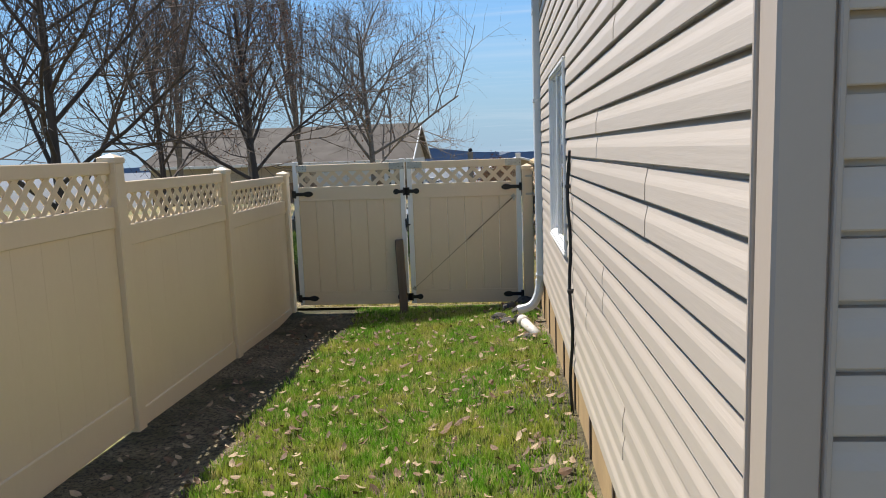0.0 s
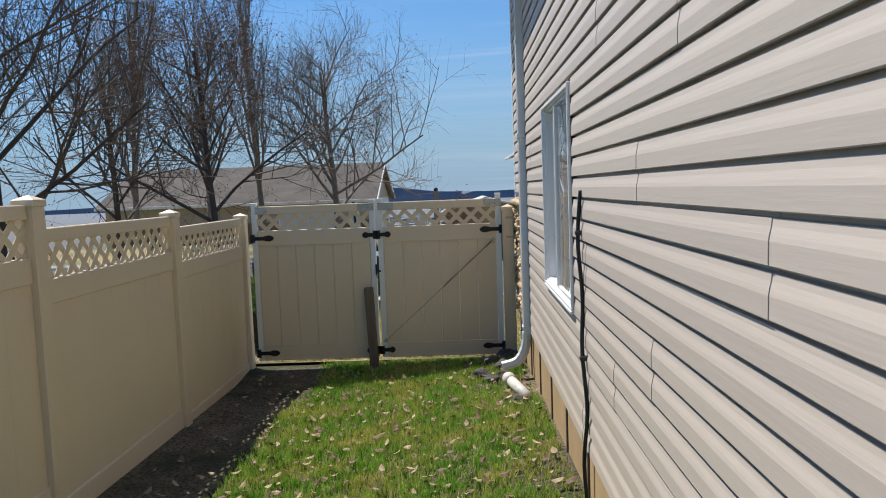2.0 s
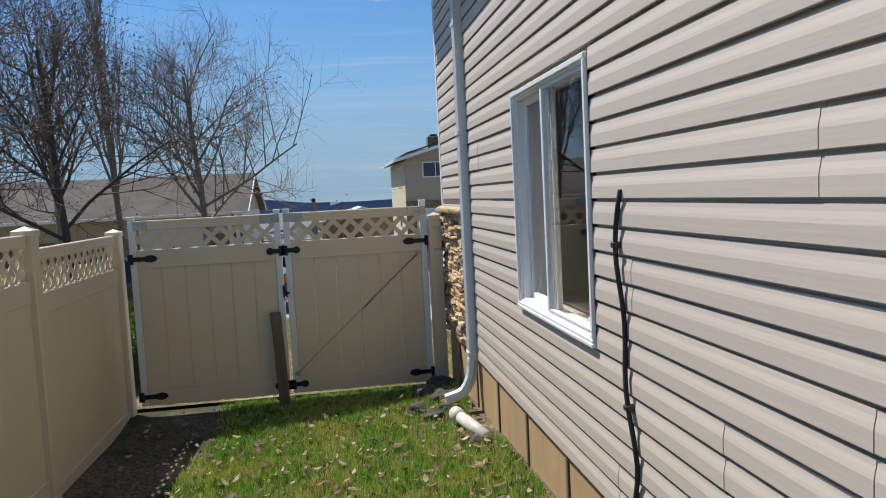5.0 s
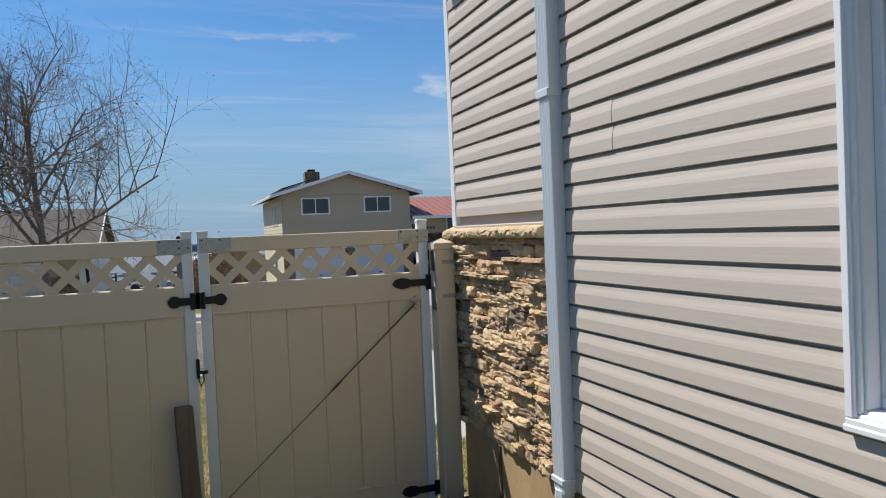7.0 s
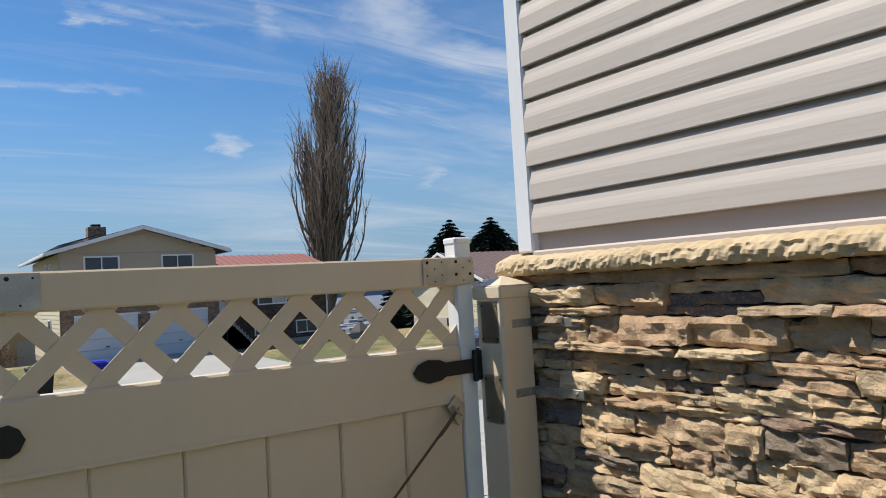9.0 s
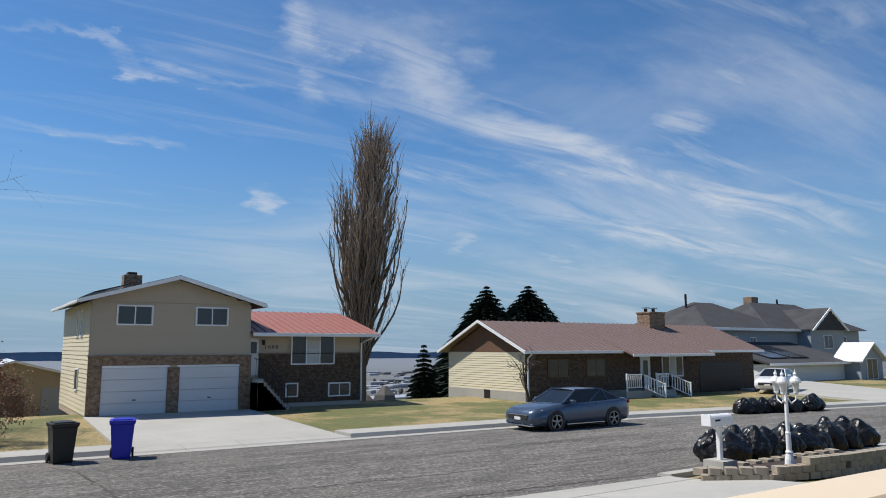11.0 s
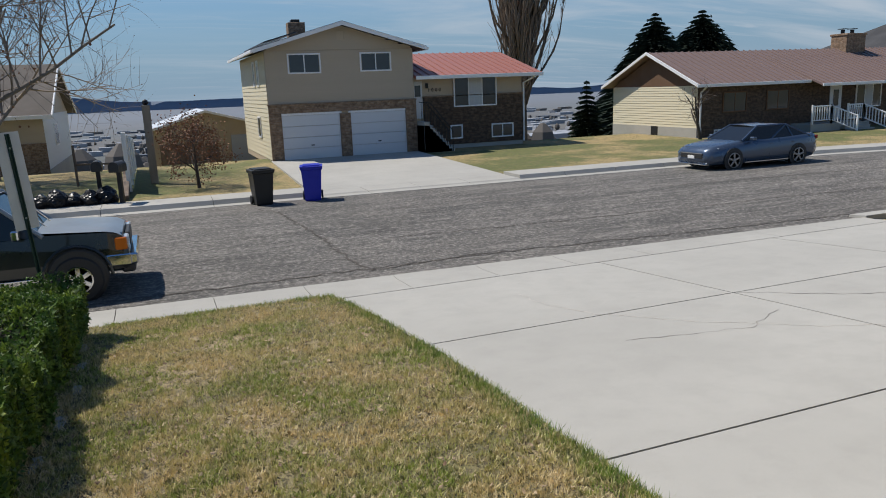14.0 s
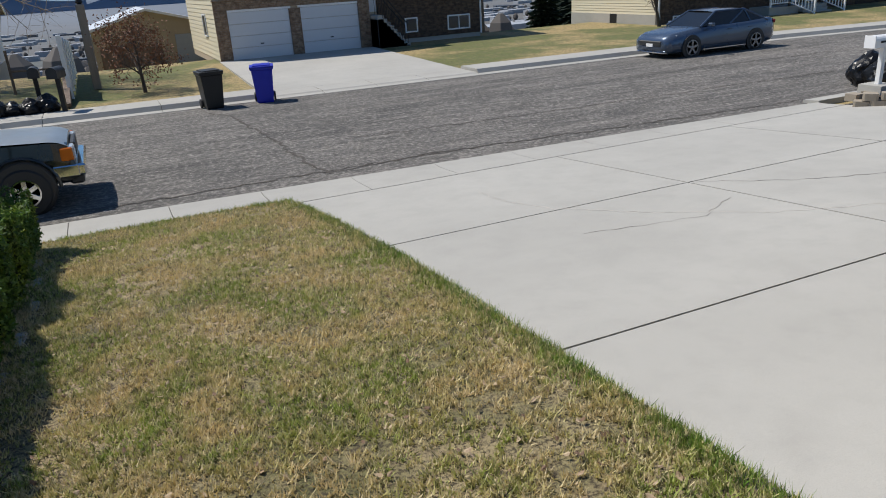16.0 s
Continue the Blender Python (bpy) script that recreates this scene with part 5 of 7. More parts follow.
    fr_.ob("window_frame", frame_mat or M_TRIMW, w)
    for k in range(panes):
        q = bx(lerp(x0, x1, k / panes) + 0.025, y - 0.03, z0, lerp(x0, x1, (k + 1) / panes) - 0.025, y - 0.02, z1, 0)
        q.ob("pane", mat or (M_CURT if curtain and panes == 3 and k == 1 else M_DARKGL), w)
    return w


def gable_roof_y(m, x0, x1, xr, y0, y1, ze, zr, t=0.16):
    """Ridge along y."""
    m.prism([(x0, ze), (xr, zr), (x1, ze), (x1, ze - t), (xr, zr - t), (x0, ze - t)], 1, y0, y1)


def gable_roof_x(m, x0, x1, y0, y1, yr, ze, zr, t=0.16):
    m.prism([(y0, ze), (yr, zr), (y1, ze), (y1, ze - t), (yr, zr - t), (y0, ze - t)], 0, x0, x1)


def garage_door(parent, x0, x1, y, z0, z1, mat=None):
    d = Mesh()
    n = 4
    for k in range(n):
        a, b = lerp(z0, z1, k / n), lerp(z0, z1, (k + 1) / n)
        d.box(x0, y - 0.03, a + 0.006, x1, y + 0.03, b - 0.006, 0.012)
    o = d.ob("garage_door", mat or M_GDOOR, parent)
    f = Mesh()
    f.box(x0 - 0.1, y - 0.06, z0, x0, y + 0.02, z1 + 0.1, 0.01)
    f.box(x1, y - 0.06, z0, x1 + 0.1, y + 0.02, z1 + 0.1, 0.01)
    f.box(x0, y - 0.06, z1, x1, y + 0.02, z1 + 0.1, 0.01)
    f.ob("door_frame", M_TRIMW, o)
    Mesh().box((x0 + x1) / 2 - 0.08, y - 0.05, z0 + 0.62, (x0 + x1) / 2 + 0.08, y - 0.03, z0 + 0.67, 0.005).ob("handle", M_IRON, o)
    return o


def house_one():
    h = thing("house", "beige split-level house with brick base and two white garage doors", "house")
    F = 44.0
    # garage block
    w = Mesh()
    w.box(3.68, F, -1.2, 10.85, F + 9.6, 4.1)
    w.prism([(3.68, 4.1), (10.85, 4.1), (7.28, 5.2)], 1, F, F + 9.6)
    w.ob("wall", M_SIDE1, h)
    lw = Mesh()
    lap_wall(lw, 3.68, 10.85, F, 1.66, 4.1)
    for k in range(5):
        z = 4.1 + k * 0.2
        u = (z - 4.1) / 1.15
        a, b = lerp(3.68, 7.28, u), lerp(10.85, 7.28, u)
        lap_wall(lw, a + 0.1, b - 0.1, F, z, min(z + 0.2, 5.1))
    lw.ob("siding", M_SIDE1, h)
    # sunlit west side: its brightness is put into a lighter siding colour
    ls = Mesh()
    lap_side(ls, 3.68, F, F + 9.6, -0.9, 4.1, -1)
    ls.ob("siding", M_CREAM, h)
    br = Mesh()
    for a, b, c, d in ((3.66, 4.23, -1.2, 1.62), (7.01, 7.54, -1.2, 1.14), (10.34, 10.9, -1.2, 1.62), (4.23, 10.34, 1.24, 1.62)):
        br.box(a, F - 0.10, c, b, F + 0.02, d)
    br.ob("brick_veneer", M_BRICK, h)
    Mesh().box(3.62, F - 0.14, 1.62, 10.92, F + 0.02, 1.68, 0.01).ob("brick_cap", M_BRICK, h)
    garage_door(h, 4.23, 7.01, F - 0.02, -0.93, 1.14)
    garage_door(h, 7.54, 10.34, F - 0.02, -0.93, 1.14)
    far_window(h, 4.78, 6.2, F - 0.01, 3.1, 3.88)
    far_window(h, 8.24, 9.66, F - 0.01, 3.12, 3.88)
    far_window(h, F + 2.2, F + 2.6, 3.66, 2.6, 3.7, 1, axis=0)
    far_window(h, F + 3.6, F + 4.0, 3.66, 2.6, 3.7, 1, axis=0)
    far_window(h, F + 2.8, F + 3.6, 3.66, 0.1, 1.0, 1, axis=0)
    rf_ = Mesh()
    gable_roof_y(rf_, 3.12, 11.42, 7.28, F - 0.55, F + 10.1, 4.17, 5.36)
    rf_.ob("roof", M_DKROOF, h)
    fa = Mesh()
    for xa, xb, za, zb in ((3.12, 7.28, 4.17, 5.36), (11.42, 7.28, 4.17, 5.36)):
        fa.prism([(xa, za - 0.02), (xb, zb - 0.02), (xb, zb - 0.2), (xa, za - 0.2)], 1, F - 0.6, F - 0.55)
    fa.box(3.02, F - 0.55, 3.98, 3.12, F + 10.1, 4.12, 0.02)
    fa.box(11.42, F - 0.55, 3.98, 11.52, F + 10.1, 4.12, 0.02)
    fa.ob("fascia", M_TRIMW, h)
    Mesh().box(7.1, F - 0.03, 4.55, 7.46, F, 4.95, 0.01).ob("gable_vent", M_SIDE1, h)
    for i in range(3):
        Mesh().box(-0.8, 0, 0, 0.8, 2.4, 0.05, 0.01, pose(4.6 + 1.05 * 0, F + 0.8 + i * 2.6, 4.72, 0, -16, 0)).ob("solar_panel", M_PANEL, h)
    c = Mesh().box(5.9, F + 5.6, 4.4, 6.8, F + 6.3, 5.85, 0.02)
    ch_ = c.ob("chimney", M_BRICK, h)
    Mesh().box(6.1, F + 5.7, 5.85, 6.55, F + 6.2, 6.0, 0.02).ob("flue", M_IRON, ch_)
    # living wing
    G = F + 0.5
    Mesh().box(10.85, G, -1.2, 17.1, G + 8.6, 2.7).ob("wall", M_SIDE1, h)
    wb_ = Mesh()
    wb_.box(11.5, G - 0.1, -0.75, 17.15, G + 0.02, 1.70)
    wb_.ob("brick_veneer", M_BRICKD, h)
    Mesh().box(11.45, G - 0.13, 1.70, 17.2, G + 0.02, 1.76, 0.01).ob("brick_cap", M_BRICK, h)
    Mesh().box(11.5, G - 0.07, -1.2, 17.12, G + 0.02, -0.75).ob("footing", M_CONC2, h)
    r2 = Mesh()
    gable_roof_x(r2, 10.9, 17.95, G - 0.75, G + 9.2, G + 4.3, 2.76, 4.05)
    r2 = r2.ob("roof", M_REDROOF, h)
    k = 11.2
    while k < 17.9:
        Mesh().prism([(G - 0.75, 2.76), (G + 4.3, 4.05), (G + 4.3, 4.10), (G - 0.75, 2.81)], 0, k, k + 0.04).ob("seam", M_REDROOF, r2)
        k += 0.42
    Mesh().box(10.9, G - 0.82, 2.58, 17.98, G - 0.74, 2.76, 0.01).ob("fascia", M_TRIMW, h)
    Mesh().tube([(17.6, G - 0.7, 2.6), (17.15, G - 0.12, 2.25), (17.15, G - 0.12, -0.8)], 0.05, 8).ob("downspout", M_TRIMW, h)
    far_window(h, 13.2, 15.5, G - 0.10, 1.22, 2.64, 3, True)
    far_window(h, 15.3, 16.45, G - 0.10, -0.45, 0.14, 2)
    far_window(h, 12.95, 13.5, G - 0.10, -0.40, 0.18, 1)
    dr = Mesh().box(10.95, G - 0.04, 0.66, 11.45, G + 0.02, 2.5, 0.01).ob("front_door", M_GDOOR, h, "white panelled front door")
    Mesh().box(11.05, G - 0.06, 1.75, 11.35, G - 0.04, 2.3, 0.005).ob("door_glass", M_DARKGL, dr)
    Mesh().box(11.62, G - 0.16, 2.15, 11.75, G - 0.03, 2.4, 0.02).ob("porch_lamp", M_IRON, h)
    st_ = new("front_steps")
    st_.parent = h
    for k in range(9):
        Mesh().box(10.95, G - 1.5 + 0.0, -1.0, 12.55 - 0.16 * k, G - 0.1, -0.82 + 0.17 * k, 0.01).ob("step", M_CONC2, st_)
    for yy in (G - 1.52, G - 0.9):
        rl = new("railing")
        rl.parent = h
        Mesh().tube([(12.5, yy, 0.0), (11.3, yy, 1.45), (10.95, yy, 1.5)], 0.025, 6).ob("handrail", M_IRON, rl)
        for k in range(10):
            x = 12.45 - k * 0.155
            Mesh().tube([(x, yy, -0.95 + 0.17 * k), (x, yy, 0.03 + 0.165 * k if k < 8 else 1.47)], 0.011, 5, False).ob("baluster", M_IRON, rl)
    for k in range(4):
        cu = bpy.data.curves.new("digit", "FONT")
        cu.body = "1000"[k]
        cu.size, cu.extrude = 0.24, 0.01
        cu.materials.append(M_IRON)
        o = new("house_number", cu)
        o.matrix_basis = pose(11.75 + 0.20 * k, G - 0.03, 1.98, 90, 0, 0)
        o.parent = h
    return h


house_one()


def house_two():
    h = thing("house", "long brick ranch house with a faded brown metal roof", "house")
    F, X0, X1 = 40.4, 25.3, 46.4
    B = F + 7.6
    YR = F + 3.8
    w = Mesh()
    w.box(X0, F, -1.3, X1, B, 1.75)
    w.ob("wall", M_BRICKD, h)
    ls = Mesh()
    lap_side(ls, X0, F, B, -0.45, 1.75, -1, 0.14)
    ls.ob("siding", M_CREAM, h)
    Mesh().box(X0 - 0.03, F - 0.02, -1.6, X0 + 0.3, B, -0.45).ob("footing", M_CONC2, h)
    Mesh().box(X0 - 0.05, F + 3.2, -0.95, X0 - 0.02, F + 3.8, -0.45, 0.01).ob("vent", M_IRON, h)
    gb = Mesh()
    gb.prism([(F, 1.75), (B, 1.75), (YR, 3.42)], 0, X0 - 0.02, X0 + 0.3)
    gb.ob("gable", M_BROWNP, h)
    r = Mesh()
    gable_roof_x(r, X0 - 0.45, X1 + 0.5, F - 0.55, B + 0.55, YR, 1.82, 3.62, 0.12)
    r = r.ob("roof", M_BRNROOF, h)
    k = X0 - 0.3
    while k < X1 + 0.4:
        Mesh().prism([(F - 0.55, 1.82), (YR, 3.62), (YR, 3.67), (F - 0.55, 1.87)], 0, k, k + 0.04).ob("seam", M_BRNROOF, r)
        k += 0.45
    pr = Mesh()
    pr.prism([(F - 1.35, 1.62), (YR - 1.0, 3.22), (YR - 1.0, 3.12), (F - 1.35, 1.50)], 0, 32.5, 40.2)
    pr = pr.ob("porch_roof", M_BRNROOF, h)
    k = 32.7
    while k < 40.2:
        Mesh().prism([(F - 1.35, 1.62), (YR - 1.0, 3.22), (YR - 1.0, 3.27), (F - 1.35, 1.67)], 0, k, k + 0.04).ob("seam", M_BRNROOF, pr)
        k += 0.45
    fa = Mesh()
    fa.box(X0 - 0.45, F - 0.62, 1.66, 32.5, F - 0.55, 1.82, 0.01)
    fa.box(40.2, F - 0.62, 1.66, X1 + 0.5, F - 0.55, 1.82, 0.01)
    fa.box(32.5, F - 1.42, 1.46, 40.2, F - 1.35, 1.62, 0.01)
    fa.prism([(F - 0.6, 1.82), (YR, 3.66), (YR, 3.5), (F - 0.6, 1.66)], 0, X0 - 0.52, X0 - 0.45)
    fa.prism([(B + 0.6, 1.82), (YR, 3.66), (YR, 3.5), (B + 0.6, 1.66)], 0, X0 - 0.52, X0 - 0.45)
    fa.ob("fascia", M_TRIMW, h)
    Mesh().tube([(25.4, F - 0.5, 1.65), (25.4, F - 0.12, 1.4), (25.4, F - 0.12, -1.1)], 0.05, 8).ob("downspout", M_TRIMW, h)
    for a in (27.0, 30.0):
        far_window(h, a, a + 1.5, F - 0.01, 0.35, 1.3, 2, frame_mat=M_BROWNP)
    far_window(h, 36.7, 38.6, F - 0.01, 0.2, 1.4, 3, True)
    far_window(h, 26.5, 27.6, F - 0.01, -0.95, -0.65, 2)
    dr = Mesh().box(34.6, F - 0.05, -0.5, 35.5, F + 0.02, 1.45, 0.01).ob("front_door", M_GDOOR, h, "white front door")
    Mesh().box(34.85, F - 0.07, 0.3, 35.25, F - 0.05, 1.2, 0.005).ob("door_glass", M_DARKGL, dr)
    # flat near-black panel paints the shade of the garage recess
    Mesh().box(40.35, F - 0.03, -1.15, 44.9, F + 0.02, 1.05, 0.01).ob("garage_door", M_IRON, h, "near-black panel standing for the shaded garage recess")
    Mesh().box(31.8, F - 1.4, -1.2, 36.2, F, -0.55, 0.02).ob("porch_slab", M_CONC2, h)
    for (xa, ya, za), (xb, yb, zb) in (((31.8, F - 1.45, 0.4), (33.2, F - 1.45, 0.4)), ((33.2, F - 1.45, 0.4), (33.9, F - 2.5, -0.15)), ((34.4, F - 1.45, 0.4), (35.6, F - 1.45, 0.4)), ((35.6, F - 1.45, 0.4), (36.2, F - 2.5, -0.15))):
        rl = new("railing")
        rl.parent = h
        Mesh().tube([(xa, ya, za), (xb, yb, zb)], 0.04, 6).ob("handrail", M_TRIMW, rl)
        Mesh().tube([(xa, ya, za - 0.75), (xb, yb, zb - 0.75)], 0.035, 6).ob("lower_rail", M_TRIMW, rl)
        for k in range(9):
            u = k / 8
            t = 0.045 if k in (0, 8) else 0.022
            x, y, z = lerp(xa, xb, u), lerp(ya, yb, u), lerp(za, zb, u)
            Mesh().box(x - t, y - t, z - (0.95 if k in (0, 8) else 0.75), x + t, y + t, z + (0.08 if k in (0, 8) else 0), 0.005).ob("baluster", M_TRIMW, rl)
    for k in range(3):
        Mesh().box(34.0, F - 1.4 - 0.3 * (k + 1), -1.2, 35.9, F - 1.4, -0.72 - 0.16 * k, 0.01).ob("step", M_CONC2, h)
    c = Mesh().box(39.3, YR - 0.7, 2.9, 40.9, YR + 0.5, 4.45, 0.03)
    c.box(39.25, YR - 0.75, 4.38, 40.95, YR + 0.55, 4.5, 0.02)
    c.ob("chimney", M_BRICK, h)
    for x in (39.7, 40.5):
        f = Mesh().tube([(x, YR, 4.5), (x, YR, 4.75)], 0.12, 8)
        f.box(x - 0.22, YR - 0.22, 4.78, x + 0.22, YR + 0.22, 4.82, 0.01)
        f.ob("flue", M_IRON, h)


house_two()


def house_three():
    h = thing("house", "grey two-storey house with charcoal shingle hip roofs", "house")
    w = Mesh()
    w.box(57.0, 52.0, -2.5, 84.0, 62.0, 3.8)
    w.ob("wall", M_GSIDE, h)
    lw = Mesh()
    lap_wall(lw, 57.0, 84.0, 52.0, 0.5, 3.8, lap=0.22)
    lw.ob("siding", M_GSIDE, h)
    r = Mesh()
    for x0, x1, zr in ((56.4, 70.0, 6.6), (66.0, 85.0, 6.9)):
        xa, xb, yr = x0 + 5.2, x1 - 5.2, 57.0
        r.add([(x0, 51.4, 3.8), (x1, 51.4, 3.8), (x1, 62.6, 3.8), (x0, 62.6, 3.8), (xa, yr, zr), (xb, yr, zr)], [(0, 1, 5, 4), (1, 2, 5), (2, 3, 4, 5), (3, 0, 4), (3, 2, 1, 0)])
    r.prism([(71.5, 3.8), (78.5, 3.8), (75.0, 6.1)], 1, 50.2, 57.0)
    r.ob("roof", M_DKROOF, h)
    g = Mesh()
    g.box(71.8, 50.6, -1.5, 78.2, 52.2, 3.75)
    g.prism([(71.8, 3.75), (78.2, 3.75), (75.0, 5.75)], 1, 50.6, 52.2)
    g.ob("wall", M_GSIDE, h)
    fa = Mesh()
    fa.box(56.4, 51.36, 3.6, 71.5, 51.44, 3.85, 0.01)
    fa.prism([(71.4, 3.7), (75, 6.1), (78.6, 3.7), (78.2, 3.7), (75, 5.85), (71.8, 3.7)], 1, 50.1, 50.2)
    fa.ob("fascia", M_TRIMW, h)
    # garage wing towards the street
    gw = Mesh()
    gw.box(56.0, 45.5, -2.0, 69.5, 52.0, 0.55)
    gw.ob("wall", M_WSIDE, h)
    lw = Mesh()
    lap_wall(lw, 56.0, 69.5, 45.5, -1.2, 0.5, lap=0.2)
    lw.ob("siding", M_WSIDE, h)
    gr_ = Mesh()
    gable_roof_x(gr_, 55.5, 70.0, 44.9, 53.0, 51.8, 0.65, 2.5)
    gr_.ob("roof", M_DKROOF, h)
    Mesh().box(55.5, 44.85, 0.45, 70.0, 44.92, 0.65, 0.01).ob("fascia", M_TRIMW, h)
    for x in (59.0, 62.2):
        Mesh().box(-1.4, 0, 0, 1.4, 4.2, 0.06, 0.01, pose(x, 46.2, 1.06, 15, 0, 0)).ob("solar_panel", M_PANEL, h)
    en = Mesh()
    en.box(68.2, 44.0, -1.5, 72.2, 46.0, 0.8)
    en.prism([(68.2, 0.8), (72.2, 0.8), (70.2, 2.2)], 1, 44.0, 46.0)
    en.ob("entry", M_GSIDE, h)
    er = Mesh()
    gable_roof_y(er, 67.8, 72.6, 70.2, 43.6, 46.5, 0.75, 2.45, 0.12)
    er.ob("entry_roof", M_TRIMW, h)
    far_window(h, 69.3, 71.1, 43.98, -0.9, 0.9, 2, True)
    for a, b, c, d, y in ((74.2, 75.8, 1.9, 3.2, 50.58), (63.5, 64.4, 1.6, 2.9, 51.98), (60.2, 61.5, 1.7, 3.0, 51.98), (80, 81.2, 1.8, 3.1, 51.98)):
        far_window(h, a, b, y, c, d, 2)
    for x in (60.5, 76.5):
        Mesh().tube([(x, 57, 6), (x, 57, 7.4)], 0.12, 6).ob("vent_pipe", M_IRON, h)
    Mesh().box(72.5, 57.5, 5.5, 73.7, 58.6, 7.6, 0.03).ob("chimney", M_BRICK, h)


house_three()


def house_zero():
    h = thing("house", "white-sided house with brown shingle gable roof", "house")
    X1, F, B = -6.7, 52.5, 65.0
    Z0, ZE, ZR = -3.0, 1.55, 4.35
    YR = (F + B) / 2 - 0.4
    w = Mesh()
    w.box(-26, F, Z0, X1, B, ZE)
    w.prism([(F, ZE), (B, ZE), (YR, ZR - 0.15)], 0, -26, X1)
    w.ob("wall", M_SIDE1, h)
    ls = Mesh()
    lap_side(ls, X1, F, B, -1.3, ZE, 1, 0.2)
    ls.ob("siding", M_WSIDE, h)
    Mesh().box(-26, F - 0.08, -1.5, X1 + 0.02, F + 0.02, 0.1).ob("brick_veneer", M_BRICK, h)
    Mesh().box(X1 - 0.4, F - 0.04, Z0, X1 + 0.05, B, -1.3).ob("footing", M_CONC2, h)
    r = Mesh()
    gable_roof_x(r, -26.5, X1 + 0.5, F - 0.6, B + 0.6, YR, ZE, ZR)
    r.ob("roof", M_TANROOF, h)
    fa = Mesh()
    fa.prism([(F - 0.6, ZE), (YR, ZR), (YR, ZR - 0.2), (F - 0.6, ZE - 0.2)], 0, X1 + 0.5, X1 + 0.56)
    fa.prism([(B + 0.6, ZE), (YR, ZR), (YR, ZR - 0.2), (B + 0.6, ZE - 0.2)], 0, X1 + 0.5, X1 + 0.56)
    fa.box(-26.5, F - 0.66, ZE - 0.2, X1 + 0.5, F - 0.6, ZE, 0.01)
    fa.ob("fascia", M_TRIMW, h)
    garage_door(h, -13.3, -9.2, F - 0.1, -1.3, 0.9)
    w2 = new("window")
    w2.parent = h
    q = Mesh().box(X1 - 0.02, F + 4.2, -0.3, X1 + 0.06, F + 5.6, 1.0, 0.01).ob("window_frame", M_TRIMW, w2)
    Mesh().box(X1 + 0.06, F + 4.3, -0.2, X1 + 0.065, F + 5.5, 0.9).ob("pane", M_DARKGL, w2)


house_zero()


def shed():
    h = thing("shed", "tan gabled outbuilding with a pale metal roof", "shed")
    F = 56.0
    xr, xl = 5.2, -1.45
    w = Mesh()
    w.box(xl, F, -3.2, xr, F + 8, 0.3)
    w.prism([(xl, 0.3), (xr, 0.3), (1.6, 1.2)], 1, F, F + 8)
    w.ob("wall", M_TANW, h)
    r = Mesh()
    gable_roof_y(r, xl - 0.4, xr + 0.4, 1.6, F - 0.4, F + 8.4, 0.28, 1.36, 0.14)
    r.ob("roof", M_METAL, h)
    Mesh().box(3.0, F - 0.05, -3.0, 4.4, F + 0.02, -0.2, 0.01).ob("door", M_GSIDE, h)
    Mesh().box(xl + 0.3, F - 0.05, -2.8, 2.2, F + 0.02, -0.6, 0.01).ob("board_fence", M_WOOD, h)


shed()

# driveways on the far side
slab("far_driveway", [(3.0, 31.9), (9.8, 31.8), (10.9, 43.95), (3.6, 43.95)], lambda x, y: -0.86 + (0.0 if y < 40 else -0.06), 0.12, M_CONC, None, "pale concrete driveway in front of the garages", "driveway")
slab("far_driveway", [(40.0, 29.0), (47.5, 28.2), (60.0, 44.8), (46.5, 44.8)], lambda x, y: -0.84, 0.12, M_CONC, None, "concrete driveway beside the ranch house", "driveway")

# ---- vehicles ----
def paint(name, c, metal=0.5, rough=0.28):
    return surface(name, c, tuple(x * 0.85 for x in c), rough, metal, big=1.2, small=200, amount=0.25, relief=0.0, coat=0.6)


M_PBLUE = paint("slate_blue_paint", (0.085, 0.115, 0.165))
M_PGREEN = paint("black_green_paint", (0.010, 0.014, 0.014), 0.2)
M_PFADE = surface("faded_silver_green_paint", (0.30, 0.33, 0.35), (0.22, 0.25, 0.27), 0.35, 0.35, big=1.5, small=60, amount=0.4, relief=0.02)
M_PWHITE = paint("white_car_paint", (0.72, 0.73, 0.74), 0.0, 0.3)
M_CHROME = surface("chrome", (0.70, 0.71, 0.72), (0.6, 0.6, 0.6), 0.12, 1.0, big=3, small=60, amount=0.3, relief=0)
M_RIM = surface("alloy_rim", (0.34, 0.34, 0.35), (0.22, 0.22, 0.23), 0.35, 0.8, big=6, small=60, amount=0.4, relief=0)
M_AMBER = surface("amber_lens", (0.55, 0.14, 0.015), (0.6, 0.16, 0.02), 0.15, big=10, small=60, amount=0.2, relief=0)
M_LENS = surface("clear_headlight", (0.62, 0.64, 0.66), (0.42, 0.44, 0.46), 0.08, 0.3, big=14, small=60, amount=0.5, relief=0)
M_RED = surface("red_lens", (0.25, 0.01, 0.01), (0.16, 0.01, 0.01), 0.12, big=10, small=60, amount=0.2, relief=0)


def wheel(parent, x, y, r, w, side, spokes=5, rimr=0.66, rimmat=None):
    o = new("wheel")
    o.parent = parent
    o.matrix_basis = pose(x, y, r)
    s = 1 if side > 0 else -1
    prof = [(r * rimr, -w / 2), (r * 0.93, -w / 2), (r, -w / 2 + 0.03), (r, w / 2 - 0.03), (r * 0.93, w / 2), (r * rimr, w / 2)]
    Mesh().lathe(prof, 28, (0, 0, 0), pose(0, 0, 0, 90, 0, 0)).ob("tyre", M_RUBBER, o, smooth=False)
    rm_ = Mesh()
    yo = s * (w / 2 + 0.004)
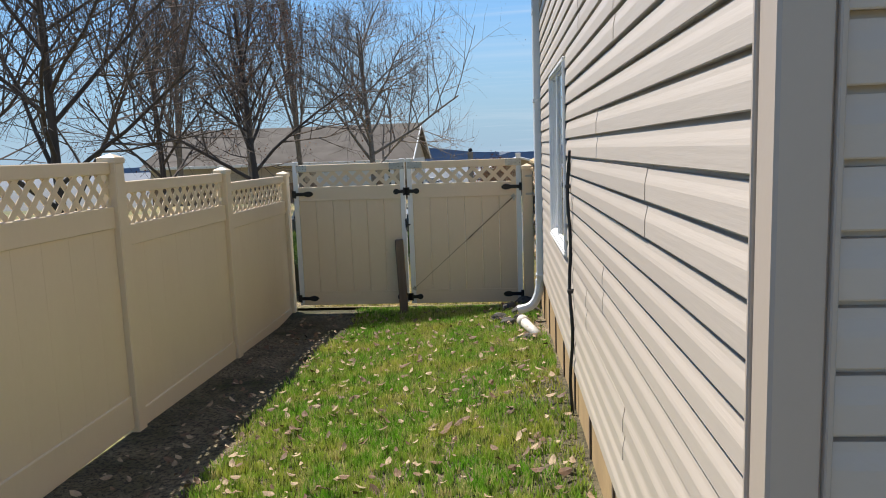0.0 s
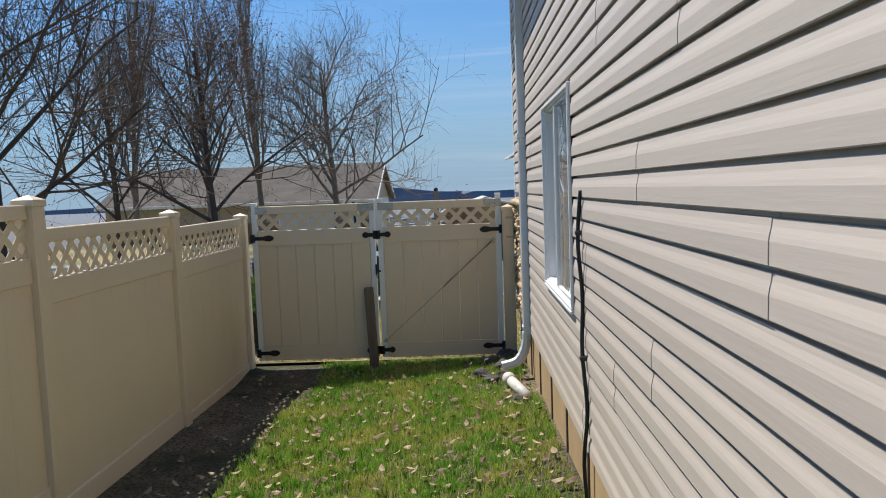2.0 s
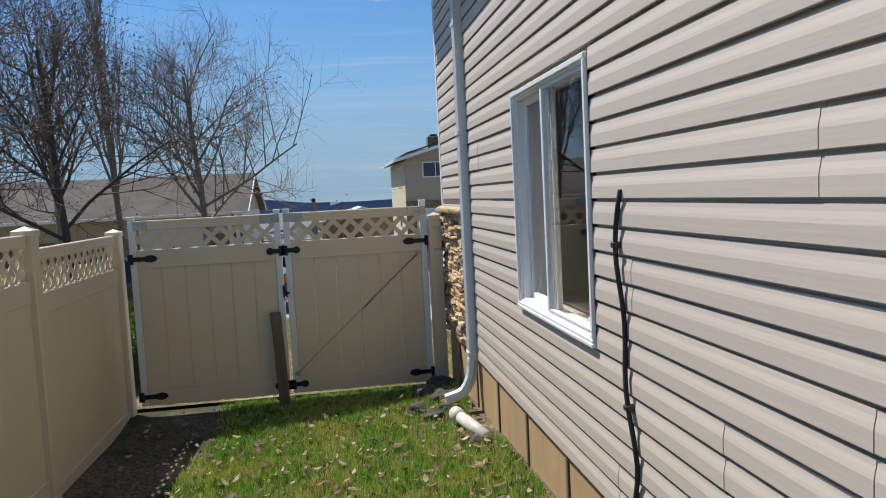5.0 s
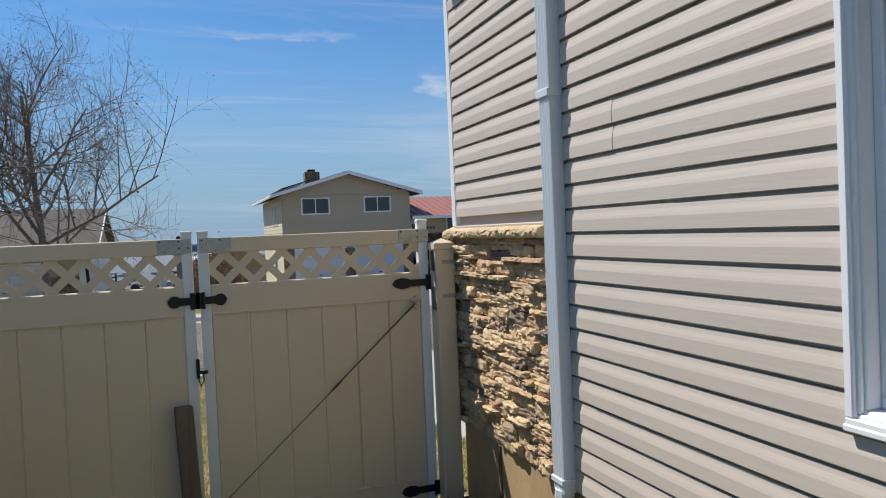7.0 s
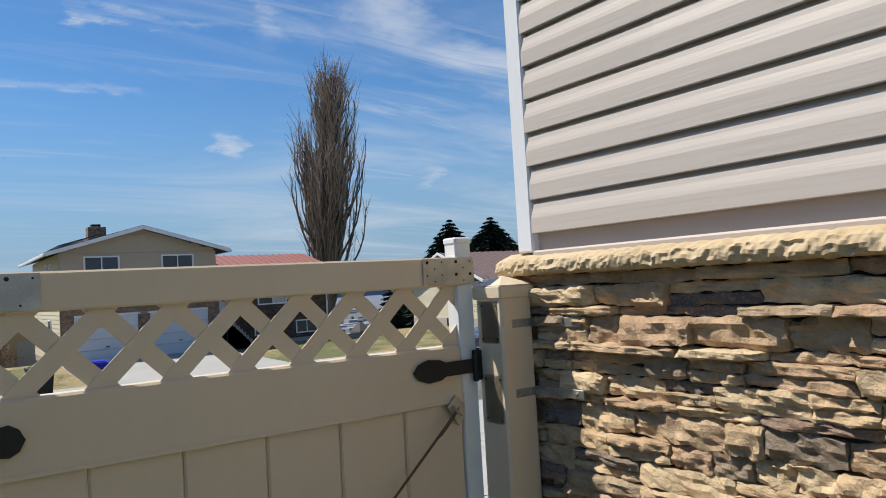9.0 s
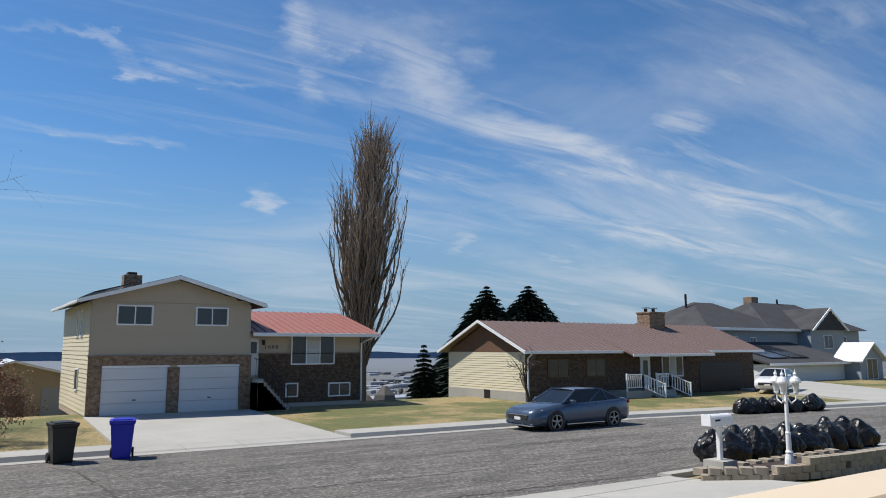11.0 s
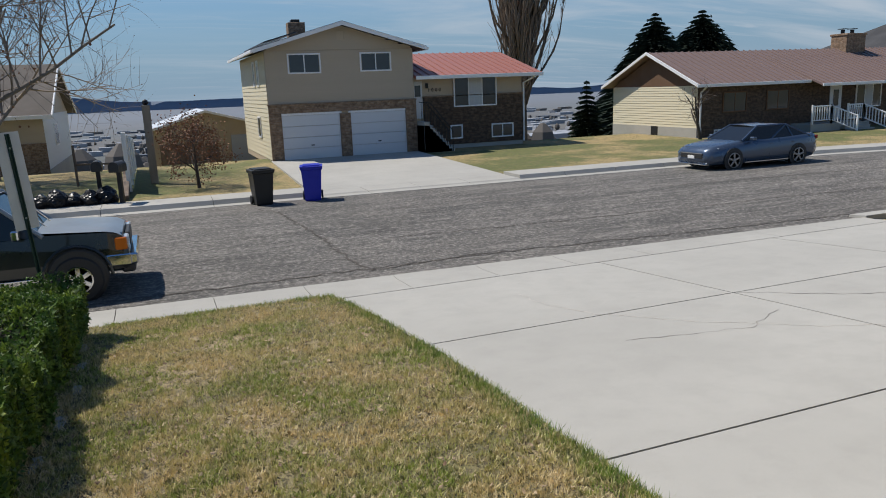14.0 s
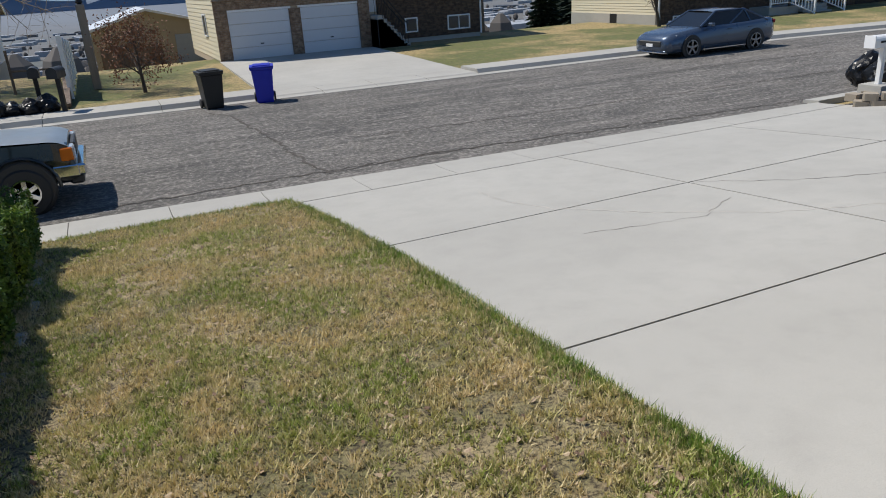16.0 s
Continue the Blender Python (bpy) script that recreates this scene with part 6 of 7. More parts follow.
    rm_.lathe([(r * rimr, 0), (r * rimr, 0.012), (r * rimr * 0.9, 0.014), (r * rimr * 0.88, 0.0)], 28, (0, 0, 0), pose(0, yo, 0, -90 * s, 0, 0))
    for k in range(spokes):
        a = 360 * k / spokes
        rm_.box(-0.035, -0.006, 0.02, 0.035, 0.010, r * rimr * 0.92, 0.006, pose(0, yo + s * 0.004, 0) @ pose(0, 0, 0, 0, a, 0))
    rm_.lathe([(0.06, 0), (0.06, 0.02), (0.03, 0.025)], 14, (0, 0, 0), pose(0, yo, 0, -90 * s, 0, 0))
    rm_.ob("rim", rimmat or M_RIM, o)
    Mesh().lathe([(r * rimr * 0.9, 0), (r * rimr * 0.9, 0.002)], 20, (0, 0, 0), pose(0, yo - s * 0.006, 0, -90 * s, 0, 0)).ob("brake", M_BLACKP, o)


def loft(stations):
    """Stations along x: (x, z of the sill, z of the shoulder, z of the top, half width, half width of the top)."""
    m = Mesh()
    k = 12
    for x, zl, zs, zt, w, wt in stations:
        half = [(w * 0.80, zl), (w * 0.96, zl + 0.06), (w, (zl + zs) / 2), (w * 0.985, zs), (wt, zt - 0.02), (wt * 0.86, zt)]
        m.v += [(x, -a, b) for a, b in half] + [(x, a, b) for a, b in half[::-1]]
    n = len(stations)
    for i in range(n - 1):
        for j in range(k):
            m.f.append((i * k + j, i * k + (j + 1) % k, (i + 1) * k + (j + 1) % k, (i + 1) * k + j))
    m.f.append(tuple(range(k))[::-1])
    m.f.append(tuple((n - 1) * k + j for j in range(k)))
    return m


def cabin(parent, pts, wb, wr, zb, zr, body, glass, posts):
    """Greenhouse: pts are x of windscreen foot, windscreen head, back light head, back light foot."""
    xa, xb, xc, xd = pts
    g = Mesh()
    g.add([(xa, -wb, zb), (xb, -wr, zr), (xc, -wr, zr), (xd, -wb, zb), (xa, wb, zb), (xb, wr, zr), (xc, wr, zr), (xd, wb, zb)],
          [(0, 1, 5, 4), (3, 7, 6, 2), (0, 3, 2, 1), (4, 5, 6, 7), (0, 4, 7, 3), (1, 2, 6, 5)])
    g.ob("window_glass", glass, parent)
    r = Mesh()
    n = 8
    for i in range(n + 1):
        x = lerp(xb + 0.06, xc - 0.06, i / n)
        c = 0.035 * math.sin(math.pi * i / n)
        r.v += [(x, lerp(-wr - 0.015, wr + 0.015, j / 8), zr - 0.02 + c + 0.035 * (1 - (j / 4 - 1) ** 2)) for j in range(9)]
    r.f = [(i * 9 + j, (i + 1) * 9 + j, (i + 1) * 9 + j + 1, i * 9 + j + 1) for i in range(n) for j in range(8)]
    r.f = [f[::-1] for f in r.f]
    r.ob("roof", body, parent, smooth=True)
    pl = Mesh()
    for s in (-1, 1):
        pl.tube([(xa, s * wb, zb), (xb, s * wr, zr), (xc, s * wr, zr), (xd, s * wb, zb)], 0.035, 6)
        for u in posts:
            xx = lerp(xa, xd, u)
            t = min(max(xx, xb), xc)
            pl.tube([(xx, s * (wb + 0.004), zb), (t, s * (wr + 0.004), zr)], 0.032, 6)
    pl.ob("roof_frame", body, parent)


def sedan(name, label, at, rz, body):
    c = thing(name, label, "car", at, rz)
    L = [(2.45, 0.34, 0.50, 0.58, 0.62, 0.50), (2.38, 0.22, 0.58, 0.72, 0.80, 0.66), (2.1, 0.18, 0.66, 0.82, 0.88, 0.76), (1.5, 0.17, 0.72, 0.90, 0.92, 0.80), (0.95, 0.17, 0.78, 0.97, 0.925, 0.82),
         (0.0, 0.17, 0.84, 0.98, 0.925, 0.86), (-1.0, 0.17, 0.88, 1.00, 0.925, 0.86), (-1.7, 0.18, 0.90, 1.04, 0.91, 0.84), (-2.2, 0.22, 0.88, 1.05, 0.86, 0.78), (-2.42, 0.32, 0.82, 1.00, 0.76, 0.68), (-2.47, 0.40, 0.7, 0.8, 0.66, 0.55)]
    loft(L).ob("body", body, c, smooth=True)
    cabin(c, (1.05, 0.25, -1.05, -2.0), 0.83, 0.62, 0.96, 1.40, body, M_CARGL, (0.42, 0.74))
    for x in (1.45, -1.40):
        for s in (-1, 1):
            # black disc paints the shaded wheel opening; the body has no cutout
            Mesh().lathe([(0.40, 0), (0.40, 0.02)], 24, (0, 0, 0), pose(x, s * 0.912, 0.35, -90 * s, 0, 0)).ob("wheel_opening_dark", M_BLACKP, c)
            wheel(c, x, s * 0.835, 0.335, 0.21, s, 5, 0.76)
    for s in (-1, 1):
        Mesh().box(-0.22, -0.035, -0.05, 0.22, 0.035, 0.05, 0.02, pose(2.18, s * 0.70, 0.70, 0, 8, -s * 28)).ob("headlight", M_LENS, c)
        Mesh().box(-0.05, -0.2, -0.06, 0.05, 0.2, 0.06, 0.02, pose(-2.36, s * 0.62, 0.90)).ob("tail_light", M_RED, c)
        mi = Mesh().box(-0.09, -0.10, -0.06, 0.07, 0.10, 0.06, 0.03, pose(0.72, s * 0.99, 1.02))
        mi.ob("mirror", body, c)
        for x in (-0.05, -1.0):
            Mesh().box(x - 0.22, s * 0.925 - 0.012, 0.80, x - 0.04, s * 0.925 + 0.012, 0.83, 0.006).ob("door_handle", body, c)
        Mesh().box(-0.95, s * 0.93 - 0.006, 0.22, 0.95, s * 0.93 + 0.006, 0.25, 0.003).ob("sill_trim", M_CHROME, c)
    Mesh().box(2.36, -0.55, 0.42, 2.47, 0.55, 0.60, 0.03).ob("grille", M_BLACKP, c)
    Mesh().box(2.44, -0.17, 0.40, 2.475, 0.17, 0.51, 0.008).ob("number_plate", M_WHITE, c)
    Mesh().box(2.30, -0.70, 0.20, 2.44, 0.70, 0.24, 0.015).ob("front_lip", M_CHROME, c)
    return c


sedan("sedan", "slate blue sedan parked at the far kerb", (18.15, 29.35, -0.93), 180, M_PBLUE)
sedan("sedan", "white sedan parked on a driveway", (44.3, 37.4, -0.83), 200, M_PWHITE)


def truck():
    c = thing("pickup_truck", "old dark green four-wheel-drive truck with faded bonnet", "truck", (-4.15, 22.45, -0.93), 0)
    L = [(2.20, 0.42, 0.62, 0.72, 0.80, 0.70), (2.12, 0.40, 0.72, 1.02, 0.84, 0.78), (1.9, 0.40, 0.80, 1.08, 0.85, 0.80), (1.0, 0.40, 0.86, 1.12, 0.85, 0.80), (0.85, 0.40, 0.88, 1.10, 0.85, 0.80),
         (-0.5, 0.40, 0.88, 1.08, 0.85, 0.82), (-2.1, 0.40, 0.88, 1.08, 0.85, 0.82), (-2.3, 0.45, 0.88, 1.06, 0.82, 0.80)]
    loft(L).ob("body", M_PGREEN, c, smooth=False)
    hd = Mesh()
    n = 10
    for i in range(n + 1):
        x = lerp(2.12, 0.92, i / n)
        for j in range(9):
            y = lerp(-0.80, 0.80, j / 8)
            hd.v.append((x, y, 1.065 + 0.075 * i / n + 0.035 * (1 - (j / 4 - 1) ** 4) - 0.07 * max(0, 1 - i / 2) ** 2))
    hd.f = [(i * 9 + j, i * 9 + j + 1, (i + 1) * 9 + j + 1, (i + 1) * 9 + j) for i in range(n) for j in range(8)]
    hd.f = [f[::-1] for f in hd.f]
    hd.ob("bonnet", M_PFADE, c, smooth=True)
    cabin(c, (1.0, 0.30, -2.05, -2.28), 0.80, 0.66, 1.08, 1.70, M_PFADE, M_CARGL, (0.36, 0.66))
    Mesh().box(-0.55, -0.36, 1.745, 0.05, 0.36, 1.77, 0.01).ob("sunroof", M_CARGL, c)
    for x in (1.42, -1.35):
        for s in (-1, 1):
            # the truck's shaded wheel openings are black discs on the uncut side too
            Mesh().lathe([(0.45, 0), (0.45, 0.025), (0.41, 0.05)], 24, (0, 0, 0), pose(x, s * 0.845, 0.42, -90 * s, 0, 0)).ob("wheel_opening_dark", M_BLACKP, c)
            wheel(c, x, s * 0.80, 0.37, 0.25, s, 6, 0.58, M_CHROME)
            fl = Mesh().tube([(x + 0.50 * math.cos(a), s * 0.88, 0.40 + 0.50 * math.sin(a)) for a in [math.pi * k / 10 for k in range(11)]], 0.03, 6)
            fl.ob("fender_flare", M_PGREEN, c)
    bp = Mesh()
    bp.box(2.16, -0.84, 0.52, 2.32, 0.84, 0.70, 0.03)
    bp.box(1.85, -0.87, 0.52, 2.22, -0.80, 0.70, 0.03)
    bp.box(1.85, 0.80, 0.52, 2.22, 0.87, 0.70, 0.03)
    bp.ob("bumper", M_CHROME, c)
    Mesh().box(2.05, -0.78, 0.38, 2.26, 0.78, 0.52, 0.03).ob("valance", M_BLACKP, c)
    Mesh().box(2.14, -0.42, 0.76, 2.22, 0.42, 0.98, 0.02).ob("grille", M_BLACKP, c)
    for s in (-1, 1):
        Mesh().box(2.10, s * 0.62 - 0.15, 0.77, 2.21, s * 0.62 + 0.15, 0.97, 0.02).ob("headlight", M_LENS, c)
        Mesh().box(2.00, s * 0.82 - 0.035, 0.77, 2.18, s * 0.82 + 0.035, 0.97, 0.02).ob("indicator", M_AMBER, c)
        mi = Mesh().box(0.62, s * 1.0 - 0.10, 1.10, 0.72, s * 1.0 + 0.10, 1.26, 0.03)
        mi.box(0.64, s * 0.84, 1.14, 0.70, s * 0.95, 1.18, 0.01)
        mi.ob("mirror", M_CHROME, c)
        for x in (-0.2, -1.25):
            Mesh().box(x - 0.1, s * 0.86 - 0.012, 0.95, x + 0.1, s * 0.86 + 0.012, 1.0, 0.008).ob("door_handle", M_CHROME, c)
        Mesh().box(-0.95, s * 0.86 - 0.01, 0.42, 0.9, s * 0.86 + 0.01, 0.45, 0.006).ob("sill_trim", M_CHROME, c)
    for y in (-0.35, 0.25):
        Mesh().tube([(1.05, y, 1.13), (0.75, y + 0.45, 1.32)], 0.010, 5).ob("wiper", M_BLACKP, c)


truck()

# ---- bins, mailboxes, sign, lamp, planter ----
M_BINB = surface("black_bin_plastic", (0.012, 0.013, 0.012), (0.022, 0.022, 0.02), 0.5, big=3, small=60, amount=0.5)
M_BINU = surface("blue_bin_plastic", (0.018, 0.03, 0.46), (0.012, 0.02, 0.32), 0.45, big=3, small=60, amount=0.4)


def wheelie_bin(label, at, rz, mat):
    b = thing("wheelie_bin", label, "bin", at, rz, "bins at the kerb")
    bd = Mesh()
    lv = [(0.0, 0.21, 0.22), (0.05, 0.23, 0.24), (0.9, 0.29, 0.31), (0.93, 0.32, 0.34), (0.98, 0.32, 0.34)]
    for z, a, c in lv:
        bd.v += [(-a, -c, z), (a, -c, z), (a, c, z), (-a, c, z)]
    bd.f = [(i * 4 + j, i * 4 + (j + 1) % 4, (i + 1) * 4 + (j + 1) % 4, (i + 1) * 4 + j) for i in range(4) for j in range(4)] + [(3, 2, 1, 0), (16, 17, 18, 19)]
    bd.ob("body", mat, b)
    ld = Mesh().box(-0.33, -0.37, 0.98, 0.33, 0.35, 1.02, 0.015)
    ld.box(-0.24, -0.30, 1.02, 0.24, 0.28, 1.05, 0.02)
    ld.ob("lid", mat, b)
    Mesh().tube([(-0.24, 0.36, 0.93), (-0.24, 0.42, 0.96), (0.24, 0.42, 0.96), (0.24, 0.36, 0.93)], 0.018, 8).ob("handle", mat, b)
    for s in (-1, 1):
        Mesh().lathe([(0.10, -0.03), (0.13, -0.02), (0.13, 0.02), (0.10, 0.03)], 16, (0, 0, 0), pose(s * 0.27, 0.22, 0.13, 0, 90, 0)).ob("wheel", M_RUBBER, b)


wheelie_bin("black wheeled refuse bin standing in the gutter", (1.32, 30.35, -0.92), 6, M_BINB)
wheelie_bin("blue wheeled recycling bin standing in the gutter", (2.78, 30.35, -0.92), -12, M_BINU)

mb = thing("mailbox", "white mailbox on a white post set in a concrete tub", "mailbox", (13.35, 19.35, -0.85), 0)
Mesh().prism([(-0.28, 0.0), (0.28, 0.0), (0.25, 0.36), (-0.25, 0.36)], 1, -0.26, 0.26).ob("tub", M_CONC2, mb)
Mesh().box(-0.05, -0.05, 0.3, 0.05, 0.05, 1.12, 0.006).ob("post", M_WHITE, mb)
bxm = Mesh()
arch = [(-0.12, 0), (0.12, 0), (0.12, 0.15)] + [(0.12 * math.cos(a), 0.15 + 0.10 * math.sin(a)) for a in [math.pi * k / 8 for k in range(1, 8)]] + [(-0.12, 0.15)]
bxm.prism([(y, z + 1.12) for y, z in arch], 0, -0.42, 0.36)
bxm.ob("box", M_TRIMW, mb)
Mesh().box(-0.44, -0.125, 1.12, -0.42, 0.125, 1.37, 0.008).ob("door", M_TRIMW, mb)
Mesh().box(-0.28, -0.135, 1.22, -0.10, -0.125, 1.26, 0.003).ob("flag", M_IRON, mb)


def post_mailbox(at, rz, label):
    m = thing("mailbox", label, "mailbox", at, rz, "dark mailboxes across the street")
    Mesh().box(-0.06, -0.06, 0, 0.06, 0.06, 0.95, 0.008).ob("post", M_IRON, m)
    b = Mesh()
    b.prism([(y * 1.2, z * 1.2 + 0.95) for y, z in arch], 0, -0.35, 0.25)
    b.ob("box", M_BLACKP, m)


post_mailbox((-2.45, 32.2, -0.8), 70, "dark mailbox on a thick dark post")
post_mailbox((-3.05, 32.9, -0.8), 90, "small dark mailbox on a thin post")

sg = thing("street_sign", "leaning green steel sign post with a white board seen from behind", "sign", (-2.93, 19.75, -0.86), 0)
lean = pose(0, 0, 0, 0, -3.5, 0)
sgp = Mesh().prism([(-0.028, -0.012), (-0.012, 0.012), (0.012, 0.012), (0.028, -0.012), (0.018, -0.016), (0.0, 0.002), (-0.018, -0.016)], 2, 0.0, 2.68, lean)
M_GPOST = surface("green_steel_post", (0.03, 0.06, 0.045), (0.02, 0.035, 0.028), 0.5, 0.4, big=6, small=80, amount=0.5)
sgp.ob("post", M_GPOST, sg)
M_SIGNB = surface("weathered_aluminium_board", (0.58, 0.57, 0.53), (0.46, 0.45, 0.42), 0.55, 0.1, big=4, small=60, amount=0.4)
Mesh().box(-0.16, 0.014, 1.45, 0.155, 0.020, 2.70, 0.002, lean @ pose(0, 0, 0, 0, 0, 38)).ob("board", M_SIGNB, sg)
for z in (1.6, 2.5):
    Mesh().lathe([(0.012, 0), (0.012, 0.012)], 8, (0, 0, 0), lean @ pose(0, -0.014, z, 90, 0, 0)).ob("bolt", M_ZINC, sg)

lp = thing("garden_lamp", "white cast garden lamp post with three lanterns", "lamp", (14.75, 18.55, -0.80), 0)
Mesh().lathe([(0.17, 0), (0.17, 0.05), (0.12, 0.08), (0.10, 0.30), (0.075, 0.42), (0.085, 0.46), (0.06, 0.50), (0.055, 0.85), (0.065, 0.88), (0.045, 0.92), (0.040, 1.95), (0.055, 2.0), (0.02, 2.05)], 16).ob("post", M_TRIMW, lp)
M_FROST = surface("frosted_glass", (0.62, 0.62, 0.58), (0.5, 0.5, 0.47), 0.3, big=6, small=60, amount=0.3, relief=0)
for k, (dx, dy, dz_) in enumerate(((-0.26, -0.1, 1.80), (0.26, -0.1, 1.80), (0.06, 0.26, 1.80), )):
    ln = new("lantern")
    ln.parent = lp
    ln.matrix_basis = pose(dx, dy, dz_)
    Mesh().lathe([(0.05, 0.0), (0.06, 0.03), (0.085, 0.20)], 8).ob("glass", M_FROST, ln)
    Mesh().lathe([(0.12, 0.20), (0.125, 0.24), (0.09, 0.31), (0.03, 0.35), (0.03, 0.38), (0.045, 0.40), (0.02, 0.44), (0.005, 0.50)], 12).ob("cap", M_TRIMW, ln)
    Mesh().lathe([(0.03, -0.06), (0.055, -0.03), (0.055, 0.0)], 10).ob("base", M_TRIMW, ln)
    Mesh().tube([(0, 0, -0.05), (-dx * 0.05, -dy * 0.05, -0.18), (-dx * 0.5, -dy * 0.5, -0.26), (-dx, -dy, -0.10)], 0.018, 6).ob("arm", M_TRIMW, lp).matrix_basis = pose(dx, dy, dz_)

pw = thing("planter_wall", "low curved planter wall of tan split-faced blocks", "planter", (0, 0, 0))
M_BLOCK = surface("split_face_block", (0.40, 0.34, 0.26), (0.26, 0.22, 0.17), 0.95, big=6, small=40, amount=0.7, relief=0.6, rand=0.35)
blk = raw("block", *(lambda q: (q.v, q.f))(Mesh().prism([(-0.145, -0.13), (-0.10, -0.155), (0.10, -0.155), (0.145, -0.13), (0.12, 0.11), (-0.12, 0.11)], 2, 0.0, 0.142)), M_BLOCK)
path_pts = [(12.55, 19.1), (12.75, 18.85), (13.4, 18.1), (14.2, 17.75), (15.2, 17.55), (16.4, 17.5), (18.5, 17.6)]
for course in range(3):
    d = 0.15 * (course % 2)
    for (xa, ya), (xb, yb) in zip(path_pts, path_pts[1:]):
        ln = math.hypot(xb - xa, yb - ya)
        an = math.degrees(math.atan2(yb - ya, xb - xa))
        s = d
        while s < ln:
            x, y = lerp(xa, xb, s / ln), lerp(ya, yb, s / ln)
            if not (course == 2 and x < 14.0):
                piece("block", blk, pw, pose(x, y, gz(x, y) - 0.02 + 0.145 * course, 0, 0, an))
            s += 0.295
for k in range(12):
    x, y = lerp(12.7, 18.0, k / 11), 19.35
    piece("block", blk, pw, pose(x, y, gz(x, y) + 0.09, 0, 0, 180 + 3 * math.sin(k)))
M_MULCH = surface("dark_mulch", (0.06, 0.04, 0.03), (0.025, 0.018, 0.014), 0.95, big=9, small=40, amount=0.9, relief=1.0)
tagged(slab("mulch_bed", [(12.75, 19.1), (13.5, 18.2), (14.3, 17.85), (18.4, 17.7), (18.4, 19.3), (13.0, 19.3)], lambda x, y: gz(x, y) + 0.16, 0.3, M_MULCH), "dark bark mulch inside the planter wall", "mulch", kind="structure")

# ---- bags of rubbish ----
M_BAG = surface("black_bag_film", (0.006, 0.006, 0.0065), (0.010, 0.010, 0.011), 0.33, spec=0.3, big=5, small=30, amount=0.3, relief=0.5)


def bag_mesh(seed):
    b = bmesh.new()
    bmesh.ops.create_icosphere(b, subdivisions=4, radius=1)
    for v in b.verts:
        q = v.co.copy()
        k = 1 + 0.22 * noise.noise(q * 1.6 + Vector((seed * 7.1, 0, 0))) + 0.10 * abs(noise.noise(q * 4.5 + Vector((0, seed * 3.3, 0)))) + 0.05 * noise.noise(q * 9.5 + Vector((seed, 0, 2)))
        z = q.z * k
        if q.z > 0.86:
            z += (q.z - 0.86) * 2.2
        v.co = (q.x * k, q.y * k, max(z * 0.85, -0.55) + 0.55)
    me = bpy.data.meshes.new("garbage_bag")
    b.to_mesh(me)
    b.free()
    me.materials.append(M_BAG)
    return me


BAGS = [bag_mesh(i + 1) for i in range(5)]
rng = random.Random(21)


def bag(x, y, z, s, group, label):
    o = new("garbage_bag", rng.choice(BAGS))
    o.matrix_basis = pose(x, y, z, rng.uniform(-6, 6), rng.uniform(-6, 6), rng.uniform(0, 360)) @ Matrix.Diagonal((s * rng.uniform(0.9, 1.1), s * rng.uniform(0.9, 1.1), s * rng.uniform(0.9, 1.15), 1))
    tagged(o, label, "garbage bag", group)


for i in range(9):
    for j in range(2):
        bag(15.45 + 0.72 * i + rng.uniform(-0.1, 0.1), 20.55 + 0.5 * j - 0.03 * i, -0.92, 0.47, "bags along the near kerb", "full black plastic garbage bag piled at the near kerb")
for i in range(8):
    bag(28.3 + 0.62 * i, far_kerb(28 + 0.62 * i) - 0.55 + rng.uniform(-0.2, 0.2), -0.94, rng.uniform(0.36, 0.5), "bags along the far kerb", "full black plastic garbage bag lying in the far gutter")
for i in range(6):
    bag(-5.0 + 0.42 * i, 32.5 + rng.uniform(-0.1, 0.1), -0.8, rng.uniform(0.26, 0.34), "bags by the mailboxes", "full black garbage bag beside the dark mailboxes")

# white vinyl fence end, pillar and posts beside the neighbour's yard
wf = thing("white_fence", "white vinyl fence running back beside the neighbour's lawn", "fence", (-2.35, 36.0, -0.9), 0)
for k in range(5):
    Mesh().box(-0.07, 2.2 * k - 0.07, 0, 0.07, 2.2 * k + 0.07, 2.0 - 0.16 * k, 0.01).ob("post", M_WHITE, wf)
    if k < 4:
        Mesh().box(-0.03, 2.2 * k + 0.07, 0.15, 0.03, 2.2 * k + 2.13, 1.8 - 0.16 * k, 0.01).ob("panel", M_WHITE, wf)
pl = thing("wood_pillar", "tall weathered wooden pillar beside the outbuilding", "pillar", (-1.55, 38.5, -0.95), 0)
Mesh().box(-0.14, -0.14, 0, 0.14, 0.14, 2.9, 0.02).ob("post", surface("pale_weathered_wood", (0.34, 0.28, 0.21), (0.22, 0.18, 0.13), 0.9, big=2, small=30, amount=0.6, relief=0.4, stretch=(3, 3, 0.3)), pl)
Mesh().lathe([(0.06, 2.9), (0.12, 2.97), (0.09, 3.06), (0.02, 3.1)], 10).ob("finial", M_IRON, pl)
rt = thing("timber_edge", "low weathered timber retaining edge", "edging", (-3.6, 34.0, -0.9), 0)
Mesh().prism([(0, 0), (3.6, 0), (3.6, 0.75), (2.4, 0.45), (0, 0.1)], 0, 1.05, 1.25).ob("beam", M_WOOD, rt)
Mesh().tube([(-0.6, 5.0, 0), (-0.6, 5.0, 1.5)], 0.05, 6).ob("post", M_WOOD, rt)
Mesh().tube([(-0.6, 5.0, 0.8), (1.2, 5.0, 0.75)], 0.04, 6).ob("rail", M_WOOD, rt)

# ---- trees ----
M_BARK = surface("dark_bark", (0.095, 0.076, 0.064), (0.04, 0.03, 0.025), 0.95, big=4, small=30, amount=0.6, relief=0.6, stretch=(2, 2, 0.5))
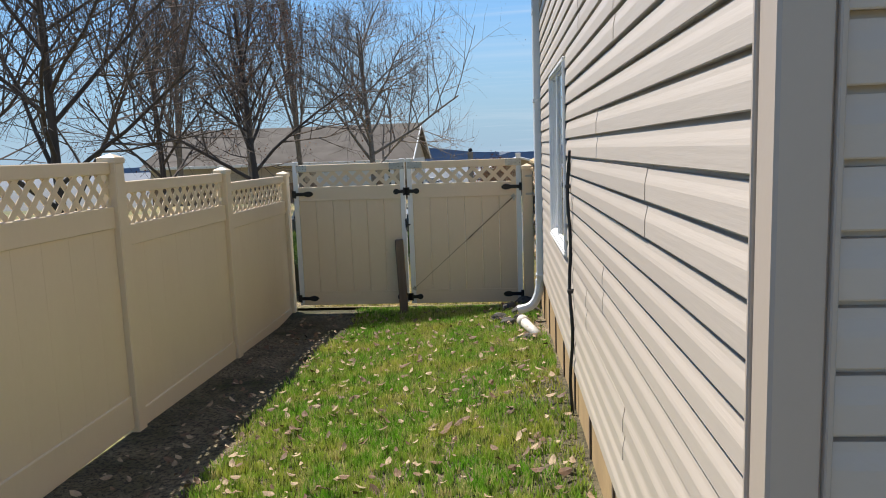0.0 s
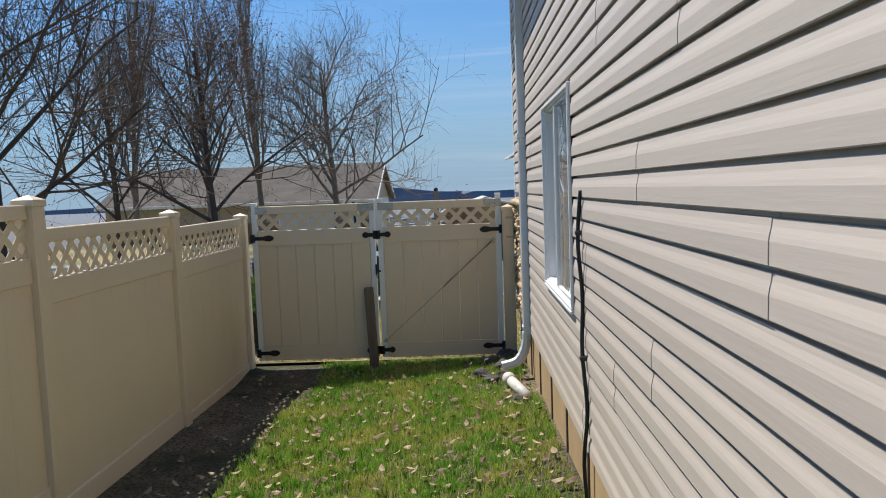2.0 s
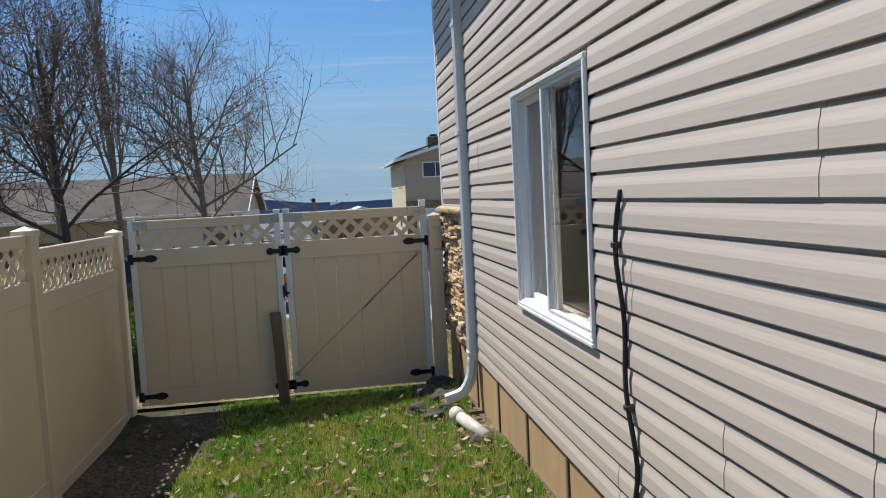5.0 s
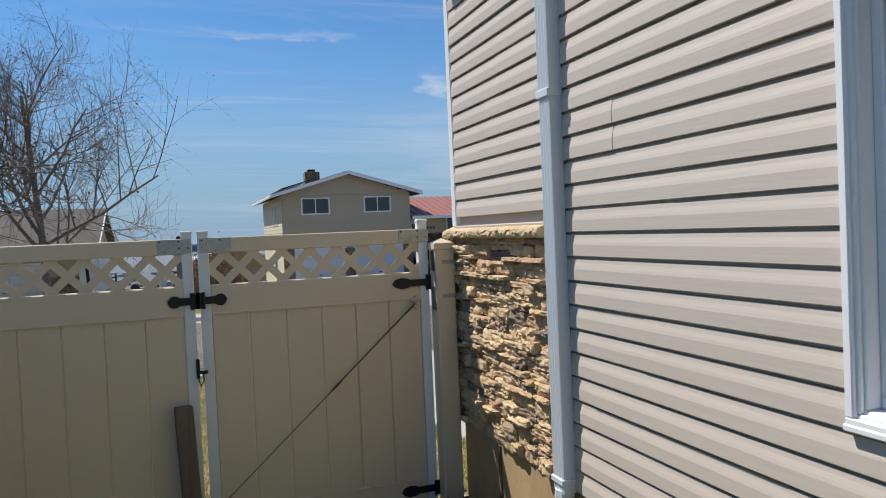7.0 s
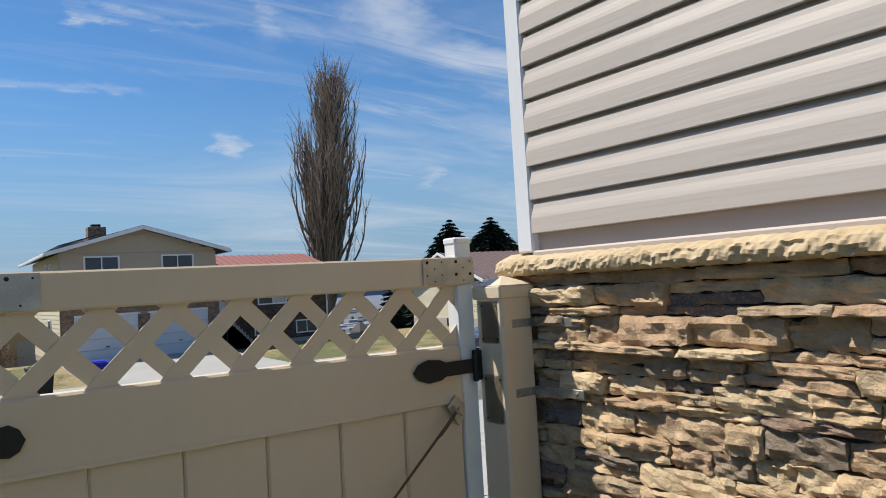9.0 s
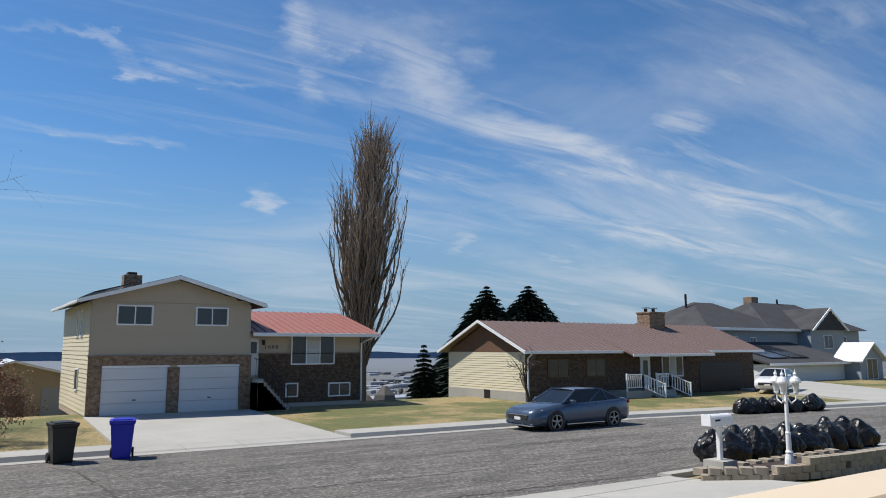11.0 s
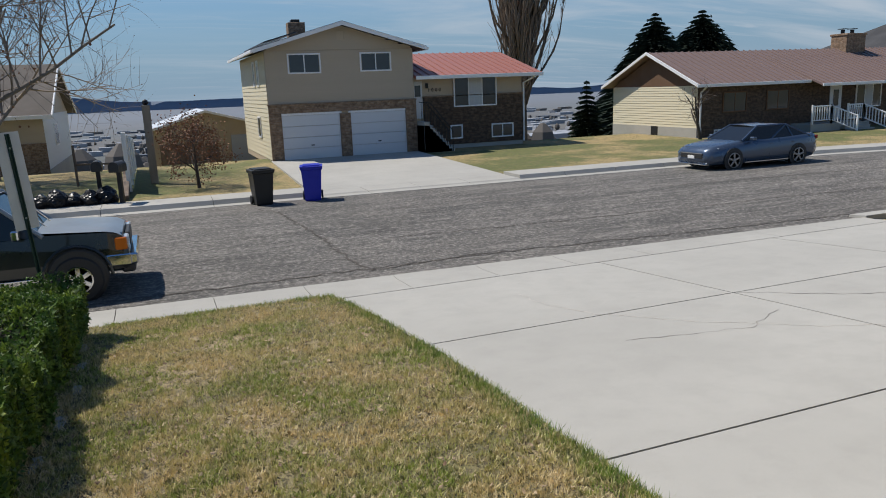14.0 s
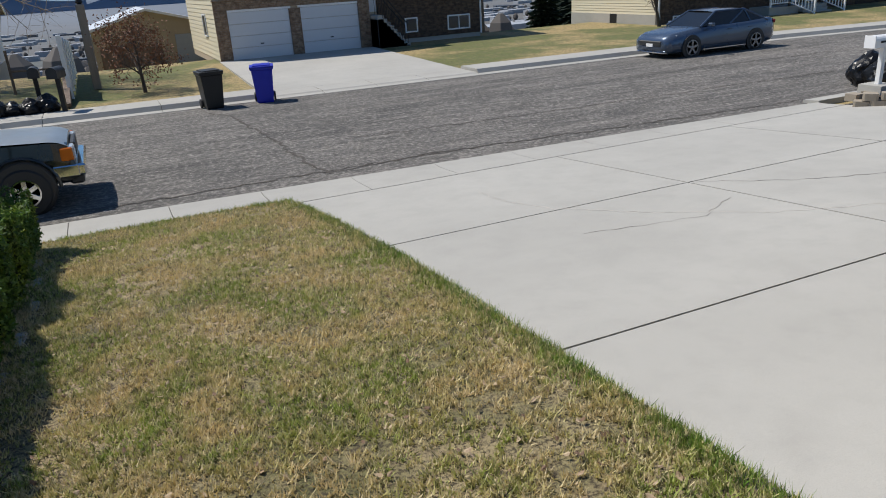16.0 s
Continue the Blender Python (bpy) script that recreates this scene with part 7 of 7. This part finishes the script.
M_BARKG = surface("grey_bark", (0.26, 0.225, 0.19), (0.13, 0.11, 0.09), 0.95, big=5, small=30, amount=0.7, relief=0.4, stretch=(1, 1, 2))
M_TWIGD = surface("dark_twig", (0.125, 0.098, 0.082), (0.07, 0.055, 0.046), 0.95, big=2, small=20, amount=0.3, relief=0)
M_TWIGG = surface("pale_twig", (0.26, 0.22, 0.19), (0.17, 0.145, 0.125), 0.95, big=2, small=20, amount=0.3, relief=0)
M_RUST = surface("rust_leaf", (0.25, 0.115, 0.06), (0.16, 0.075, 0.042), 0.8, big=3, small=20, amount=0.7, relief=0)
M_BUD = surface("tan_bud", (0.20, 0.155, 0.115), (0.14, 0.105, 0.075), 0.9, big=3, small=20, amount=0.5, relief=0)


def bare_tree(name, label, at, height, trunk_r, seed, levels=5, spread=42, up=0.25, first=0.22, kids=(6, 4, 4, 3), bark=None, twig=None, leaf=None, leaf_n=0, leaf_s=0.05, droop=0.0, lean_=(0, 0), clear=0.0, len0=0.6, ratio=0.62):
    r = random.Random(seed)
    t = thing(name, label, "tree", at, 0)
    big, small = Mesh(), Mesh()
    tips = []

    def grow(p, d, ln, rad, lev):
        seg = 5 if lev == 0 else (4 if lev < 3 else 3)
        pts, rads = [p], [rad]
        q, e = p.copy(), d.copy()
        for i in range(seg):
            jit = 0.05 if lev == 0 else 0.16
            e = (e + Vector((r.uniform(-jit, jit), r.uniform(-jit, jit), r.uniform(-jit, jit))) + Vector((0, 0, up * 0.25 if lev else 0.05)) - Vector((0, 0, droop * lev * 0.1))).normalized()
            q = q + e * ln / seg
            pts.append(q.copy())
            rads.append(rad * (1 - (0.55 if lev else 0.62) * (i + 1) / seg))
        target = big if lev < 2 else small
        target.tube(pts, rads, 7 if lev == 0 else (5 if lev < 2 else 3), False)
        if lev >= levels - 1:
            tips.append((pts[-1], e))
            return
        n = kids[min(lev, len(kids) - 1)]
        for k in range(n):
            u = lerp(first if lev == 0 else 0.25, 0.98, (k + r.uniform(0.1, 0.9)) / n)
            i = min(int(u * seg), seg - 1)
            base_ = pts[i].lerp(pts[i + 1], u * seg - i)
            dirn = (pts[i + 1] - pts[i]).normalized()
            az = r.uniform(0, 2 * math.pi) if lev else (k * 2.4 + r.uniform(-0.4, 0.4))
            side = dirn.cross(Vector((math.cos(az), math.sin(az), 0.3))).normalized()
            ang = radians(spread * r.uniform(0.65, 1.25))
            nd = (dirn * math.cos(ang) + side * math.sin(ang)).normalized()
            nd = (nd + Vector((0, 0, up))).normalized()
            l2 = (height * len0 * (1.05 - 0.55 * u) if lev == 0 else ln * ratio) * r.uniform(0.75, 1.2)
            grow(base_, nd, l2, max(rads[i] * (0.55 if lev == 0 else 0.62), 0.0045), lev + 1)
        tips.append((pts[-1], e))

    d0 = Vector((lean_[0], lean_[1], 1)).normalized()
    grow(Vector((0, 0, -0.1)), d0, height * 0.9, trunk_r, 0)
    big.ob("trunk", bark or M_BARK, t, smooth=True)
    cr = small.ob("twig_crown", twig or M_TWIGD, t)
    tagged(cr, kind="stuff")
    if leaf and leaf_n:
        vs = []
        for _ in range(leaf_n):
            p, e = r.choice(tips)
            p = p + Vector((r.gauss(0, 0.12), r.gauss(0, 0.12), r.gauss(0, 0.12))) * (1 + leaf_s * 4)
            a = Vector((r.uniform(-1, 1), r.uniform(-1, 1), r.uniform(-1, 1))).normalized() * leaf_s * r.uniform(0.6, 1.3)
            b = a.cross(Vector((r.uniform(-1, 1), r.uniform(-1, 1), r.uniform(-1, 1)))).normalized() * leaf_s * 0.5
            vs.append((p, p + a * 0.5 + b, p + a))
            vs.append((p, p + a, p + a * 0.5 - b))
        lf = new("leaves", tri_sheet("leaves", np.array([[tuple(v) for v in tri] for tri in vs]), leaf))
        lf.parent = t
        tagged(lf, kind="stuff")
    return t


# rust-leaved tree and dark bare trees beyond the fence
bare_tree("tree", "dark bare tree with a few clinging rust-brown leaves", (-12.3, 36.0, -0.92), 11.2, 0.19, 4, 5, 56, 0.17, 0.10, (17, 7, 5, 4), leaf=M_RUST, leaf_n=3400, leaf_s=0.11, len0=0.50)
bare_tree("tree", "large dark bare tree with dense spreading branches", (-11.2, 17.5, gz(-11, 17.5)), 11.0, 0.14, 9, 5, 50, 0.16, 0.10, (18, 8, 6, 4), len0=0.55, droop=0.1)
bare_tree("tree", "dark bare tree with tangled low branches", (-17.0, 20.0, -0.9), 11.5, 0.14, 15, 5, 46, 0.2, 0.10, (14, 7, 5, 4), len0=0.55)
bare_tree("tree", "dark bare tree beyond the vinyl fence", (-18.2, 38.0, -0.92), 11.0, 0.18, 27, 5, 48, 0.15, 0.10, (13, 7, 5, 4), leaf=M_RUST, leaf_n=1500, leaf_s=0.13, len0=0.5)
# upright pale trees across the street
bare_tree("tree", "tall upright bare tree with pale buds", (-12.8, 46.5, -0.95), 15.5, 0.2, 31, 5, 22, 0.55, 0.12, (12, 5, 5, 3), bark=M_BARKG, twig=M_TWIGG, leaf=M_BUD, leaf_n=1800, leaf_s=0.09, len0=0.42)
bare_tree("tree", "tall upright bare tree with pale buds", (-21.5, 47.5, -0.95), 16.5, 0.22, 35, 5, 24, 0.5, 0.12, (12, 5, 5, 3), bark=M_BARKG, twig=M_TWIGG, leaf=M_BUD, leaf_n=1500, leaf_s=0.09, len0=0.42)
bare_tree("tree", "tall upright bare tree", (-17.5, 50.0, -1.0), 15.0, 0.2, 38, 5, 24, 0.5, 0.12, (11, 5, 5, 3), bark=M_BARKG, twig=M_TWIGG, len0=0.42)
# birch on the neighbour's lawn
bare_tree("tree", "bare birch with a pale mottled trunk and open crown", (-7.75, 44.3, -0.95), 11.4, 0.21, 44, 5, 60, 0.14, 0.16, (17, 7, 6, 4), bark=M_BARKG, twig=M_TWIGG, leaf=M_BUD, leaf_n=2500, leaf_s=0.06, len0=0.55)
# small bare tree in front of the ranch house, reddish shrub tree
bare_tree("tree", "small leaning bare tree against the cream gable", (24.9, 39.6, -0.95), 2.6, 0.10, 52, 4, 55, 0.1, 0.3, (6, 4, 4), len0=0.65, lean_=(-0.35, 0))
bare_tree("shrub_tree", "small rounded tree with rust-red leaves", (-0.1, 36.0, -0.92), 2.0, 0.07, 57, 5, 55, 0.12, 0.2, (7, 5, 4, 3), leaf=M_RUST, leaf_n=2600, leaf_s=0.07, len0=0.62)


def columnar_poplar():
    r = random.Random(70)
    t = thing("poplar_tree", "very tall columnar bare poplar behind the houses", "tree", (24.6, 60.0, -2.6), 0)
    big, small = Mesh(), Mesh()
    H = 24.5
    def env(z):
        return 0.35 + 3.8 * max(0.0, math.sin(math.pi * min(0.16 + 0.86 * (z / H) ** 0.85, 1.0))) ** 0.8

    for k in range(230):
        u = (k / 230) ** 1.15
        z0 = 0.3 + u * H * 0.80
        az = k * 2.4 + r.uniform(-0.3, 0.3)
        ln = (H - z0) * r.uniform(0.3, 0.62) * (1 - 0.25 * u) + 0.8
        z1 = min(z0 + ln, H - r.uniform(0, 1.0))
        ln = max(z1 - z0, 0.6)
        out = env(z0 + ln) * r.uniform(0.25, 1.0) * (0.45 if u < 0.10 else 1.0)
        pts = []
        for i in range(7):
            s = i / 6
            o = out * (1 - (1 - s) ** 2.2)
            zz = z0 + ln * s
            pts.append((0.075 * zz + o * math.cos(az) + r.uniform(-0.12, 0.12), o * math.sin(az) + r.uniform(-0.12, 0.12), zz))
        rad = lerp(0.13, 0.04, u)
        big.tube(pts, [rad * (1 - 0.85 * i / 6) + 0.012 for i in range(7)], 5, False)
        for j in range(15):
            i = r.randint(1, 5)
            a, b = Vector(pts[i]), Vector(pts[i + 1])
            p = a.lerp(b, r.random())
            d = Vector((r.gauss(0, 0.26) + 0.12 * math.cos(az), r.gauss(0, 0.26) + 0.12 * math.sin(az), 1)).normalized()
            l2 = r.uniform(0.7, 2.2)
            small.tube([p, p + d * l2 * 0.5 + Vector((r.gauss(0, 0.06), r.gauss(0, 0.06), 0)), p + d * l2], [0.028, 0.02, 0.011], 3, False)
    trunk = [(0.075 * z, 0, z) for z in (0, 3, 7, 12, 17, 22)]
    big.tube(trunk, [0.95, 0.7, 0.5, 0.35, 0.2, 0.06], 9, False)
    big.ob("trunk", surface("poplar_bark", (0.20, 0.155, 0.115), (0.10, 0.078, 0.06), 0.95, big=0.9, small=8, amount=0.7, relief=0.4, stretch=(2, 2, 0.4)), t, smooth=True)
    tagged(small.ob("twig_crown", surface("poplar_twig", (0.40, 0.31, 0.23), (0.27, 0.20, 0.15), 0.95, big=0.5, small=6, amount=0.4, relief=0), t), kind="stuff")


columnar_poplar()

M_NEEDLE = surface("dark_spruce_needles", (0.022, 0.042, 0.024), (0.012, 0.022, 0.014), 0.9, big=1.0, small=12, amount=0.6, relief=0)


def spruce(at, H, R, seed, n, label):
    r = np.random.RandomState(seed)
    t = thing("spruce_tree", label, "tree", at, 0)
    Mesh().tube([(0, 0, 0), (0, 0, H * 0.97)], [0.025 * H, 0.01], 8).ob("trunk", M_BARK, t)
    rows_ = []
    tiers = int(H * 3.2)
    for k in range(tiers):
        u = (k + 0.5) / tiers
        z = H * (0.08 + 0.90 * u)
        rad = R * (1 - u) ** 0.85 + 0.1
        m = max(6, int(n / tiers * (1.6 * (1 - u) + 0.25) / 4))
        for b in range(m):
            az = r.uniform(0, 2 * math.pi)
            rr = rad * r.uniform(0.7, 1.12)
            for s in range(5):
                f0, f1 = s / 5, (s + 1.4) / 5
                wz = 0.10 + 0.16 * rad * (1 - f0)
                c, sn = math.cos(az), math.sin(az)
                j = r.uniform(-0.12, 0.12, 3) * (0.4 + rad * 0.2)
                z0 = z - rr * f0 * 0.28 + j[2]
                p = np.array([c * rr * f0 + j[0], sn * rr * f0 + j[1], z0])
                q = np.array([c * rr * f1, sn * rr * f1, z0 - rr * 0.08 + 0.06 * f0])
                sd_ = np.array([-sn, c, r.uniform(-0.9, -0.2)]) * wz
                rows_.append((p + sd_, p - sd_ * np.array([1, 1, -1]), q))
                rows_.append((p, q + np.array([0, 0, -0.12 * rad]), p + np.array([c, sn, 0]) * 0.05 + np.array([0, 0, -0.28 * (0.4 + rad * 0.25)])))
    o = new("needles", tri_sheet("needles", np.array(rows_), M_NEEDLE))
    o.parent = t
    tagged(o, kind="stuff")


spruce((37.4, 60.0, -3.2), 10.9, 7.0, 3, 15000, "dark green spruce behind the ranch house roof")
spruce((42.6, 60.5, -3.2), 11.2, 8.5, 5, 18000, "broad dark green spruce behind the ranch house")
spruce((25.9, 52.0, -1.6), 4.0, 1.25, 7, 2200, "small dark spruce between the two houses")

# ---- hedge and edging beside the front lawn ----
# the third, darkest tone paints shade among the leaves
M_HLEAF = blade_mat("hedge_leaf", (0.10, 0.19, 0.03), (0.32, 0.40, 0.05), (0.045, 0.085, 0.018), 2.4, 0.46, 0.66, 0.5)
hg = thing("hedge", "clipped evergreen hedge of small yellow-green leaves", "hedge", (0, 0, 0))
rs = np.random.RandomState(8)


def hedge_top(x, y):
    return gz(-3, y) + 0.78 + 0.10 * math.sin(y * 2.3) + 0.24 * noise.noise(Vector((x * 1.6, y * 1.6, 3))) + 0.10 * noise.noise(Vector((x * 5, y * 5, 8)))


# solid near-black shell stands for the stems and the shade inside the hedge
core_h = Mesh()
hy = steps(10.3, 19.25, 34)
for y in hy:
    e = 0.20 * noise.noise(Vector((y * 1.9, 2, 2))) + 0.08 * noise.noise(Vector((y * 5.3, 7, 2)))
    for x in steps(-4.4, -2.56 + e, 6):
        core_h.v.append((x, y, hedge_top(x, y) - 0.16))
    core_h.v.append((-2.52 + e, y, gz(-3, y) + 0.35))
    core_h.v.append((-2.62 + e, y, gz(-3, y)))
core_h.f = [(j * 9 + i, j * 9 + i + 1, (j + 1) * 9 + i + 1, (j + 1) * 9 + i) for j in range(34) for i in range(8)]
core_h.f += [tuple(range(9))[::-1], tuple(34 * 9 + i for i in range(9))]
core_h.ob("dark_core", surface("hedge_stems_and_shade", (0.03, 0.03, 0.015), (0.015, 0.015, 0.01), 0.95, big=6, small=30, amount=0.5), hg)
N = 95000
ys_ = rs.uniform(10.2, 19.4, N)
kind_ = rs.rand(N)
pts_ = np.zeros((N, 3))
for i in range(N):
    y = ys_[i]
    e = 0.20 * noise.noise(Vector((y * 1.9, 2, 2))) + 0.08 * noise.noise(Vector((y * 5.3, 7, 2)))
    if kind_[i] < 0.58:
        x = -4.4 + (1.94 + e) * rs.rand()
        z = hedge_top(x, y) - abs(rs.normal(0, 0.07)) + 0.02
    elif kind_[i] < 0.94:
        f = rs.rand()
        x = -2.44 + e - 0.12 * rs.rand() - (0.12 if f < 0.2 else 0)
        z = gz(-3, y) + 0.05 + f * (hedge_top(x, y) - gz(-3, y) - 0.05)
    else:
        x = -4.4 + 1.8 * rs.rand()
        y = 19.32 + rs.normal(0, 0.06)
        z = gz(-3, y) + 0.05 + rs.rand() * 0.72
    pts_[i] = (x, y, z)
ax = rs.normal(0, 1, (N, 3)) + np.array([0, 0, 0.5])
ax /= np.linalg.norm(ax, axis=1)[:, None]
bx_ = np.cross(ax, rs.normal(0, 1, (N, 3)))
bx_ /= np.linalg.norm(bx_, axis=1)[:, None]
sz = rs.uniform(0.024, 0.048, N)[:, None]
tri = np.stack([pts_ - bx_ * sz * 0.45, pts_ + bx_ * sz * 0.45, pts_ + ax * sz * 1.3], axis=1)
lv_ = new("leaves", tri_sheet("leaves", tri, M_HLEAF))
lv_.parent = hg
tagged(lv_, kind="stuff")
eg = thing("lawn_edging", "narrow grey concrete edging strip along the hedge", "edging", (0, 0, 0))
for k in range(9):
    y0 = 10.4 + 0.92 * k
    x = -2.42 + 0.05 * math.sin(k * 1.3)
    Mesh().box(x - 0.05, y0, gz(0, y0) - 0.10, x + 0.05, y0 + 0.9, gz(0, y0 + 0.9) + 0.06, 0.015, pose(0, 0, 0)).ob("strip", M_CONC2, eg)


# ---- grass, leaves ----
def blades(name, mat, n, place, h0, h1, w, seed, label, lean_amt=0.6):
    r = np.random.RandomState(seed)
    p = np.array([place(r) for _ in range(n)])
    h = r.uniform(h0, h1, n)[:, None]
    az = r.uniform(0, 2 * np.pi, n)
    side = np.stack([np.cos(az), np.sin(az), np.zeros(n)], axis=1) * w
    la = r.uniform(0, 2 * np.pi, n)
    lean2 = np.stack([np.cos(la), np.sin(la), np.zeros(n)], axis=1) * r.uniform(0, lean_amt, n)[:, None]
    up_ = np.zeros((n, 3))
    up_[:, 2] = 1
    tip = p + (up_ + lean2) * h
    o = new(name, tri_sheet(name, np.stack([p - side, p + side, tip], axis=1), mat))
    return tagged(o, label, "grass", kind="stuff")


def yard_place(r):
    while True:
        x, y = r.uniform(-2.75, 0.38), r.uniform(1.5, 9.1)
        d = noise.noise(Vector((x * 0.9, y * 0.9, 0))) + 0.5 * noise.noise(Vector((x * 3.1, y * 3.1, 7)))
        bare = 0.55 * max(0, (x - 0.0) / 0.4) + 1.3 * max(0, (-1.75 - x) / 0.4) + 0.25 * max(0, (5 - y) / 3.5)
        # tufts with soil showing between them
        tuft = noise.noise(Vector((x * 9, y * 9, 21))) + 0.6 * noise.noise(Vector((x * 23, y * 23, 4)))
        if r.rand() < (0.75 + 0.6 * d - bare) * (1.0 if tuft > 0.05 else 0.22):
            return (x, y, gz(x, y))


blades("side_yard_grass", M_BLADE_Y, 130000, yard_place, 0.022, 0.075, 0.0060, 1, "patchy short green grass of the side yard")


def lawn_place(r):
    while True:
        y = r.uniform(9.3, LAWN_END)
        x = r.uniform(-2.6, lawn_edge(y))
        if r.rand() < min(1.0, 5.5 / (y - 7.0)) and r.rand() < 0.72 + 0.55 * noise.noise(Vector((x * 1.1, y * 1.1, 3))) + 0.4 * noise.noise(Vector((x * 4, y * 4, 9))) - (0.0 if noise.noise(Vector((x * 8, y * 8, 33))) + 0.7 * noise.noise(Vector((x * 21, y * 21, 2))) > -0.02 else 0.5):
            return (x, y, gz(x, y) + 0.034)


blades("front_lawn_grass", M_BLADE_L, 190000, lawn_place, 0.015, 0.055, 0.0062, 2, "short dry straw and green grass of the front lawn", 1.3)


def edge_place(r):
    while True:
        y = r.uniform(9.4, LAWN_END)
        if r.rand() < 0.12:
            x, y = r.uniform(-2.3, 0.9), LAWN_END - abs(r.normal(0, 0.12))
        else:
            x = lawn_edge(y) - abs(r.normal(0, 0.10)) + 0.03
        if r.rand() < 0.6 + 0.8 * noise.noise(Vector((y * 1.6, 0, 5))):
            return (x, y, gz(x, y) + 0.015)


blades("edge_grass", M_BLADE_E, 15000, edge_place, 0.03, 0.10, 0.0035, 3, "longer green grass along the driveway edge", 0.8)


def litter(name, n, place, s0, s1, seed, label, mat=None):
    r = random.Random(seed)
    m = Mesh()
    for _ in range(n):
        x, y, z = place(r)
        s = r.uniform(s0, s1)
        q = pose(x, y, z + 0.012 + r.uniform(0, 0.03), r.uniform(-35, 35), r.uniform(-35, 35), r.uniform(0, 360))
        c = s * r.uniform(0.15, 0.4)
        vs = [(-s, 0, c), (-0.4 * s, -0.55 * s, 0.1 * c), (0.4 * s, -0.45 * s, 0), (s, 0, c * 0.8), (0.4 * s, 0.5 * s, 0.1 * c), (-0.4 * s, 0.5 * s, 0.2 * c), (0, 0, 0.35 * c)]
        m.add([q @ Vector(v) for v in vs], [(0, 1, 6), (1, 2, 6), (2, 3, 6), (3, 4, 6), (4, 5, 6), (5, 0, 6)])
    return tagged(m.ob(name, mat or M_LEAF), label, "leaves", kind="stuff")


def yl(r):
    x, y = r.uniform(-2.6, 0.35), r.uniform(1.8, 8.9)
    return x, y, gz(x, y) + 0.02


def ll(r):
    y = r.uniform(9.5, 19)
    x = r.uniform(-2.4, 0.85)
    return x, y, gz(x, y) + 0.035


litter("dry_leaves", 620, yl, 0.014, 0.042, 5, "curled pale dry leaves scattered on the side yard")
litter("dry_leaves", 620, yl, 0.016, 0.046, 15, "dark brown dead leaves lying among the grass", M_LEAFB)
litter("dry_leaves", 480, ll, 0.008, 0.026, 16, "dark brown leaf scraps on the front lawn", M_LEAFB)
litter("dry_leaves", 480, ll, 0.009, 0.030, 6, "small dry leaves scattered on the front lawn")

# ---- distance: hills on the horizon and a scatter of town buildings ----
# distance haze is put into the blue colour of the hills
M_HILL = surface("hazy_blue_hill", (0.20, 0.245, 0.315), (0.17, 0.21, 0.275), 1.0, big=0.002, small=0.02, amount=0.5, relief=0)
hl = Mesh()
k = 0
for i in range(121):
    x = lerp(-4300, 4300, i / 120)
    y = 4300 - abs(x) * 0.15
    top = -22 + 30 * noise.noise(Vector((x * 0.0011, 3, 0))) + 10 * noise.noise(Vector((x * 0.004, 9, 0))) + (70 * math.exp(-((x + 650) / 420) ** 2))
    hl.v += [(x, y, -120), (x, y, top), (x, y + 200, -120)]
    if i:
        a = 3 * (i - 1)
        hl.f += [(a, a + 3, a + 4, a + 1), (a + 1, a + 4, a + 5, a + 2)]
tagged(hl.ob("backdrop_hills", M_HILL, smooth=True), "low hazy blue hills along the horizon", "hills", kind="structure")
tw = [Mesh(), Mesh(), Mesh()]
r = random.Random(77)
for i in range(1000):
    y = 170 + 1500 * r.random() ** 1.6
    x = r.uniform(-0.55, 1.3) * y * 0.75
    z = gz(x, y) - 0.3
    s = r.uniform(5, 14) * (1 if y > 300 else 0.7)
    an = r.uniform(-20, 20)
    tw[r.choice([0, 0, 1, 2])].box(-s, -s * 0.5, 0, s, s * 0.5, r.uniform(2.2, 5), 0, pose(x, y, z, 0, 0, an))
for m, c, nm in zip(tw, ((0.36, 0.37, 0.39), (0.15, 0.135, 0.12), (0.08, 0.09, 0.105)), ("white", "brown", "grey")):
    tagged(m.ob("town_buildings", surface("far_building_" + nm, c, big=0.01, small=0.2, relief=0)), "distant " + nm + " buildings of a town in the valley", "buildings", kind="stuff")
tt = Mesh()
for i in range(500):
    y = 130 + 900 * r.random() ** 1.5
    x = r.uniform(-0.55, 1.3) * y * 0.75
    s = r.uniform(1.2, 3.0)
    tt.lathe([(s * 0.3, 0), (s, s * 0.8), (s * 0.8, s * 1.6), (s * 0.2, s * 2.2)], 6, (x, y, gz(x, y) - 0.3))
tagged(tt.ob("far_trees", surface("far_bare_trees", (0.14, 0.125, 0.11), (0.09, 0.08, 0.07), 1.0, big=0.02, small=0.3, relief=0)), "distant bare trees in the valley", "trees", kind="stuff")
